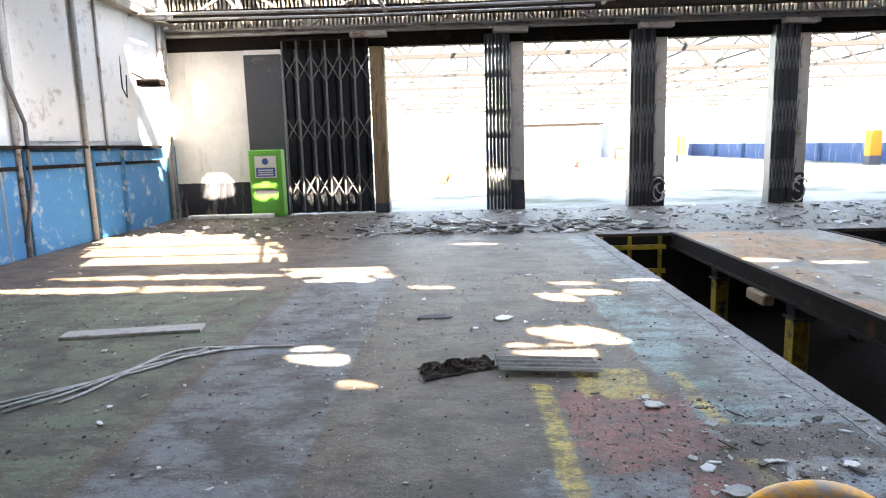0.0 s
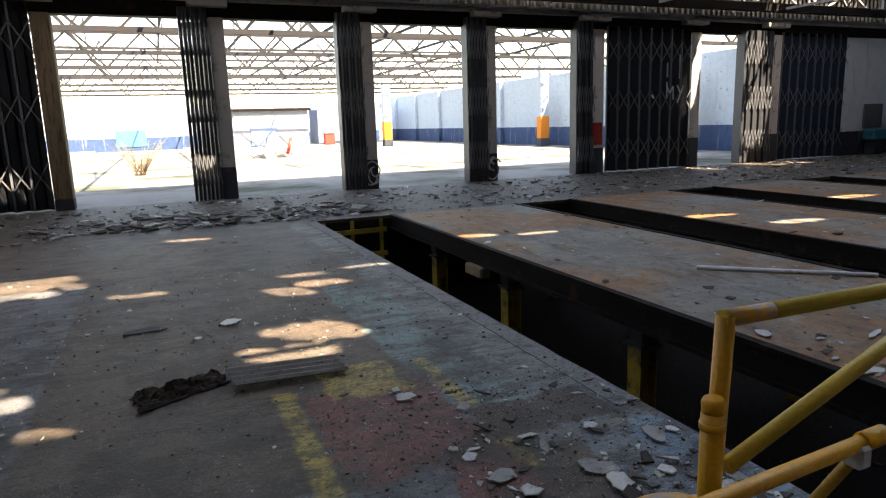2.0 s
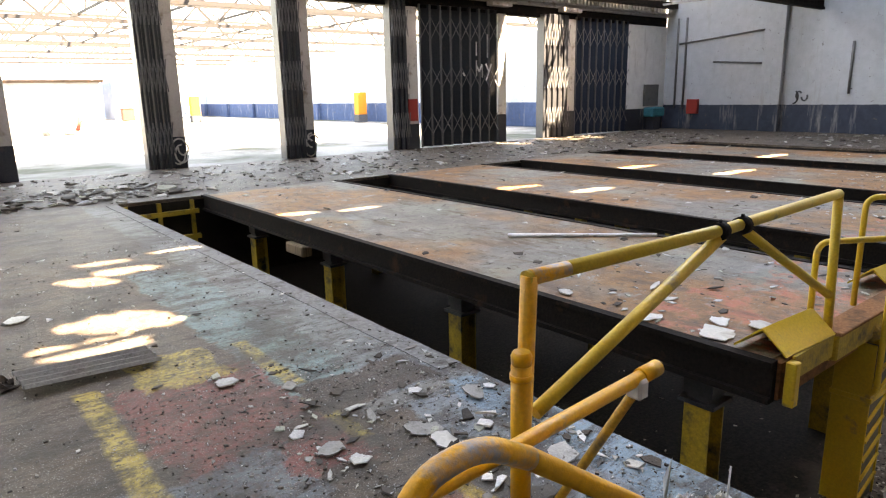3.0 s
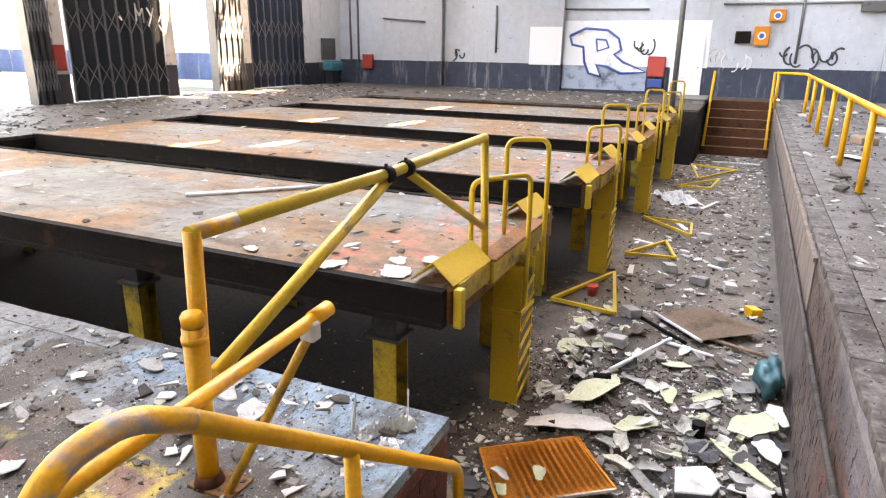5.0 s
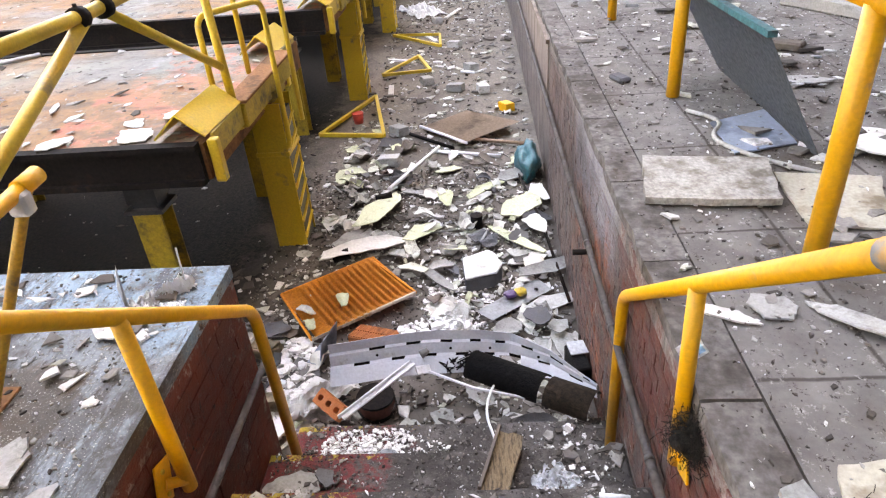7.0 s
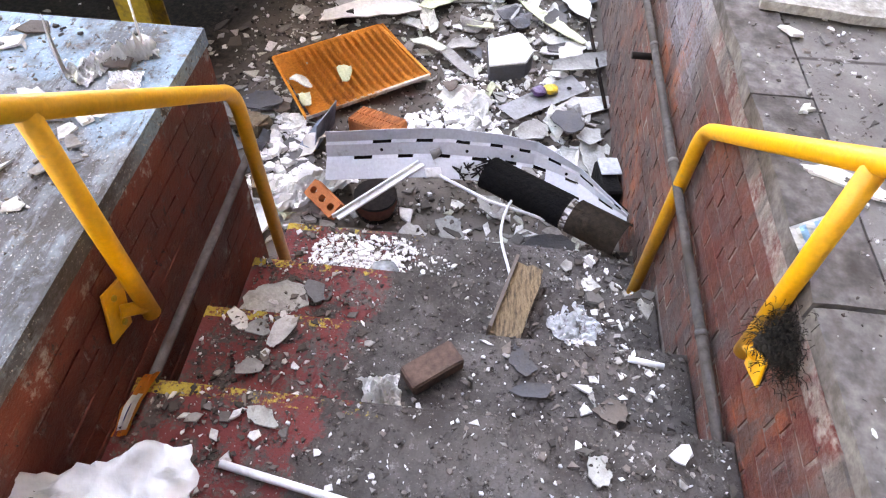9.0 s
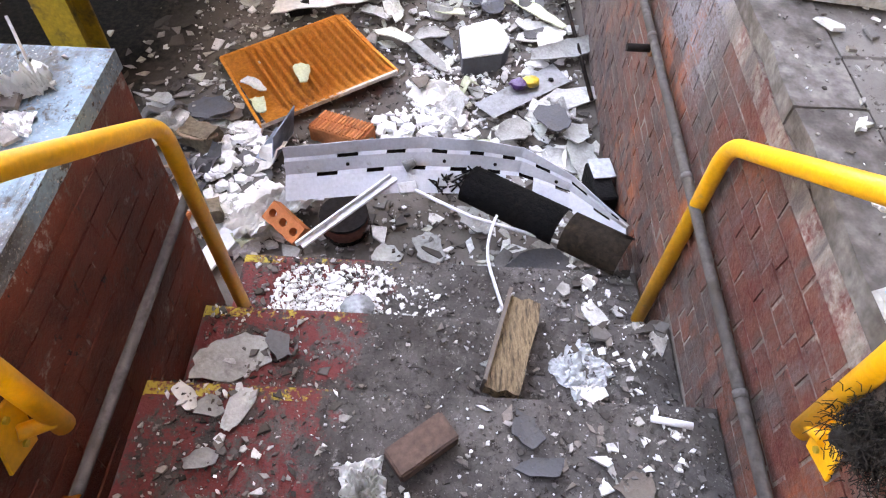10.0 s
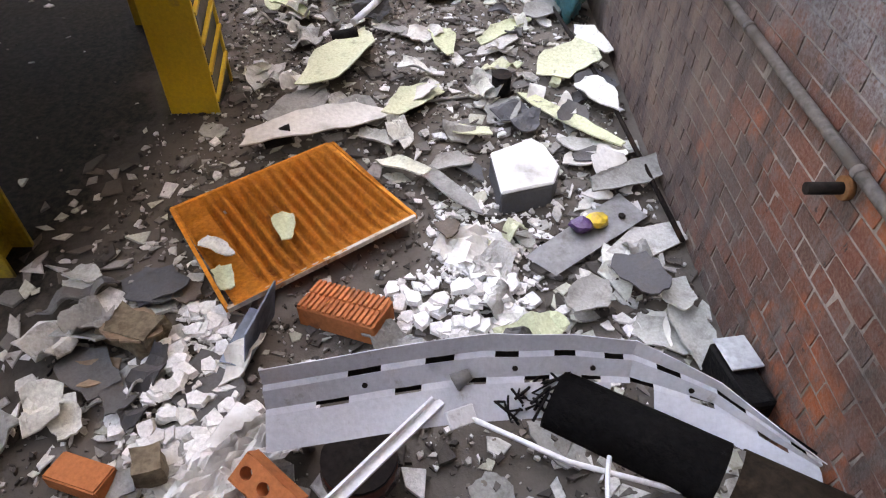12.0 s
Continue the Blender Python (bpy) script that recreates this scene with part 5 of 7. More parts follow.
M["crust"] = worn("limed_rust", (0.62, 0.55, 0.46), (0.35, 0.16, 0.06), 0.4, 9, 0.15)
M["soot"] = worn("burnt_plastic", (0.006, 0.0055, 0.0055), (0.02, 0.017, 0.015), 0.2, 5, 0.4, 0.8, 0, 0.6)
M["charred"] = worn("charred_plastic", (0.030, 0.021, 0.015), (0.085, 0.058, 0.04), 0.3, 8, 0.4, 0.7, 0, 0.4)
M["teal"] = worn("teal_plastic", (0.012, 0.13, 0.15), (0.02, 0.03, 0.035), 0.4, 9, 0.3, 0.45)
M["ply"] = worn("brown_plywood", (0.30, 0.21, 0.15), (0.16, 0.11, 0.08), 0.4, 3, 0.2, 0.8)
M["fluff"] = worn("dusty_web", (0.026, 0.023, 0.021), (0.06, 0.052, 0.048), 0.3, 12, 0.3, 1.0)
M["glass"] = worn("cloudy_glass", (0.45, 0.47, 0.48), (0.3, 0.3, 0.3), 0.3, 9, 0.2, 0.15)


def tread_z(x, y):
    for i in range(5):
        if STEPS[i][0] <= x < STEPS[i + 1][0]:
            return STEPS[i + 1][1]
    return 0.0 if x < STEPS[0][0] else DEEP


def scatter(name, label, category, mat, zones, seed, parent=None):
    """Many loose flat or lumpy pieces in one mesh. A zone: count, x0, x1, y0, y1, height, smallest, largest, thickness share."""
    r = random.Random(seed)
    verts, faces = [], []
    for cnt, x0, x1, y0, y1, z, s0, s1, th in zones:
        for _ in range(cnt):
            x, y = r.uniform(x0, x1), r.uniform(y0, y1)
            s = s0 * (s1 / s0) ** (r.random() ** 1.6)
            k = r.choice((3, 4, 4, 5, 5))
            el, a0 = r.uniform(0.28, 0.95), r.uniform(0, math.tau)
            t = max(0.003, s * th * r.uniform(0.6, 1.5))
            zz = (z(x, y) if callable(z) else z) + r.uniform(0, 0.012)
            sx, sy = r.gauss(0, 0.10), r.gauss(0, 0.10)
            ca, sa = math.cos(a0), math.sin(a0)
            base = len(verts)
            ring = []
            for i in range(k):
                a = math.tau * (i + r.uniform(-0.3, 0.3)) / k
                u, v = math.cos(a) * s * r.uniform(0.6, 1.15), math.sin(a) * s * el * r.uniform(0.6, 1.15)
                ring.append((u * ca - v * sa, u * sa + v * ca))
            lift = max(abs(sx * u + sy * v) for u, v in ring)
            for lev, sh in ((0, 1.0), (1, r.uniform(0.82, 0.97))):
                for u, v in ring:
                    verts.append((x + u * sh, y + v * sh, zz + lift * 0.6 + sx * u + sy * v + lev * t))
            faces.append(tuple(base + i for i in range(k))[::-1])
            faces.append(tuple(base + k + i for i in range(k)))
            faces += [(base + i, base + (i + 1) % k, base + k + (i + 1) % k, base + k + i) for i in range(k)]
    me = bpy.data.meshes.new(name)
    me.from_pydata(verts, [], faces)
    me.materials.append(mat)
    return tagged(new(name, me), label, category, "", "stuff")


scatter("alley_debris", "broken roof sheet and rubble strewn over the sunken alley", "rubble", M["chips"],
        [(1500, 2.98, 8.4, 0.06, 2.4, DEEP, 0.015, 0.085, 0.12), (900, 8.4, 22.5, 0.08, 2.3, DEEP, 0.03, 0.13, 0.15), (130, 2.75, 9, 2.4, 5.0, DEEP, 0.012, 0.06, 0.15),
         (240, 3.0, 4.6, 0.05, 0.7, DEEP, 0.03, 0.10, 0.1), (260, 3.3, 5.0, 1.9, 2.9, DEEP, 0.02, 0.09, 0.1), (260, 4.6, 6.6, 0.06, 2.0, DEEP, 0.03, 0.10, 0.09)], 21)
scatter("alley_crumbs", "small stones and crumbs on the alley floor", "rubble", M["crumbs"],
        [(9000, 2.96, 7.0, 0.03, 2.6, DEEP, 0.004, 0.024, 0.6), (1500, 7.5, 22, 0.03, 2.4, DEEP, 0.012, 0.04, 0.6), (150, 2.7, 8, 2.5, 6, DEEP, 0.006, 0.02, 0.7)], 22)
scatter("stair_crumbs", "grit and chips lying on the stair treads", "rubble", M["crumbs"],
        [(5600, 0.80, 2.93, 0.03, 1.73, tread_z, 0.002, 0.013, 0.6), (700, 0.80, 2.93, 0.05, 1.70, tread_z, 0.006, 0.034, 0.12),
         (520, 1.2, 2.93, 0.03, 0.5, tread_z, 0.004, 0.024, 0.3), (520, 1.2, 2.93, 1.35, 1.73, tread_z, 0.004, 0.026, 0.3), (90, 2.3, 2.93, 0.04, 0.35, tread_z, 0.02, 0.06, 0.15), (60, 1.5, 2.4, 0.15, 0.5, tread_z, 0.015, 0.05, 0.12)], 23)
scatter("floor_debris", "chips of broken sheet scattered on the floor", "rubble", M["chips"],
        [(420, -7.2, 2.55, 2.2, 12.4, 0.0, 0.012, 0.05, 0.15), (150, 1.3, 2.6, 1.85, 4.6, 0.0, 0.02, 0.075, 0.1), (60, 1.9, 2.6, 1.85, 3.2, 0.0, 0.03, 0.09, 0.1),
         (1300, -7.2, 24, 12.7, 17.5, 0.0, 0.03, 0.16, 0.15), (320, -2, 4, 13, 15.2, 0.0, 0.06, 0.24, 0.14), (260, 20.6, 26.3, 3, 12, 0.0, 0.04, 0.14, 0.2),
         (100, -7, 0.6, -2, 2.2, 0.0, 0.01, 0.05, 0.2)], 24)
scatter("floor_crumbs", "grit scattered over the concrete floor", "rubble", M["crumbs"],
        [(4200, -6, 2.6, 1.85, 9, 0.0, 0.004, 0.018, 0.5), (2600, 0.8, 2.6, 1.85, 4.5, 0.0, 0.003, 0.014, 0.5), (1200, -7, 22, 12.7, 17.7, 0.0, 0.01, 0.05, 0.5)], 25)
scatter("ledge_debris", "broken slabs and chips on the raised floor by the railing", "rubble", M["chips"],
        [(700, 0.8, 9, -4.5, -0.05, 0.004, 0.012, 0.07, 0.15), (700, 6, 24, -7, -0.2, 0.004, 0.03, 0.16, 0.2), (120, 1.5, 7, -2.0, -0.8, 0.004, 0.04, 0.15, 0.12)], 26)
scatter("ledge_crumbs", "grit on the raised floor", "rubble", M["crumbs"], [(5200, 0.8, 7, -2.8, -0.02, 0.004, 0.003, 0.017, 0.5), (900, 8, 20, -5, -0.05, 0.004, 0.012, 0.035, 0.5)], 27)
for k in range(4):
    dx = DECK0 + PITCH * k
    scatter("deck_debris", "flakes of broken sheet on the deck plates", "rubble", M["chips"],
            [(150, dx + 0.15, dx + 2.65, YP + 0.15, YE - 0.1, 0.0, 0.02, 0.09, 0.08), (120, dx + 0.15, dx + 2.65, YP + 0.15, 5.5, 0.0, 0.015, 0.07, 0.08)], 30 + k)
scatter("white_chips", "white scraps lying about the alley", "rubble", M["plaster"],
        [(60, 3.5, 8.5, 0.1, 2.3, DEEP + 0.02, 0.01, 0.05, 0.2), (60, 1.0, 2.9, 0.1, 1.65, tread_z, 0.005, 0.02, 0.3), (40, 0.9, 4.5, -2.5, -0.1, 0.004, 0.006, 0.03, 0.3), (60, 8.5, 20, 0.2, 2.2, DEEP + 0.02, 0.03, 0.09, 0.2)], 36)


def heap(cx, cy, rx, ry, z, n, s0, s1, h, seed, label):
    """A low heap of crumbled plaster, highest in its middle."""
    zones = []
    r = random.Random(seed)
    for i in range(n):
        a, d = r.uniform(0, math.tau), math.sqrt(r.random())
        x, y = cx + math.cos(a) * rx * d, cy + math.sin(a) * ry * d
        zz = z if not callable(z) else z(x, y)
        zones.append((1, x, x, y, y, zz + h * (1 - d) * r.random(), s0, s1, 0.3))
    ob = scatter("plaster_heap", label, "rubble", M["plaster"], zones, seed)
    for i in range(40 if s1 > 0.05 else 0):
        a, d = r.uniform(0, math.tau), math.sqrt(r.random())
        piece("plaster_lump", r.choice(LUMPS), ob, pose(cx + math.cos(a) * rx * d, cy + math.sin(a) * ry * d, z + h * (1 - d) + 0.012, r.uniform(-15, 15), r.uniform(-15, 15), r.uniform(0, 360)))
    return ob


def lump_mesh(seed):
    r = random.Random(seed)
    bm = bmesh.new()
    k = r.choice((5, 6, 7))
    ring = [(math.cos(math.tau * i / k) * r.uniform(0.03, 0.06), math.sin(math.tau * i / k) * r.uniform(0.025, 0.05)) for i in range(k)]
    f = bm.faces.new([bm.verts.new((u, v, -0.008)) for u, v in ring])
    ext = bmesh.ops.extrude_face_region(bm, geom=[f])
    for v in ext["geom"]:
        if isinstance(v, bmesh.types.BMVert):
            v.co = Vector((v.co.x * 0.85, v.co.y * 0.85, r.uniform(0.006, 0.016)))
    bmesh.ops.triangulate(bm, faces=bm.faces[:])
    return mesh_of("plaster_lump", bm, M["plaster1"])


M["plaster1"] = palette("plaster_lump_face", [(0.84, 0.83, 0.80), (0.76, 0.74, 0.71), (0.86, 0.85, 0.83)], 0.9, False, 35, 0.02)
LUMPS = [lump_mesh(i) for i in range(7)]


heap(3.62, 2.06, 0.42, 0.20, DEEP, 330, 0.012, 0.055, 0.08, 41, "heap of crumbled white plaster in the alley")
heap(3.34, 1.86, 0.24, 0.22, DEEP, 200, 0.015, 0.06, 0.10, 42, "heap of crumbled white plaster by the steps")
heap(4.04, 1.02, 0.24, 0.30, DEEP, 260, 0.010, 0.055, 0.09, 43, "broken white plaster behind the trunking")
heap(4.42, 0.88, 0.36, 0.28, DEEP, 420, 0.008, 0.045, 0.05, 44, "white plaster crumbs on the alley floor")
for i, (x, y, rx, ry, cnt) in enumerate(((2.74, 1.44, 0.15, 0.16, 800), (2.66, 1.28, 0.12, 0.16, 520), (2.82, 1.22, 0.08, 0.14, 220), (2.70, 1.08, 0.14, 0.20, 160), (2.60, 1.55, 0.08, 0.10, 160))):
    heap(x, y, rx, ry, STEPS[5][1], cnt, 0.004, 0.024, 0.008, 45 + i, "white plaster crumbs on the bottom step")


# ---- larger broken pieces ----
def broken(name, x, y, L, W, ang, z, mat, label, tilt=(4, 3), bow=0.02, th=0.007, seed=0, leaf=0.0, category="sheet", group="broken roof sheets", wave=0.0):
    """A broken piece of sheet: uneven outline, slight bow, real thickness. leaf: how far its ends taper."""
    r = random.Random(seed * 7 + 3)
    k = r.choice((5, 6, 7))
    p = 3.5 - 2.0 * leaf
    bm = bmesh.new()
    ring = []
    for i in range(k):
        t = math.tau * (i + r.uniform(-0.28, 0.28)) / k
        c, s = math.cos(t), math.sin(t)
        q = (abs(c) ** p + abs(s) ** p) ** (-1 / p) * r.uniform(0.86, 1.06)
        ring.append(bm.verts.new((c * q * L / 2, s * q * W / 2, 0)))
    bm.faces.new(ring)
    bmesh.ops.poke(bm, faces=bm.faces[:])
    bmesh.ops.subdivide_edges(bm, edges=bm.edges[:], cuts=3, use_grid_fill=True)
    rough = min(L, W) * 0.05
    for v in bm.verts:
        edge = v.is_boundary
        v.co.z = bow * ((2 * v.co.y / W) ** 2 - 0.4) + bow * 0.5 * math.sin(5 * v.co.x / L + seed) + wave * math.sin(v.co.x * 43 + seed)
        if edge:
            v.co += Vector((r.uniform(-rough, rough), r.uniform(-rough, rough), 0))
    bmesh.ops.solidify(bm, geom=bm.faces[:], thickness=th)
    low = min((pose(0, 0, 0, tilt[0], tilt[1], 0) @ v.co).z for v in bm.verts)
    ob = part(name, bm, mat)
    ob.matrix_world = pose(x, y, z - low, tilt[0], tilt[1], ang)
    return tagged(ob, label, category, group)


G = "pale green lichened piece of broken roof sheet"
for i, (x, y, L, W, ang, tx, ty, leaf, lift) in enumerate(((5.95, 1.68, 0.98, 0.36, -18, -8, 5, 0.35, 0.05), (6.22, 1.05, 0.46, 0.17, 12, 3, 5, 0.4, 0.01), (6.38, 0.62, 0.62, 0.14, -42, 4, 2, 0.8, 0.01),
        (5.50, 1.22, 0.52, 0.20, -32, 6, 6, 0.6, 0.02), (5.20, 0.93, 0.30, 0.17, 66, 10, 4, 0.9, 0.03), (5.30, 0.38, 0.78, 0.15, 40, 6, 4, 0.8, 0.03),
        (5.88, 0.30, 0.46, 0.32, -70, 8, -6, 0.4, 0.05), (5.52, 0.20, 0.42, 0.19, 25, -8, 8, 0.7, 0.06), (4.88, 1.28, 0.36, 0.12, 60, 4, 6, 0.6, 0.02),
        (6.15, 0.12, 0.5, 0.2, 15, -12, 6, 0.5, 0.05), (6.9, 1.5, 0.3, 0.14, 20, 4, 2, 0.6, 0.0), (7.0, 2.1, 0.35, 0.2, 70, 3, 3, 0.5, 0.0), (3.52, 2.42, 0.22, 0.13, 30, 5, 8, 0.7, 0.02),
        (4.28, 2.05, 0.19, 0.08, 70, 4, 3, 0.9, 0.085), (4.42, 1.78, 0.20, 0.11, 10, 3, 3, 0.8, 0.085), (4.12, 1.98, 0.22, 0.10, 25, 6, 3, 0.8, 0.075))):
    broken("broken_sheet", x, y, L, W, ang, DEEP + lift, M["asbestos"], G, (tx, ty), 0.025, 0.008, i, leaf)
for i, (x, y, L, W, ang, tx, ty, leaf, lift, mat) in enumerate(((5.22, 1.72, 0.85, 0.20, -66, 6, 3, 0.3, 0.05, "pillar"), (5.42, 1.85, 0.5, 0.24, -30, 5, 4, 0.3, 0.03, "greysheet"), (4.78, 0.16, 0.62, 0.16, -56, 12, 8, 0.2, 0.04, "greysheet"),
        (4.36, 0.18, 0.55, 0.24, -50, 4, 3, 0.4, 0.02, "greysheet"), (4.72, 1.06, 0.56, 0.11, 38, 8, 5, 0.3, 0.03, "greysheet"), (4.02, 0.50, 0.28, 0.16, -50, 12, 10, 0.6, 0.05, "greysheet"),
        (4.10, 0.30, 0.34, 0.18, 20, -14, 12, 0.3, 0.07, "slate"), (4.02, 0.14, 0.30, 0.15, -30, 6, 12, 0.4, 0.03, "greysheet"), (3.84, 0.13, 0.32, 0.20, 10, 8, -10, 0.4, 0.03, "greysheet"),
        (3.86, 2.26, 0.26, 0.22, 25, 14, 18, 0.1, 0.06, "ply"), (3.70, 2.40, 0.30, 0.20, 50, 5, 8, 0.1, 0.02, "slate"), (3.90, 2.46, 0.30, 0.24, 80, 20, 10, 0.2, 0.02, "greysheet"),
        (4.16, 2.60, 0.20, 0.12, 60, 3, 3, 0.3, 0.0, "greysheet"), (4.12, 2.30, 0.32, 0.20, 75, 4, 3, 0.1, 0.01, "slate"), (4.10, 2.14, 0.16, 0.12, 10, 4, 3, 0.1, 0.01, "slate"),
        (5.25, 2.30, 0.22, 0.14, 40, 3, 4, 0.5, 0.0, "greysheet"), (3.40, 0.72, 0.25, 0.15, 50, 6, 4, 0.5, 0.0, "greysheet"), (3.20, 0.95, 0.22, 0.16, 20, 6, 6, 0.5, 0.0, "greysheet"),
        (3.12, 0.40, 0.42, 0.15, -74, 4, 3, 0.2, 0.0, "slate"), (3.12, 1.15, 0.2, 0.14, -30, 4, 5, 0.5, 0.0, "greysheet"), (4.9, 0.95, 0.32, 0.10, 30, 5, 4, 0.3, 0.01, "slate"),
        (5.0, 0.30, 0.30, 0.10, -60, 5, 4, 0.2, 0.02, "slate"), (5.6, 0.9, 0.7, 0.03, -75, 2, 2, 0.2, 0.0, "greysheet"), (6.6, 0.35, 0.40, 0.16, -60, 20, 5, 0.7, 0.05, "greysheet"))):
    broken("broken_sheet", x, y, L, W, ang, DEEP + lift, M[mat], "grey broken piece of sheet among the rubble", (tx, ty), 0.018, 0.009, 40 + i, leaf)
# middling shards strewn between the larger ones
rm = random.Random(77)
for i in range(190):
    x, y = 3.15 + 5.2 * rm.random() ** 1.15, rm.uniform(0.14, 2.25)
    if (3.9 < x < 5.1 and 1.1 < y < 2.4) or (4.5 < x < 5.05 and 0.45 < y < 0.9) or (x < 3.75 and y < 1.75) or (x > 7.3 and y < 1.5):
        continue
    mat, lab = rm.choice((("greysheet", "grey broken piece of sheet among the rubble"), ("greysheet", "grey broken piece of sheet among the rubble"), ("asbestos", G), ("slate", "dark broken slate among the rubble"), ("pillar", "whitish broken piece of sheet among the rubble")))
    L = rm.uniform(0.14, 0.36)
    broken("broken_sheet", x, y, L, L * rm.uniform(0.3, 0.75), rm.uniform(0, 180), DEEP + rm.uniform(0.0, 0.03), M[mat], lab, (rm.uniform(-14, 14), rm.uniform(-14, 14)), rm.uniform(0.008, 0.035), 0.008, 200 + i, rm.uniform(0.1, 0.8), wave=rm.choice((0.0, 0.0, 0.018, 0.026)))
for i, (x, y, L, W, ang, tx, ty, lift, mat, wave, lab) in enumerate((
        (3.80, 2.56, 0.24, 0.16, 70, 10, 5, 0.03, "greysheet", 0.030, "wavy broken piece of corrugated roof sheet"), (3.90, 2.46, 0.24, 0.18, 60, 14, 8, 0.05, "greysheet", 0.032, "wavy broken piece of corrugated roof sheet"),
        (4.05, 2.56, 0.30, 0.12, 125, 20, 4, 0.03, "slate", 0.020, "wavy broken piece of corrugated roof sheet"), (3.69, 2.39, 0.22, 0.15, 100, 6, 4, 0.02, "ply", 0.0, "flat brown broken tile among the rubble"),
        (4.11, 2.26, 0.26, 0.20, 115, 3, 3, 0.02, "slate", 0.0, "dark broken slate among the rubble"), (4.20, 2.60, 0.18, 0.12, 60, 5, 4, 0.01, "greysheet", 0.0, "grey broken piece of sheet among the rubble"),
        (3.55, 2.50, 0.26, 0.16, 20, 8, 6, 0.02, "asbestos", 0.024, "wavy broken piece of corrugated roof sheet"), (3.42, 2.62, 0.24, 0.15, 140, 6, 5, 0.01, "greysheet", 0.024, "wavy broken piece of corrugated roof sheet"))):
    broken("broken_sheet", x, y, L, W, ang, DEEP + lift, M[mat], lab, (tx, ty), 0.02, 0.008, 400 + i, 0.2, wave=wave)


def stone(x, y, z, sx, sy, sz, rz, mat, label, seed):
    """A broken lump of brown stone or mortar."""
    bm = bmesh.new()
    bm_box(bm, -sx, sx, -sy, sy, -sz, sz)
    bmesh.ops.subdivide_edges(bm, edges=bm.edges[:], cuts=3, use_grid_fill=True)
    for v in bm.verts:
        v.co *= 1 + 0.35 * noise.noise(v.co * 14 + Vector((seed, 0, 0)))
    low = min(v.co.z for v in bm.verts)
    bmesh.ops.transform(bm, matrix=pose(x, y, z - low, 6, 4, rz), verts=bm.verts[:])
    return tagged(part("stone_lump", bm, mat), label, "stone", "broken lumps")


M["earth"] = worn("brown_mortar_lump", (0.17, 0.135, 0.095), (0.08, 0.06, 0.042), 0.4, 12, 0.3)
stone(3.86, 2.26, DEEP + 0.02, 0.10, 0.07, 0.05, 70, M["earth"], "thick brown lump of mortar on the rubble", 1)
stone(3.29, 2.04, DEEP + 0.07, 0.05, 0.045, 0.04, 20, M["earth"], "dark brown lump lying on white plaster", 4)
stone(3.12, 2.46, DEEP, 0.07, 0.05, 0.05, 40, M["earth"], "dark brown lump of mortar on the rubble", 7)
wp = thing("white_plank", "white-painted plank half buried in plaster", "plank")
part("plank", box(-0.30, 0.28, -0.055, 0.055, 0, 0.02, 0.004, pose(3.25, 1.89, DEEP + 0.075, 4, -5, -28)), M["white"], wp)
gbk = thing("metal_bracket", "bent grey metal bracket beside the trunking", "bracket")
part("upright", box(-0.15, 0.13, -0.004, 0.004, 0, 0.20, 0.002, pose(3.85, 1.80, DEEP + 0.03, 10, 4, -12)), M["palegrey"], gbk)
part("foot", box(-0.15, 0.13, 0.0, 0.10, 0, 0.006, 0.002, pose(3.85, 1.80, DEEP + 0.03, 10, 4, -12)), M["palegrey"], gbk)
# on the steps
for i, (x, y, L, W, ang, mat) in enumerate(((2.28, 1.60, 0.30, 0.19, -60, "greysheet"), (2.02, 1.62, 0.13, 0.06, 40, "pillar"), (1.99, 1.54, 0.11, 0.07, 80, "greysheet"), (1.99, 1.45, 0.16, 0.07, -20, "greysheet"),
        (1.83, 1.52, 0.12, 0.06, -60, "greysheet"), (1.81, 0.29, 0.13, 0.10, 80, "slate"), (2.25, 0.34, 0.18, 0.14, 40, "pillar"), (1.97, 0.60, 0.14, 0.09, 30, "slate"), (2.62, 0.98, 0.14, 0.06, 70, "greysheet"),
        (2.7, 0.22, 0.16, 0.10, 30, "greysheet"), (1.85, 0.55, 0.16, 0.07, 90, "slate"), (2.35, 1.45, 0.16, 0.10, 30, "slate"), (1.5, 0.4, 0.10, 0.07, 10, "greysheet"), (1.55, 1.35, 0.12, 0.06, 60, "greysheet"), (2.3, 0.62, 0.22, 0.06, 80, "greysheet"))):
    broken("broken_sheet", x, y, L, W, ang, tread_z(x, y), M[mat], "broken flake of sheet on the stair tread", (6, 5), 0.008, 0.006, 80 + i, 0.5)
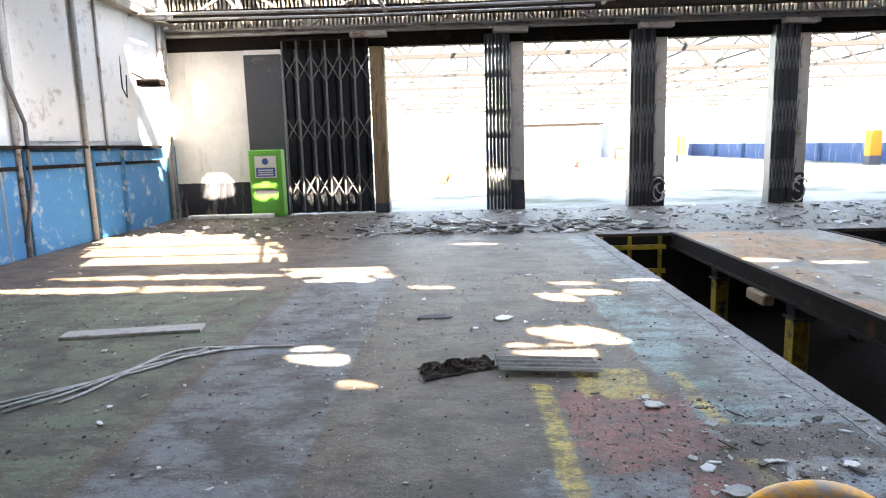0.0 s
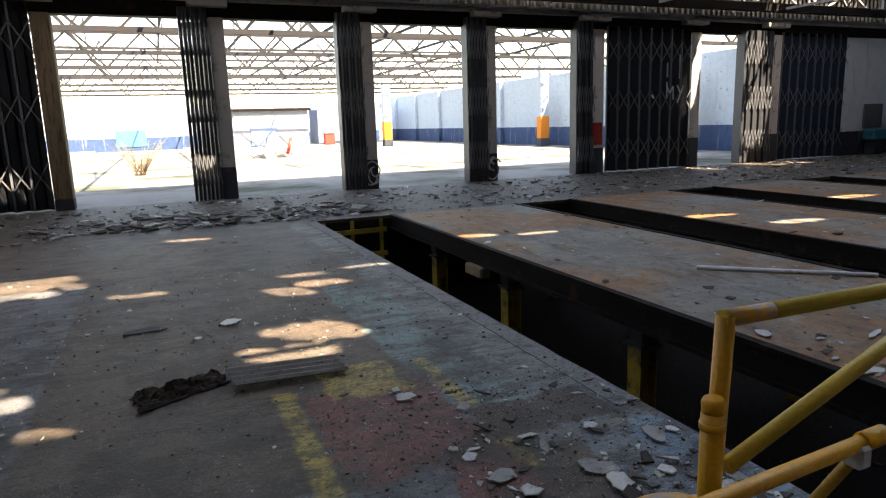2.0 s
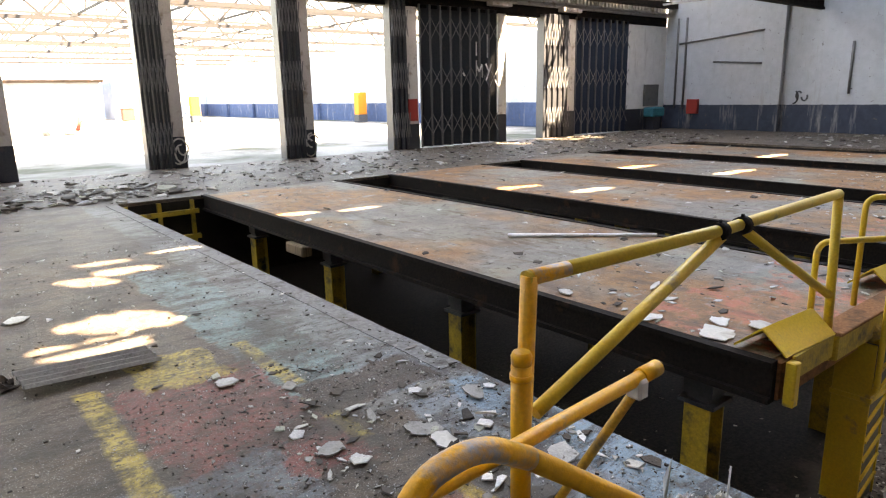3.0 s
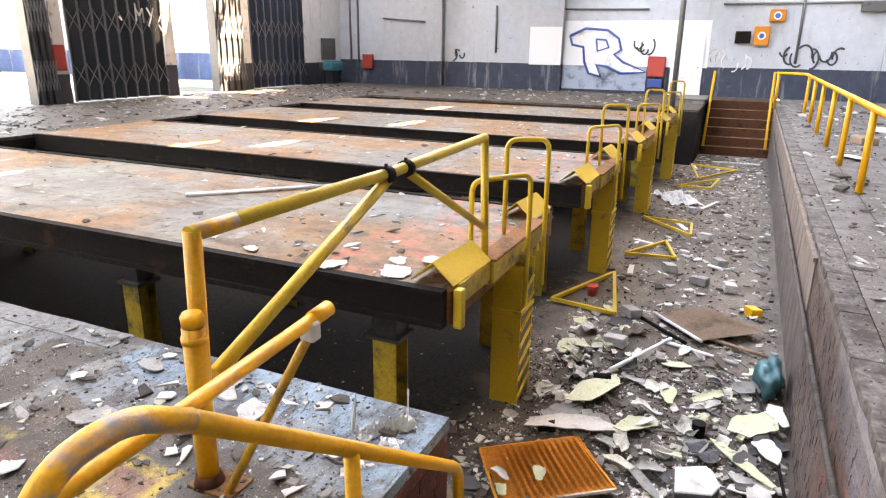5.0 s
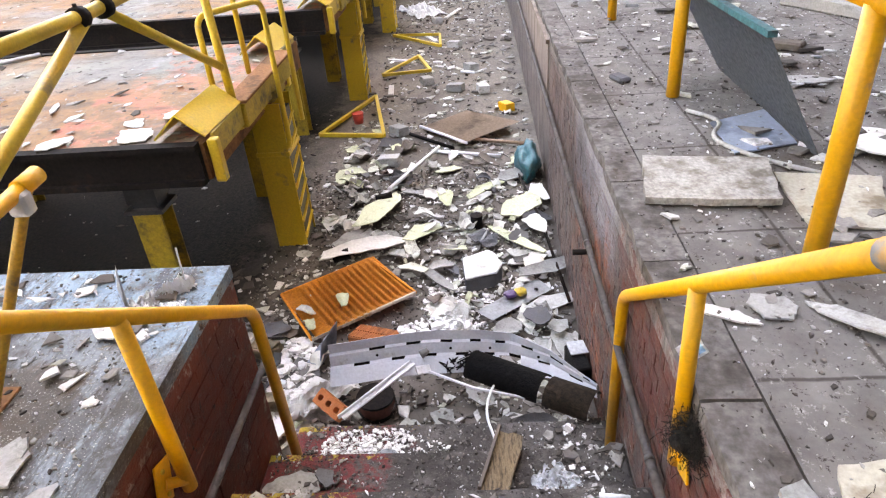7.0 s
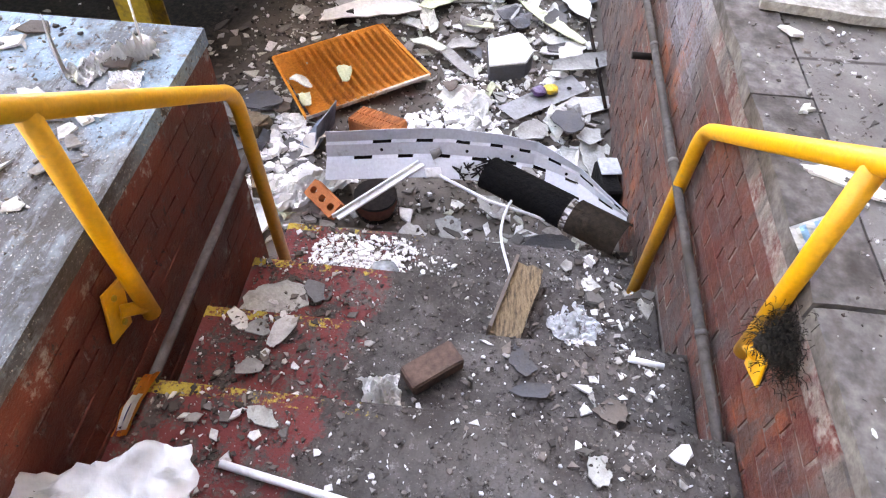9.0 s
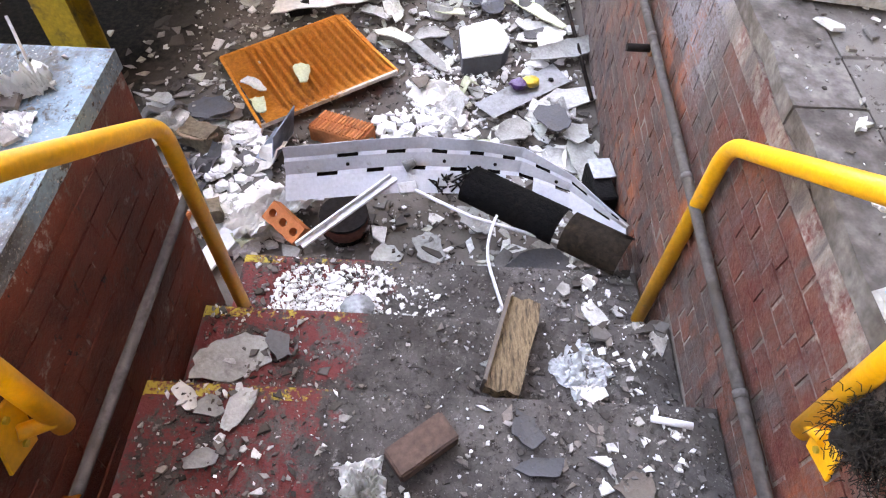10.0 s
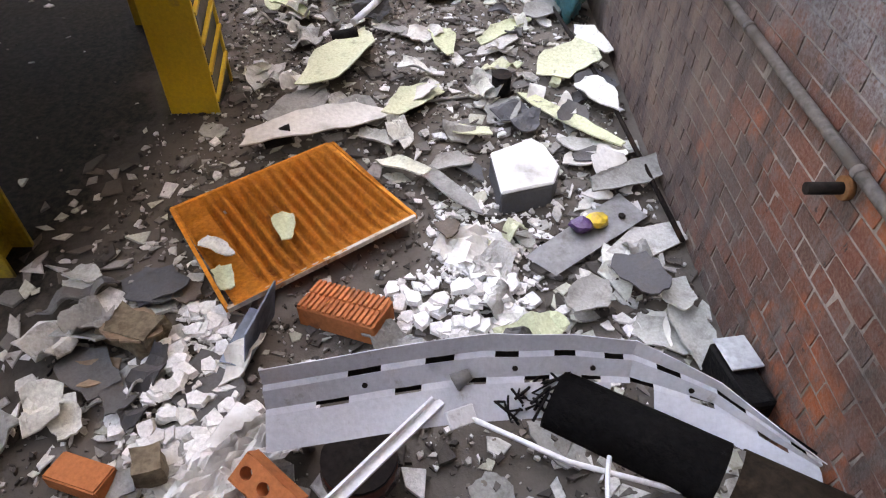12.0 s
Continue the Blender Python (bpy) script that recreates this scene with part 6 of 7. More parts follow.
# on the near floor, the ledge and the deck
for i, (x, y, L, W, ang, mat) in enumerate(((-0.13, 6.78, 0.40, 0.12, 10, "slate"), (0.57, 6.71, 0.26, 0.15, 60, "asbestos"), (1.39, 4.45, 0.18, 0.11, 40, "greysheet"), (1.49, 3.36, 0.18, 0.12, 20, "greysheet"), (1.95, 3.22, 0.22, 0.14, -40, "greysheet"),
        (2.43, 3.38, 0.20, 0.12, 70, "greysheet"), (1.95, 3.05, 0.22, 0.14, 80, "pillar"), (2.3, 2.6, 0.24, 0.15, 30, "greysheet"), (2.1, 2.75, 0.26, 0.16, -20, "pillar"), (1.55, 2.1, 0.24, 0.14, 15, "greysheet"), (2.2, 2.1, 0.2, 0.12, 70, "pillar"),
        (1.35, 1.95, 0.3, 0.10, -20, "greysheet"), (4.31, 2.95, 0.34, 0.24, 20, "pillar"), (4.66, 2.78, 0.36, 0.22, 70, "pillar"), (4.55, 3.05, 0.25, 0.15, 20, "white"), (4.23, 3.46, 0.30, 0.16, -10, "pillar"), (4.29, 4.3, 0.22, 0.12, 50, "pillar"),
        (5.0, 3.9, 0.35, 0.05, 20, "pillar"), (2.17, -0.2, 0.26, 0.07, 60, "pillar"), (2.21, -0.38, 0.20, 0.16, 20, "greysheet"), (2.1, -0.62, 0.36, 0.10, 40, "greysheet"),
        (3.55, -1.45, 0.6, 0.45, 30, "pillar"), (4.65, -1.5, 0.34, 0.22, 60, "greysheet"), (8.45, -0.9, 0.5, 0.25, 10, "greysheet"), (12.4, -0.9, 0.9, 0.3, 20, "white"),
        (13.5, -2.3, 1.1, 0.5, 30, "pillar"), (11.0, -1.6, 0.7, 0.5, 60, "greysheet"), (9.4, -2.2, 0.9, 0.6, 15, "greysheet"))):
    broken("broken_sheet", x, y, L, W, ang, 0.001, M[mat], "broken flake of sheet lying flat on the floor", (3, 3), 0.006, 0.008, 120 + i, 0.4)

M["flaking"] = worn("flaking_board", (0.36, 0.335, 0.30), (0.17, 0.145, 0.12), 0.5, 7, 0.3, 0.9, 0, 0.5, 50)
M["cream"] = worn("cream_board", (0.46, 0.42, 0.34), (0.22, 0.17, 0.12), 0.4, 4, 0.15, 0.85, 0, 0.4, 50)


def ledge_board(corners, z, th, mat, label):
    """A flat board with broken, uneven edges on the raised floor."""
    bm = bmesh.new()
    f = bm.faces.new([bm.verts.new((x, y, z)) for x, y in corners])
    bmesh.ops.subdivide_edges(bm, edges=bm.edges[:], cuts=7, use_grid_fill=True)
    for v in bm.verts:
        v.co += Vector((0.014 * noise.noise(v.co * 9), 0.014 * noise.noise(v.co * 9 + Vector((5, 0, 0))), 0.004 * noise.noise(v.co * 5)))
    bmesh.ops.solidify(bm, geom=bm.faces[:], thickness=-th)
    low = min(v.co.z for v in bm.verts)
    bmesh.ops.translate(bm, verts=bm.verts[:], vec=(0, 0, z - low))
    return tagged(part("ledge_slab", bm, mat), label, "board", "boards on the raised floor")


ledge_board(((3.48, -0.20), (3.38, -0.79), (2.93, -0.70), (3.01, -0.11)), 0.014, 0.035, M["flaking"], "pale chipped board lying on the raised floor")
ledge_board(((3.28, -0.79), (3.18, -1.25), (2.70, -1.05), (2.75, -0.74)), 0.004, 0.012, M["cream"], "cream stained sheet lying on the raised floor")
ledge_board(((1.50, -0.28), (1.51, -0.62), (1.10, -0.62), (1.12, -0.20)), 0.004, 0.010, M["cream"], "cream stained sheet beside the stair wall")
ledge_board(((1.44, -0.16), (1.40, -0.10), (1.14, -0.075), (1.14, -0.14), (1.32, -0.20)), 0.014, 0.022, M["greysheet"], "broken pale wedge of sheet on the kerb")
ledge_board(((3.99, -0.70), (4.14, -1.06), (3.63, -1.05), (3.53, -0.69)), 0.004, 0.010, M["palegrey"], "bluish grey sheet lying under the railing")

tb = thing("leaning_board", "grey board with a teal edge leaning on the railing", "board")
bm = bmesh.new()
q = [(3.38, -0.70, 0.66), (5.05, -0.70, 0.64), (5.05, -1.08, 0.0), (3.42, -1.08, 0.0)]
f = bm.faces.new([bm.verts.new(p) for p in q])
bmesh.ops.solidify(bm, geom=bm.faces[:], thickness=0.035)
part("panel", bm, worn("slate_board", (0.13, 0.15, 0.17), (0.2, 0.2, 0.2), 0.2, 3), tb)
bm = bmesh.new()
bm_beam(bm, (3.36, -0.70, 0.67), (5.07, -0.70, 0.65), 0.045, 0.03)
part("edging", bm, M["teal"], tb, "teal painted edge")

# ---- single things in the alley ----
def rad_panel():
    """A rusted ribbed radiator panel lying on the rubble."""
    rp = thing("ribbed_panel", "rust-orange ribbed steel panel lying on the rubble", "panel")
    c = [Vector(p) for p in ((4.58, 2.33, DEEP + 0.035), (5.06, 1.66, DEEP + 0.05), (4.45, 1.21, DEEP + 0.10), (3.96, 1.94, DEEP + 0.06))]
    u, v = (c[1] - c[0] + c[2] - c[3]) / 2, (c[3] - c[0] + c[2] - c[1]) / 2
    w = u.cross(v).normalized()
    w = w if w.z > 0 else -w
    bm = bmesh.new()
    ni, nj = 192, 6
    grid = []
    for i in range(ni + 1):
        s = i / ni
        row = []
        for j in range(nj + 1):
            t = j / nj
            rib = 0.019 * math.tanh(1.6 * math.sin(s * math.tau * 16)) if 0.16 < s < 0.97 and 0.04 < t < 0.96 else 0.0
            rim = 0.02 if s < 0.02 or s > 0.98 or t < 0.01 or t > 0.99 else 0.0
            row.append(bm.verts.new(c[0] + u * s + v * t + w * (rib + rim)))
        grid.append(row)
    for a, b in zip(grid, grid[1:]):
        for j in range(nj):
            bm.faces.new((a[j], a[j + 1], b[j + 1], b[j]))
    bmesh.ops.solidify(bm, geom=bm.faces[:], thickness=0.008)
    part("panel", bm, M["rustpan"], rp)
    for a, b, mat in ((c[1], c[2], "rustpan"), (c[0], c[3], "rustpan"), (c[2], c[3], "crust"), (c[0], c[1], "rustpan")):
        bm = bmesh.new()
        bm_beam(bm, a + w * 0.012, b + w * 0.012, 0.016, 0.024)
        part("rim", bm, M[mat], rp)
    return rp


rad_panel()


def clay_brick(m, holes, label, L=0.215, W=0.102, H=0.065, mat="clay"):
    """A brick with three round holes through it."""
    bm = bmesh.new()
    n = 14
    if holes:
        # top and bottom faces as rings round the holes, one cell for each hole
        cell = L / 3
        for zt in (H / 2, -H / 2):
            for k in range(3):
                cx = -L / 2 + cell * (k + 0.5)
                ring, rim = [], []
                for i in range(n):
                    a = math.tau * i / n
                    ring.append(bm.verts.new((cx + math.cos(a) * 0.021, math.sin(a) * 0.021, zt)))
                    sx, sy = math.cos(a), math.sin(a)
                    q = min(cell / 2 / max(abs(sx), 1e-6), W / 2 / max(abs(sy), 1e-6))
                    rim.append(bm.verts.new((cx + sx * q, sy * q, zt)))
                for i in range(n):
                    j = (i + 1) % n
                    bm.faces.new((ring[i], ring[j], rim[j], rim[i]))
        for k in range(3):
            cx = -L / 2 + cell * (k + 0.5)
            bm_tube(bm, [(cx, 0, -H / 2), (cx, 0, H / 2)], 0.021, n, cap=False)
        for x0, y0, x1, y1 in ((-L / 2, -W / 2, L / 2, -W / 2), (L / 2, -W / 2, L / 2, W / 2), (L / 2, W / 2, -L / 2, W / 2), (-L / 2, W / 2, -L / 2, -W / 2)):
            bm.faces.new([bm.verts.new(p) for p in ((x0, y0, -H / 2), (x1, y1, -H / 2), (x1, y1, H / 2), (x0, y0, H / 2))])
    else:
        bm_box(bm, -L / 2, L / 2, -W / 2, W / 2, -H / 2, H / 2)
        bmesh.ops.bevel(bm, geom=bm.edges[:], offset=0.006, segments=2, affect="EDGES")
    ob = part("loose_brick", bm, M[mat])
    ob.matrix_world = m
    return tagged(ob, label, "brick", "loose bricks")


clay_brick(pose(3.18, 1.635, -1.375, -35, -10, 51), True, "orange clay brick with three round holes propped on rubble")
clay_brick(pose(3.29, 2.27, DEEP + 0.05, 5, 6, 70), False, "orange brick lying in the plaster heap")
clay_brick(pose(1.89, 0.90, -0.745, 2, -3, -52), False, "dirty brown brick on the stair tread", 0.20, 0.095, 0.062, "brickbrown")
for x, y, a in ((10.13, 1.47, 20), (9.71, 1.02, 70), (9.6, 0.62, 10), (8.10, 1.70, 40), (7.16, 1.72, 80), (10.72, 0.8, 30), (12.2, 1.1, 60), (14.2, 1.5, 20)):
    clay_brick(pose(x, y, DEEP + 0.06, 3, 4, a), False, "grey mortar-caked brick on the alley floor", 0.24, 0.16, 0.11, "greysheet")
clay_brick(pose(8.77, 0.32, DEEP + 0.06, 3, 4, 30), False, "yellow painted block beside the alley wall", 0.2, 0.14, 0.11, "yrail")

rk = thing("ridged_brick", "orange ridged clay block beside the rusty panel", "brick")
m = pose(3.95, 1.48, DEEP + 0.065, 6, 6, 65.5)
bm = bmesh.new()
bm_box(bm, -0.17, 0.17, -0.085, 0.085, -0.05, 0.045)
bmesh.ops.bevel(bm, geom=bm.edges[:], offset=0.006, segments=1, affect="EDGES")
bmesh.ops.transform(bm, matrix=m, verts=bm.verts[:])
part("body", bm, M["clay"], rk)
for i in range(15):
    for y0, y1 in ((-0.082, -0.006), (0.006, 0.082)):
        bm = box(-0.16 + i * 0.0221, -0.16 + i * 0.0221 + 0.013, y0, y1, 0.045, 0.056)
        bmesh.ops.transform(bm, matrix=m, verts=bm.verts[:])
        part("ridge", bm, M["clay"], rk)

cbk = thing("concrete_block", "broken concrete block with a white painted top", "block")
out = [(4.88, 0.86), (5.01, 0.63), (4.95, 0.57), (4.76, 0.51), (4.63, 0.56), (4.55, 0.83)]
for nm, z0, z1, mat in (("body", DEEP, DEEP + 0.13, "slate"), ("painted_top", DEEP + 0.13, DEEP + 0.15, "white")):
    bm = bmesh.new()
    f = bm.faces.new([bm.verts.new((4.77 + (x - 4.77) * 0.93, 0.70 + (y - 0.70) * 0.93, z0)) for x, y in out])
    ext = bmesh.ops.extrude_face_region(bm, geom=[f])
    bmesh.ops.translate(bm, verts=[v for v in ext["geom"] if isinstance(v, bmesh.types.BMVert)], vec=(0, 0, z1 - z0))
    bmesh.ops.bevel(bm, geom=bm.edges[:], offset=0.008, segments=1, affect="EDGES")
    part(nm, bm, M[mat], cbk)


def trunking():
    """A white slotted trunking standing on edge among the rubble: three folded strips, kinked near the wall, slots along both folds."""
    t = thing("white_trunking", "bent white slotted metal trunking lying in the rubble", "trunking")
    top = [(3.43, 1.645, -1.075), (3.50, 1.30, -1.075), (3.56, 0.96, -1.085), (3.565, 0.72, -1.10), (3.555, 0.51, -1.125), (3.43, 0.27, -1.175), (3.20, 0.02, -1.245)]
    low = [(3.32, 1.638, -1.296), (3.365, 1.30, -1.28), (3.40, 1.05, -1.28), (3.43, 0.75, -1.30), (3.43, 0.53, -1.31), (3.36, 0.28, -1.31), (3.17, 0.03, -1.30)]
    n = 42

    def run(pts, u):
        q = u * (len(pts) - 1)
        i = min(int(q), len(pts) - 2)
        return Vector(pts[i]).lerp(Vector(pts[i + 1]), q - i)

    # across the sheet: share of the height, how far the fold stands out towards the steps
    prof = [(0.0, -0.040), (0.305, -0.012), (0.345, -0.024), (0.64, -0.012), (0.68, -0.026), (1.0, -0.070)]
    rows, back = [], []
    for i in range(n + 1):
        u = i / n
        a, b = run(top, u), run(low, u)
        wob = 0.005 * noise.noise(Vector((u * 6, 2.0, 0)))
        rows.append([a.lerp(b, h) + Vector((d + wob * (1 - h), 0, wob)) for h, d in prof])
        back.append([a.lerp(b, h) + Vector((0.008 + 0.012 * h, 0, -0.004)) for h in (0.24, 0.80)])
    bm = bmesh.new()
    vs = [[bm.verts.new(p) for p in r] for r in rows]
    for i in range(n):
        for k in range(5):
            slot = k in (1, 3) and (i + k) % 5 in (1, 2) and 1 < i < n - 1
            torn = k == 4 and 26 <= i <= 29
            if not (slot or torn):
                bm.faces.new((vs[i][k], vs[i + 1][k], vs[i + 1][k + 1], vs[i][k + 1]))
    bmesh.ops.delete(bm, geom=[v for v in bm.verts if not v.link_faces], context="VERTS")
    bmesh.ops.solidify(bm, geom=bm.faces[:], thickness=0.003)
    part("slotted_sheet", bm, M["trunk"], t, "white enamelled sheet with two rows of slots")
    # black sheet added close behind the slots, standing in for the shade inside
    bm = bmesh.new()
    vs = [[bm.verts.new(p) for p in r] for r in back]
    for i in range(n):
        bm.faces.new((vs[i][0], vs[i + 1][0], vs[i + 1][1], vs[i][1]))
    bmesh.ops.solidify(bm, geom=bm.faces[:], thickness=0.002)
    part("back_sheet", bm, M["soot"], t, "black sheet added behind the slots to make them dark")
    for i in (6, 17, 24, 33):
        p = rows[i][1].lerp(rows[i][3], 0.6) + Vector((-0.006, 0, 0.0))
        part("rivet", tube([p, p + Vector((-0.006, 0, 0.003))], 0.009, 8), M["steel"], t)
    return t


trunking()

gt = thing("burnt_gutter", "sooty black plastic gutter half melted, brown at its end", "gutter")
a, b = Vector((3.42, 0.76, -1.30)), Vector((2.97, 0.07, -1.245))
d = (b - a).normalized()
sd = d.cross(Vector((0, 0, 1))).normalized()
for nm, t0, t1, mat in (("burnt_half", 0.0, 0.62, "soot"), ("brown_half", 0.66, 1.0, "charred")):
    bm = bmesh.new()
    rows = []
    for t in (t0, (t0 + t1) / 2, t1):
        p = a.lerp(b, t)
        rows.append([bm.verts.new(p + sd * math.cos(k) * 0.10 + Vector((0, 0, 1)) * (math.sin(k) * 0.10)) for k in [math.pi * (i / 16) - 0.25 for i in range(17)]])
    for r0, r1 in zip(rows, rows[1:]):
        for k in range(16):
            bm.faces.new((r0[k], r0[k + 1], r1[k + 1], r1[k])).smooth = True
    bmesh.ops.solidify(bm, geom=bm.faces[:], thickness=0.010)
    part(nm, bm, M[mat], gt)
tg = random.Random(9)
bm = bmesh.new()
for i in range(26):
    p = Vector((3.42, 0.85, -1.27)) + Vector((tg.uniform(-0.06, 0.06), tg.uniform(-0.10, 0.10), 0))
    bm_tube(bm, [p, p + Vector((tg.uniform(-0.05, 0.05), tg.uniform(-0.06, 0.06), tg.uniform(0.0, 0.06))), p + Vector((tg.uniform(-0.08, 0.08), tg.uniform(-0.09, 0.09), tg.uniform(-0.02, 0.05)))], 0.005, 5)
tagged(part("melted_plastic", bm, M["soot"], gt), "", "", "", "stuff")

rd = thing("metal_rod", "thin white rod lying across the rubble", "rod")
part("rod", tube([(3.36, 1.08, -1.26), (3.2, 0.75, -1.285), (3.02, 0.16, -1.29)], 0.0085, 8), M["enamel"], rd)
wr = thing("bent_wire", "bent pale wire hanging over the bottom step", "wire")
part("wire", tube(bend([(3.30, 0.60, -1.30), (3.12, 0.66, -1.27), (2.95, 0.68, -1.26), (2.78, 0.63, -1.28), (2.68, 0.60, -1.29)], 0.08), 0.0075, 8), M["enamel"], wr)
stp = thing("metal_strip", "white bent metal strip with a broken bracket", "strip")
bm = bmesh.new()
bm_beam(bm, (3.00, 1.52, -1.31), (3.38, 1.12, -1.235), 0.030, 0.010)
bm_beam(bm, (3.00, 1.545, -1.30), (3.38, 1.145, -1.225), 0.008, 0.03)
part("strip", bm, M["enamel"], stp)
part("bracket", box(-0.028, 0.028, -0.05, 0.05, -0.006, 0.006, 0.003, pose(3.33, 1.06, -1.245, 20, -30, 20)), M["enamel"], stp)
part("knob", tube([(3.42, 1.08, -1.20), (3.44, 1.03, -1.18)], [0.03, 0.018], 8), M["pipe"], stp)

ptn = thing("clay_pot", "dark brown glazed pot half buried under the trunking", "pot")
bm = bmesh.new()
bm_tube(bm, [(3.30, 1.38, DEEP), (3.30, 1.38, DEEP + 0.06), (3.30, 1.38, DEEP + 0.13), (3.30, 1.38, DEEP + 0.135)], [0.11, 0.13, 0.12, 0.09], 20)
part("rim", tube([(3.30, 1.38, DEEP + 0.12), (3.30, 1.38, DEEP + 0.137)], 0.122, 20), M["steel"], ptn)
part("bowl", bm, worn("glazed_brown", (0.07, 0.025, 0.018), (0.04, 0.03, 0.02), 0.3, 6, 0.2, 0.25), ptn)

tp = thing("tin_plate", "flat pale metal plate with a round hole", "plate")
bm = bmesh.new()
f = bm.faces.new([bm.verts.new(p) for p in ((4.26, 0.74, DEEP + 0.05), (4.66, 0.25, DEEP + 0.065), (4.50, 0.15, DEEP + 0.06), (4.15, 0.62, DEEP + 0.045))])
bmesh.ops.solidify(bm, geom=bm.faces[:], thickness=0.006)
part("plate", bm, worn("dull_zinc", (0.42, 0.43, 0.44), (0.2, 0.19, 0.18), 0.3, 6, 0.15, 0.5, 0.4), tp)
# no hole is cut: a black disc on the plate stands for its shade
part("hole", tube([(4.50, 0.27, DEEP + 0.066), (4.50, 0.27, DEEP + 0.0685)], 0.016, 12), M["soot"], tp)
pkt = thing("snack_packet", "crumpled purple and yellow packet on the metal plate", "packet")
for nm, dx, mat in (("purple_half", 0.0, worn("purple_foil", (0.06, 0.02, 0.10), (0.03, 0.02, 0.04), 0.3, 20, 0.3, 0.3)), ("yellow_half", 0.07, M["yellow"])):
    bm = bmesh.new()
    bmesh.ops.create_icosphere(bm, subdivisions=2, radius=0.055)
    for v in bm.verts:
        v.co = Vector((v.co.x * 0.8, v.co.y, v.co.z * 0.55)) * (1 + 0.35 * noise.noise(v.co * 30 + Vector((dx * 50, 0, 0)))) + Vector((4.42 + dx * 0.4, 0.47 - dx, DEEP + 0.085))
    part(nm, bm, mat, pkt)

bx = thing("black_case", "dark box with a shiny glass lid against the brick wall", "box")
part("body", box(-0.14, 0.14, -0.055, 0.055, 0, 0.17, 0.01, pose(3.56, 0.075, DEEP + 0.01, 0, 4, 8)), M["soot"], bx)
part("lid", box(-0.145, -0.0, -0.06, 0.06, 0.172, 0.182, 0.003, pose(3.70, 0.08, DEEP + 0.01, 0, 4, 8)), M["glass"], bx)
sk = thing("dark_stick", "thin dark stick lying along the alley wall", "stick")
part("stick", tube([(6.75, 0.30, DEEP + 0.06), (5.6, 0.14, DEEP + 0.075), (4.35, 0.03, DEEP + 0.05)], 0.013, 7), M["steel"], sk)
for x, y, r, h, lab in ((5.60, 0.73, 0.055, 0.15, "small black can standing in the rubble"), (5.12, 2.0, 0.05, 0.14, "black pipe fitting on the floor"), (6.2, 1.75, 0.05, 0.16, "short black pipe end by the green sheet")):
    cn = thing("black_can", lab, "can", "black cans")
    up = Vector((0, 0, h)) if "stand" in lab else Vector((0.03, -h, 0.02))
    p = Vector((x, y, DEEP + (0.0 if "stand" in lab else r)))
    part("shell", tube([p, p + up], r, 16), M["soot"], cn)
    part("rim", tube([p + up * 0.97, p + up * 1.02], r * 1.06, 16), M["steel"], cn)
bt = thing("teal_bag", "dark teal plastic bag slumped against the alley wall", "bag")
bm = bmesh.new()
bmesh.ops.create_icosphere(bm, subdivisions=4, radius=0.2)
for v in bm.verts:
    v.co = Vector((v.co.x * 1.3, v.co.y * 0.55, v.co.z * 0.95)) * (1 + 0.45 * noise.noise(v.co * 7) + 0.28 * abs(noise.noise(v.co * 19))) + Vector((6.75, 0.17, DEEP + 0.16))
    v.co.y, v.co.z = max(v.co.y, 0.02), max(v.co.z, DEEP)
for f in bm.faces:
    f.smooth = True
part("bag", bm, M["teal"], bt)
part("knot", tube([(6.62, 0.16, DEEP + 0.16), (6.55, 0.2, DEEP + 0.02)], 0.05, 8), M["soot"], bt)

pb = thing("plywood_board", "warped brown plywood board on two pipes", "board")
bm = bmesh.new()
f = bm.faces.new([bm.verts.new(p) for p in ((8.20, 1.42, DEEP + 0.05), (7.50, 0.84, DEEP + 0.10), (8.02, 0.18, DEEP + 0.12), (8.62, 0.85, DEEP + 0.09))])
bmesh.ops.solidify(bm, geom=bm.faces[:], thickness=0.03)
part("board", bm, M["ply"], pb)
part("edge_strip", tube([(8.20, 1.44, DEEP + 0.06), (7.47, 0.84, DEEP + 0.10)], 0.02, 6), M["enamel"], pb)
for p, q, mat in (((7.45, 1.25, 0.03), (7.20, 0.45, 0.03), "enamel"), ((7.75, 0.95, 0.06), (7.45, 0.06, 0.05), "ply"), ((8.1, 1.6, 0.02), (7.5, 1.0, 0.03), "soot"), ((7.3, 1.15, 0.14), (6.3, 1.62, 0.12), "enamel"), ((10.6, 0.95, 0.03), (10.1, 0.75, 0.15), "enamel")):
    tt = thing("loose_tube", "loose thin tube on the alley floor", "tube", "loose tubes")
    part("tube", tube([Vector((p[0], p[1], DEEP + p[2])), Vector((q[0], q[1], DEEP + q[2]))], 0.022, 8), M[mat], tt)
for pts in (((8.12, 2.72), (9.55, 2.18), (7.98, 1.88)), ((13.2, 2.3), (13.05, 1.4), (12.2, 1.35)), ((20.2, 2.0), (19.7, 0.78), (17.95, 1.65)), ((16.75, 2.0), (18.1, 1.16), (16.75, 1.3)), ((10.6, 2.2), (11.6, 1.7), (10.7, 1.45))):
    tf = thing("triangle_frame", "yellow welded triangle frame fallen on the alley floor", "frame", "yellow triangle frames")
    P = [Vector((x, y, DEEP + 0.05)) for x, y in pts]
    for i in range(3):
        bm = bmesh.new()
        bm_beam(bm, P[i], P[(i + 1) % 3], 0.045, 0.045)
        part("bar", bm, M["yellow"], tf)
rc = thing("red_cup", "small red plastic cup on the alley floor", "cup")
part("cup", tube([(8.61, 2.3, DEEP), (8.61, 2.3, DEEP + 0.13)], [0.06, 0.075], 14), M["red"], rc)
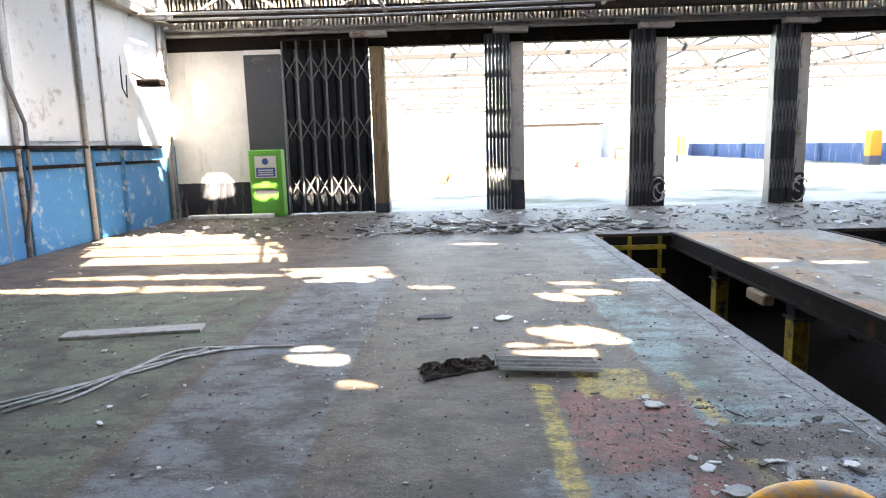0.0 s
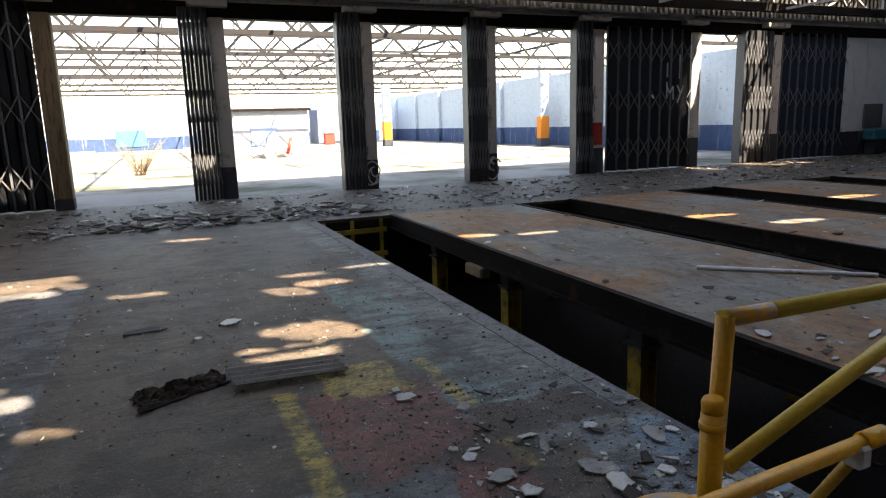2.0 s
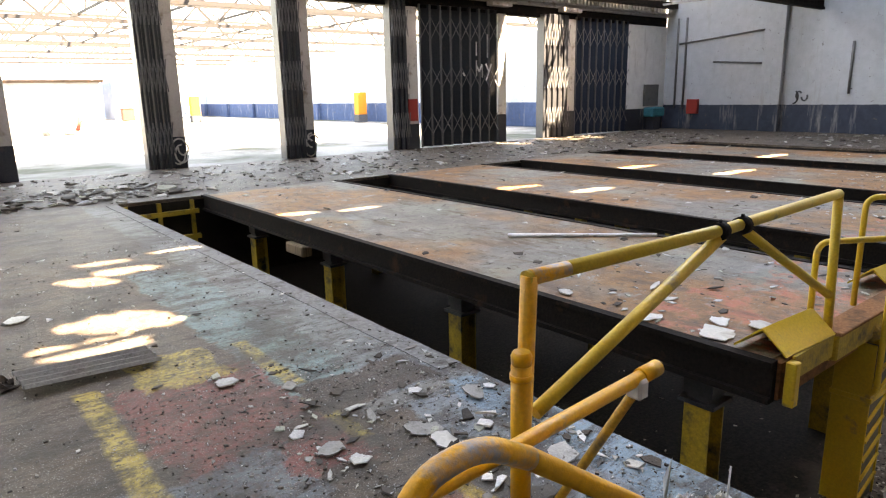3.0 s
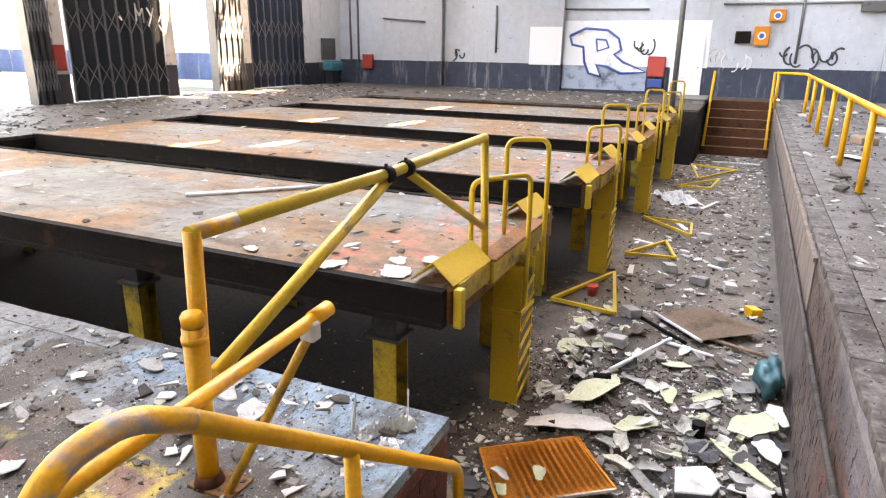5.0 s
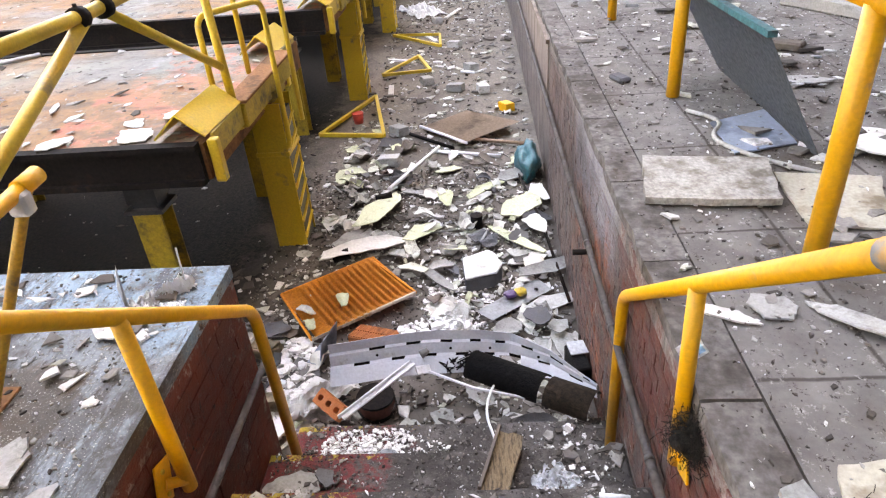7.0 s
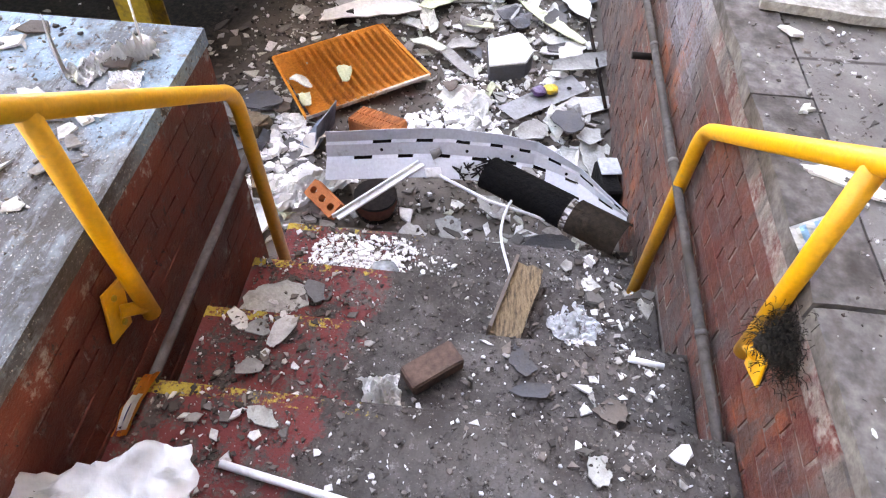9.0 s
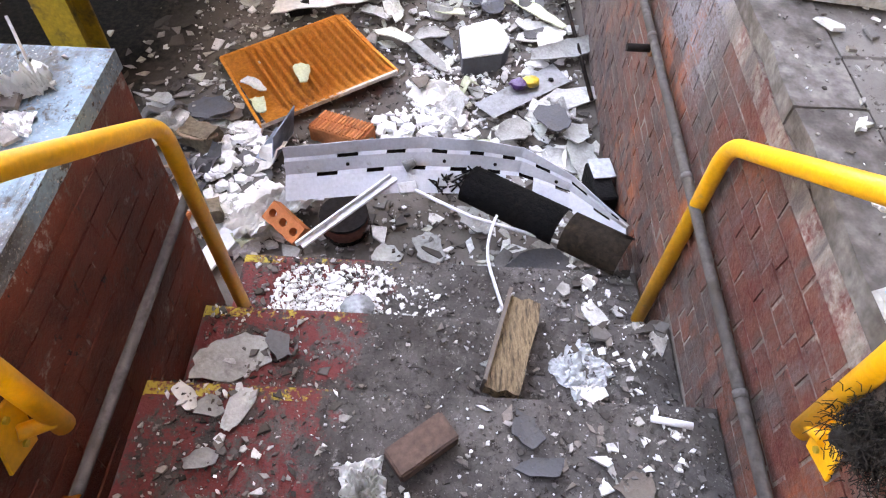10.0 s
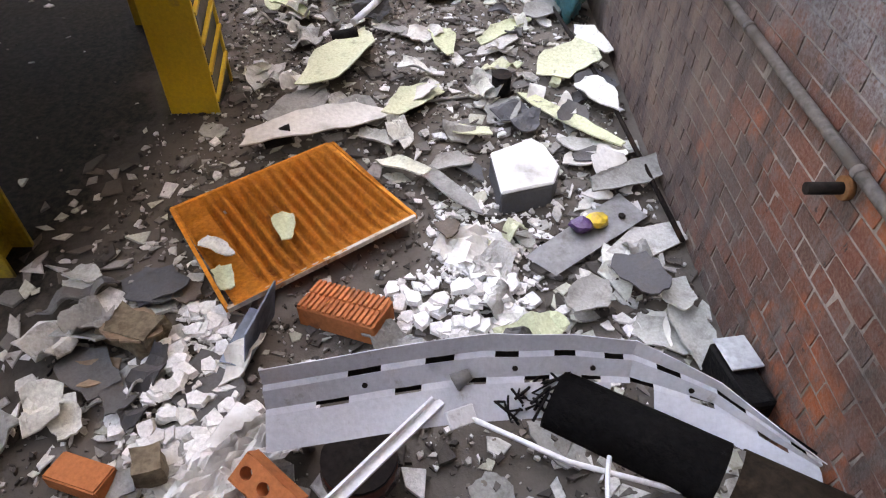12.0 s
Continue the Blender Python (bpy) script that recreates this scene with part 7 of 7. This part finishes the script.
part("rim", tube([(8.61, 2.3, DEEP + 0.13), (8.61, 2.3, DEEP + 0.14)], 0.08, 14), M["red"], rc)

# ---- single things on the steps and floors ----
tm = thing("timber_offcut", "split pale timber offcut lying on the step", "timber")
m = pose(2.37, 0.60, -0.995, 4, 6, -14)
bm = bmesh.new()
bm_box(bm, -0.21, 0.20, -0.062, 0.062, -0.02, 0.022)
bmesh.ops.subdivide_edges(bm, edges=bm.edges[:], cuts=4, use_grid_fill=True)
for v in bm.verts:
    v.co += Vector((0.035 * noise.noise(Vector((v.co.y * 30, 0, 1))) if abs(v.co.x) > 0.19 else 0.0, 0.010 * noise.noise(Vector((v.co.x * 9, v.co.y * 40, 4))), 0.006 * noise.noise(v.co * 25)))
bmesh.ops.transform(bm, matrix=m, verts=bm.verts[:])
part("plank", bm, worn("split_timber", (0.22, 0.155, 0.095), (0.06, 0.045, 0.032), 0.5, 9, 0.35, 0.85, 0, 0.6, 40, 0.2, False, (1.2, 9, 9)), tm)
bm = box(-0.20, 0.22, 0.058, 0.072, -0.03, 0.045)
bmesh.ops.transform(bm, matrix=m, verts=bm.verts[:])
part("bark_edge", bm, M["slate"], tm)


def crumple(name, x, y, z, sx, sy, h, mat, label, category, seed=0, rz=0):
    bm = bmesh.new()
    bmesh.ops.create_grid(bm, x_segments=22, y_segments=22, size=1.0)
    off = Vector((seed * 3.1, seed * 1.7, 0))
    for v in bm.verts:
        q = v.co.copy()
        e = 1 - 0.25 * noise.noise(q * 2.3 + off)
        fold = abs(noise.noise(q * 2.6 + off)) + 0.5 * abs(noise.noise(q * 6 + off))
        v.co = Vector((q.x * sx * e, q.y * sy * e, h * fold * (1.15 - 0.5 * q.length)))
    low = min(v.co.z for v in bm.verts)
    bmesh.ops.translate(bm, verts=bm.verts[:], vec=(0, 0, -low))
    bmesh.ops.solidify(bm, geom=bm.faces[:], thickness=0.002)
    bmesh.ops.transform(bm, matrix=pose(x, y, z, 0, 0, rz), verts=bm.verts[:])
    return tagged(part(name, bm, mat), label, category)


crumple("white_cloth", 3.34, 1.72, DEEP + 0.10, 0.24, 0.09, 0.14, M["white"], "crumpled white cloth on the plaster heap", "cloth", 1, 130)
M["film"] = worn("milky_plastic_film", (0.62, 0.63, 0.63), (0.34, 0.33, 0.32), 0.25, 6, 0.10, 0.28, 0, 0.25, 25)
M["film"].node_tree.nodes["Principled BSDF"].inputs["Transmission Weight"].default_value = 0.35
bg = crumple("plastic_bag", 1.13, 1.55, STEPS[1][1], 0.17, 0.21, 0.13, M["film"], "crumpled milky plastic bag on the upper step", "bag", 2, 20)
for f in bg.data.polygons:
    f.use_smooth = True
crumple("clear_wrapper", 2.30, 0.36, STEPS[4][1], 0.09, 0.09, 0.07, M["glass"], "crumpled clear plastic wrapper on the step", "wrapper", 3, 40)
crumple("paper_cup", 1.79, 1.06, STEPS[3][1], 0.06, 0.06, 0.09, M["white"], "crushed white cup on the step", "cup", 4, 10)
fw = thing("foil_wrapper", "orange and white snack wrapper against the stair wall", "wrapper")


def folded_sheet(w, h, curl, m, u0=0.0, u1=1.0, v0=0.0, v1=1.0, lift=0.0, seed=1):
    """A part of a thin, slightly curled and creased sheet."""
    bm = bmesh.new()
    rows = []
    for i in range(9):
        u = u0 + (u1 - u0) * i / 8
        rows.append([])
        for j in range(9):
            v = v0 + (v1 - v0) * j / 8
            z = curl * (math.sin(u * 3.1) + 0.5 * math.sin(v * 5 + seed)) + 0.010 * noise.noise(Vector((u * 4, v * 4, seed))) + lift
            rows[-1].append(bm.verts.new(m @ Vector(((u - 0.5) * w, (v - 0.5) * h, z))))
    for r0, r1 in zip(rows, rows[1:]):
        for j in range(8):
            bm.faces.new((r0[j], r0[j + 1], r1[j + 1], r1[j]))
    bmesh.ops.solidify(bm, geom=bm.faces[:], thickness=0.0012)
    return bm


m = pose(1.545, 1.715, STEPS[2][1] + 0.012, -28, 0, -6)
part("foil", folded_sheet(0.20, 0.075, 0.010, m), M["orange"], fw)
part("white_field", folded_sheet(0.20, 0.075, 0.010, m, 0.08, 0.62, 0.12, 0.88, 0.003), M["white"], fw)
part("blue_mark", folded_sheet(0.20, 0.075, 0.010, m, 0.18, 0.46, 0.36, 0.62, 0.006), M["blue"], fw)
crumple("paper_sheet", 15.3, 1.9, DEEP, 0.6, 0.35, 0.25, M["white"], "crumpled pale paper on the alley floor", "paper", 6, 30)
crumple("crumpled_sheet", 0.10, 5.25, 0.0, 0.30, 0.14, 0.11, M["charred"], "crumpled black plastic on the painted floor", "plastic", 7, 25)
M["paleblue"] = worn("pale_blue_print", (0.30, 0.55, 0.75), (0.55, 0.65, 0.72), 0.3, 20, 0.1, 0.6)
ct = thing("paper_wrapper", "folded white and pale blue paper resting on the kerb edge", "wrapper")
m = pose(1.93, -0.02, 0.055, -42, -26, 25)
part("paper", folded_sheet(0.065, 0.085, 0.007, m, seed=4), M["white"], ct)
part("blue_print", folded_sheet(0.065, 0.085, 0.007, m, 0.1, 0.9, 0.08, 0.36, 0.003, 4), M["paleblue"], ct)
part("blue_print", folded_sheet(0.065, 0.085, 0.007, m, 0.1, 0.9, 0.58, 0.76, 0.003, 4), M["paleblue"], ct)
for i, (x, y, z, s) in enumerate(((1.72, 0.02, -0.18, 0.10), (1.28, -0.27, 0.0, 0.06))):
    fl = random.Random(60 + i)
    bm = bmesh.new()
    for k in range(1500):
        c = Vector((x + fl.gauss(0, s * 0.4), max(y + fl.gauss(0, s * 0.3), 0.005 if i == 0 else -9), z + abs(fl.gauss(0, s * 0.5)) + 0.01))
        e = Vector((fl.gauss(0, 0.014), fl.gauss(0, 0.014), fl.gauss(0, 0.014)))
        bm_tube(bm, [c, c + e * 0.5 + Vector((0, 0, 0.008)), c + e], 0.0011, 3)
    lump = bmesh.ops.create_icosphere(bm, subdivisions=3, radius=s * 0.5)["verts"]
    for v in lump:
        v.co = v.co * (0.8 + 0.8 * noise.noise(v.co * 25)) + Vector((x, y, z + s * 0.35))
        v.co.y = max(v.co.y, 0.004) if i == 0 else v.co.y
        v.co.z = max(v.co.z, z)
    tagged(part("dust_clump", bm, M["fluff"]), "clump of grey dust and old web", "dust", "dust clumps")
for i, (x, y, sx, sy, h, rz) in enumerate(((2.46, 1.93, 0.035, 0.075, 0.10, 30), (2.38, 2.02, 0.05, 0.07, 0.06, 70), (2.34, 1.90, 0.045, 0.05, 0.03, 10))):
    bo = crumple("plastic_bottle", x, y, 0.0, sx, sy, h, M["film"], "crushed cloudy plastic bottle on the platform edge", "bottle", 14 + i, rz)
    tagged(bo, "crushed cloudy plastic bottle on the platform edge", "bottle", "plastic bottles")
sw = thing("drinking_straw", "thin white straw standing out of the crushed bottles", "straw")
part("straw", tube([(2.50, 1.90, 0.03), (2.53, 1.91, 0.17)], 0.004, 6), M["enamel"], sw)
ga = thing("glass_dish", "cloudy glass dish among plaster crumbs on the step", "dish")
part("dish", tube([(2.66, 1.22, -1.30), (2.66, 1.22, -1.272), (2.66, 1.22, -1.270), (2.66, 1.22, -1.285)], [0.06, 0.075, 0.066, 0.05], 9), worn("dull_glass", (0.22, 0.235, 0.24), (0.10, 0.10, 0.10), 0.4, 18, 0.3, 0.12), ga)
ws = thing("white_stick", "long white stick lying across the upper steps", "stick")
part("stick", tube([(1.40, 1.42, STEPS[2][1] + 0.02), (1.30, 0.84, STEPS[2][1] + 0.02)], 0.012, 7), M["enamel"], ws)
bn = thing("white_batten", "short white tube on the stair tread", "tube")
part("tube", tube([(2.02, 0.22, -0.77), (2.0, 0.10, -0.765)], 0.012, 8), M["enamel"], bn)
cs = thing("corrugated_offcut", "dusty grey corrugated sheet on the painted floor", "sheet")
bm = bmesh.new()
rows = []
for i in range(25):
    t = i / 24
    rows.append([bm.verts.new((0.42 + u * 0.76 - t * 0.03, 5.02 + t * 0.36 + u * 0.0, 0.035 + 0.022 * math.sin(t * math.tau * 4) + 0.03 * (1 - u))) for u in (0, 0.5, 1)])
for a, b in zip(rows, rows[1:]):
    for k in range(2):
        bm.faces.new((a[k], a[k + 1], b[k + 1], b[k]))
bmesh.ops.solidify(bm, geom=bm.faces[:], thickness=0.008)
part("sheet", bm, M["greysheet"], cs)
lt = thing("long_tube", "long thin white tube lying on the deck", "tube")
part("tube", tube([(5.51, 6.25, 0.024), (6.76, 5.05, 0.024)], 0.022, 8), M["enamel"], lt)
pl = thing("long_plank", "long dusty plank lying on the floor", "plank")
part("plank", box(-0.65, 0.65, -0.11, 0.11, 0, 0.035, 0.005, pose(-3.05, 6.45, 0.0, 0, 0, 9)), M["greysheet"], pl)
for i in range(4):
    c = thing("loose_cable", "pale loose cable curling on the floor", "cable", "loose cables")
    rr = random.Random(70 + i)
    part("cable", tube(bend([(-3.6 + 0.3 * i, 4.2 + 0.15 * i, 0.012), (-2.9 + 0.1 * i, 4.9, 0.012), (-2.4, 5.3 + 0.2 * i, 0.012), (-2.1 + 0.25 * i, 5.9, 0.012)], 0.3, 6), 0.011, 6), M["greysheet"], c)
bk = thing("timber_wedge", "pale timber block wedged beneath the deck edge", "timber")
part("block", box(3.98, 4.14, 8.6, 9.1, -0.42, -0.272, 0.02), M["timber"], bk)
pe = thing("pit_rack", "yellow steel rack at the end of the pit", "rack")
for z in (-0.25, -0.7):
    part("rail", box(XN + 0.05, DECK0 - 0.1, YE - 0.12, YE - 0.04, z - 0.04, z + 0.04), M["ydirty"], pe)
for x in (XN + 0.12, XN + 0.65, DECK0 - 0.2):
    part("upright", box(x - 0.03, x + 0.03, YE - 0.10, YE - 0.03, DEEP, -0.05), M["ydirty"], pe)

# blocks and boards farther along the raised floor
for i, (x, y, L, W, H, a, mat) in enumerate(((8.4, -0.95, 0.55, 0.2, 0.12, 10, "slate"), (8.1, -1.35, 0.4, 0.3, 0.08, 40, "pillar"), (6.6, -2.6, 0.9, 0.45, 0.12, 25, "greysheet"), (6.2, -3.1, 0.7, 0.4, 0.10, -20, "greysheet"),
        (10.6, -2.4, 0.6, 0.35, 0.12, 60, "greysheet"), (14.5, -1.3, 0.5, 0.3, 0.14, 15, "ply"), (16.5, -2.2, 1.2, 0.3, 0.08, 35, "white"), (19.0, -2.8, 1.4, 0.6, 0.10, 10, "white"), (5.4, -1.7, 0.22, 0.11, 0.07, 50, "slate"), (4.9, -0.35, 0.16, 0.10, 0.04, 20, "slate"))):
    ob = part("broken_block", box(-L / 2, L / 2, -W / 2, W / 2, 0, H, 0.015, pose(x, y, 0.0, 0, 0, a)), M[mat])
    tagged(ob, "broken concrete block on the raised floor", "block", "blocks on the raised floor")
hs = thing("old_hose", "pale flat hose curling on the raised floor", "hose")
part("hose", tube(bend([(4.2, -0.62, 0.016), (4.0, -0.78, 0.016), (3.75, -0.62, 0.016), (3.45, -0.78, 0.016), (3.2, -1.05, 0.016)], 0.15, 6), 0.013, 7), M["greysheet"], hs)
for x, y, L, a, mat in ((13.0, 1.6, 0.9, 20, "enamel"), (15.0, 1.2, 1.1, -15, "pillar"), (21.2, 1.2, 2.0, 80, "white"), (11.5, 2.0, 0.5, 60, "enamel"), (9.9, 2.0, 0.5, 5, "pillar"), (20.0, 1.9, 1.0, 10, "white")):
    sl = thing("loose_batten", "pale batten lying on the alley floor", "batten", "loose battens")
    part("batten", box(-L / 2, L / 2, -0.04, 0.04, 0, 0.03, 0.004, pose(x, y, DEEP, 0, 2, a)), M[mat], sl)

# ---- stones and bricks of the setting ----
alley, stairw = bpy.data.objects["alley_wall"], bpy.data.objects["stair_wall"]
rs = random.Random(77)
x = STEPS[0][0]
while x < 22.5:
    w = rs.uniform(0.7, 1.05)
    bm = bmesh.new()
    bm_box(bm, x + 0.006, x + w - 0.006, -0.185, 0.0, -0.055, 0.004 + rs.uniform(0, 0.006))
    bmesh.ops.subdivide_edges(bm, edges=bm.edges[:], cuts=5, use_grid_fill=True)
    for v in bm.verts:
        k = noise.noise(v.co * 6.0)
        if v.co.y > -0.01:
            v.co.y -= 0.035 * max(0.0, k)
        v.co.z += 0.006 * noise.noise(v.co * 9.0)
    part("coping_stone", bm, M["coping"] if "coping" in M else M.setdefault("coping", worn("coping_stone_face", (0.165, 0.15, 0.14), (0.075, 0.063, 0.056), 0.55, 4.5, 0.4, 0.95, 0, 0.7, 25)), alley)
    x += w


def brick_mesh(w, mat, seed):
    bm = bmesh.new()
    bm_box(bm, -w / 2, w / 2, -0.006, 0.010, -0.0325, 0.0325)
    r = random.Random(seed)
    for v in bm.verts:
        if v.co.y > 0:
            v.co += Vector((r.uniform(-0.004, 0.004), r.uniform(-0.003, 0.002), r.uniform(-0.003, 0.003)))
    return mesh_of("brick", bm, mat)


def brick_wall(parent, mat, y, s, x0, x1, xa, xb, floor_z, top=-0.07):
    """Stretchers and headers in courses of 75 mm on a wall that faces +y (s 1) or -y (s -1): single bricks from xa to xb, the rest joined."""
    long_, short = [brick_mesh(0.212, mat, i) for i in range(5)], [brick_mesh(0.099, mat, 9 + i) for i in range(4)]
    rest = bmesh.new()
    r = random.Random(5)
    z, c = DEEP + 0.0375, 0
    while z < top - 0.03:
        w, x = (0.215, x0 + 0.11 * (c % 2)) if c % 4 else (0.102, x0 + 0.05)
        while x + w < x1:
            cx = x + w / 2
            if z > floor_z(cx) - 0.03:
                m = pose(cx, y + s * r.uniform(-0.002, 0.002), z, 0, 0, 0 if s > 0 else 180)
                if xa <= cx <= xb:
                    piece("brick", r.choice(long_ if w > 0.2 else short), parent, m)
                else:
                    bm_box(rest, -w / 2 + 0.002, w / 2 - 0.002, -0.006, 0.010, -0.0325, 0.0325, m)
            x += w + 0.010
        z += 0.075
        c += 1
    ob = part("brickwork", rest, mat, parent)
    tagged(ob, "", "", "", "stuff")


brick_wall(alley, M["alleybrick"], -0.010, 1, STEPS[0][0], 6.4, 2.3, 4.9, lambda x: tread_z(x, 0))
brick_wall(stairw, M["brickred"], YS + 0.010, -1, STEPS[0][0], XN - 0.01, 0.5, 2.65, lambda x: tread_z(x, 0))
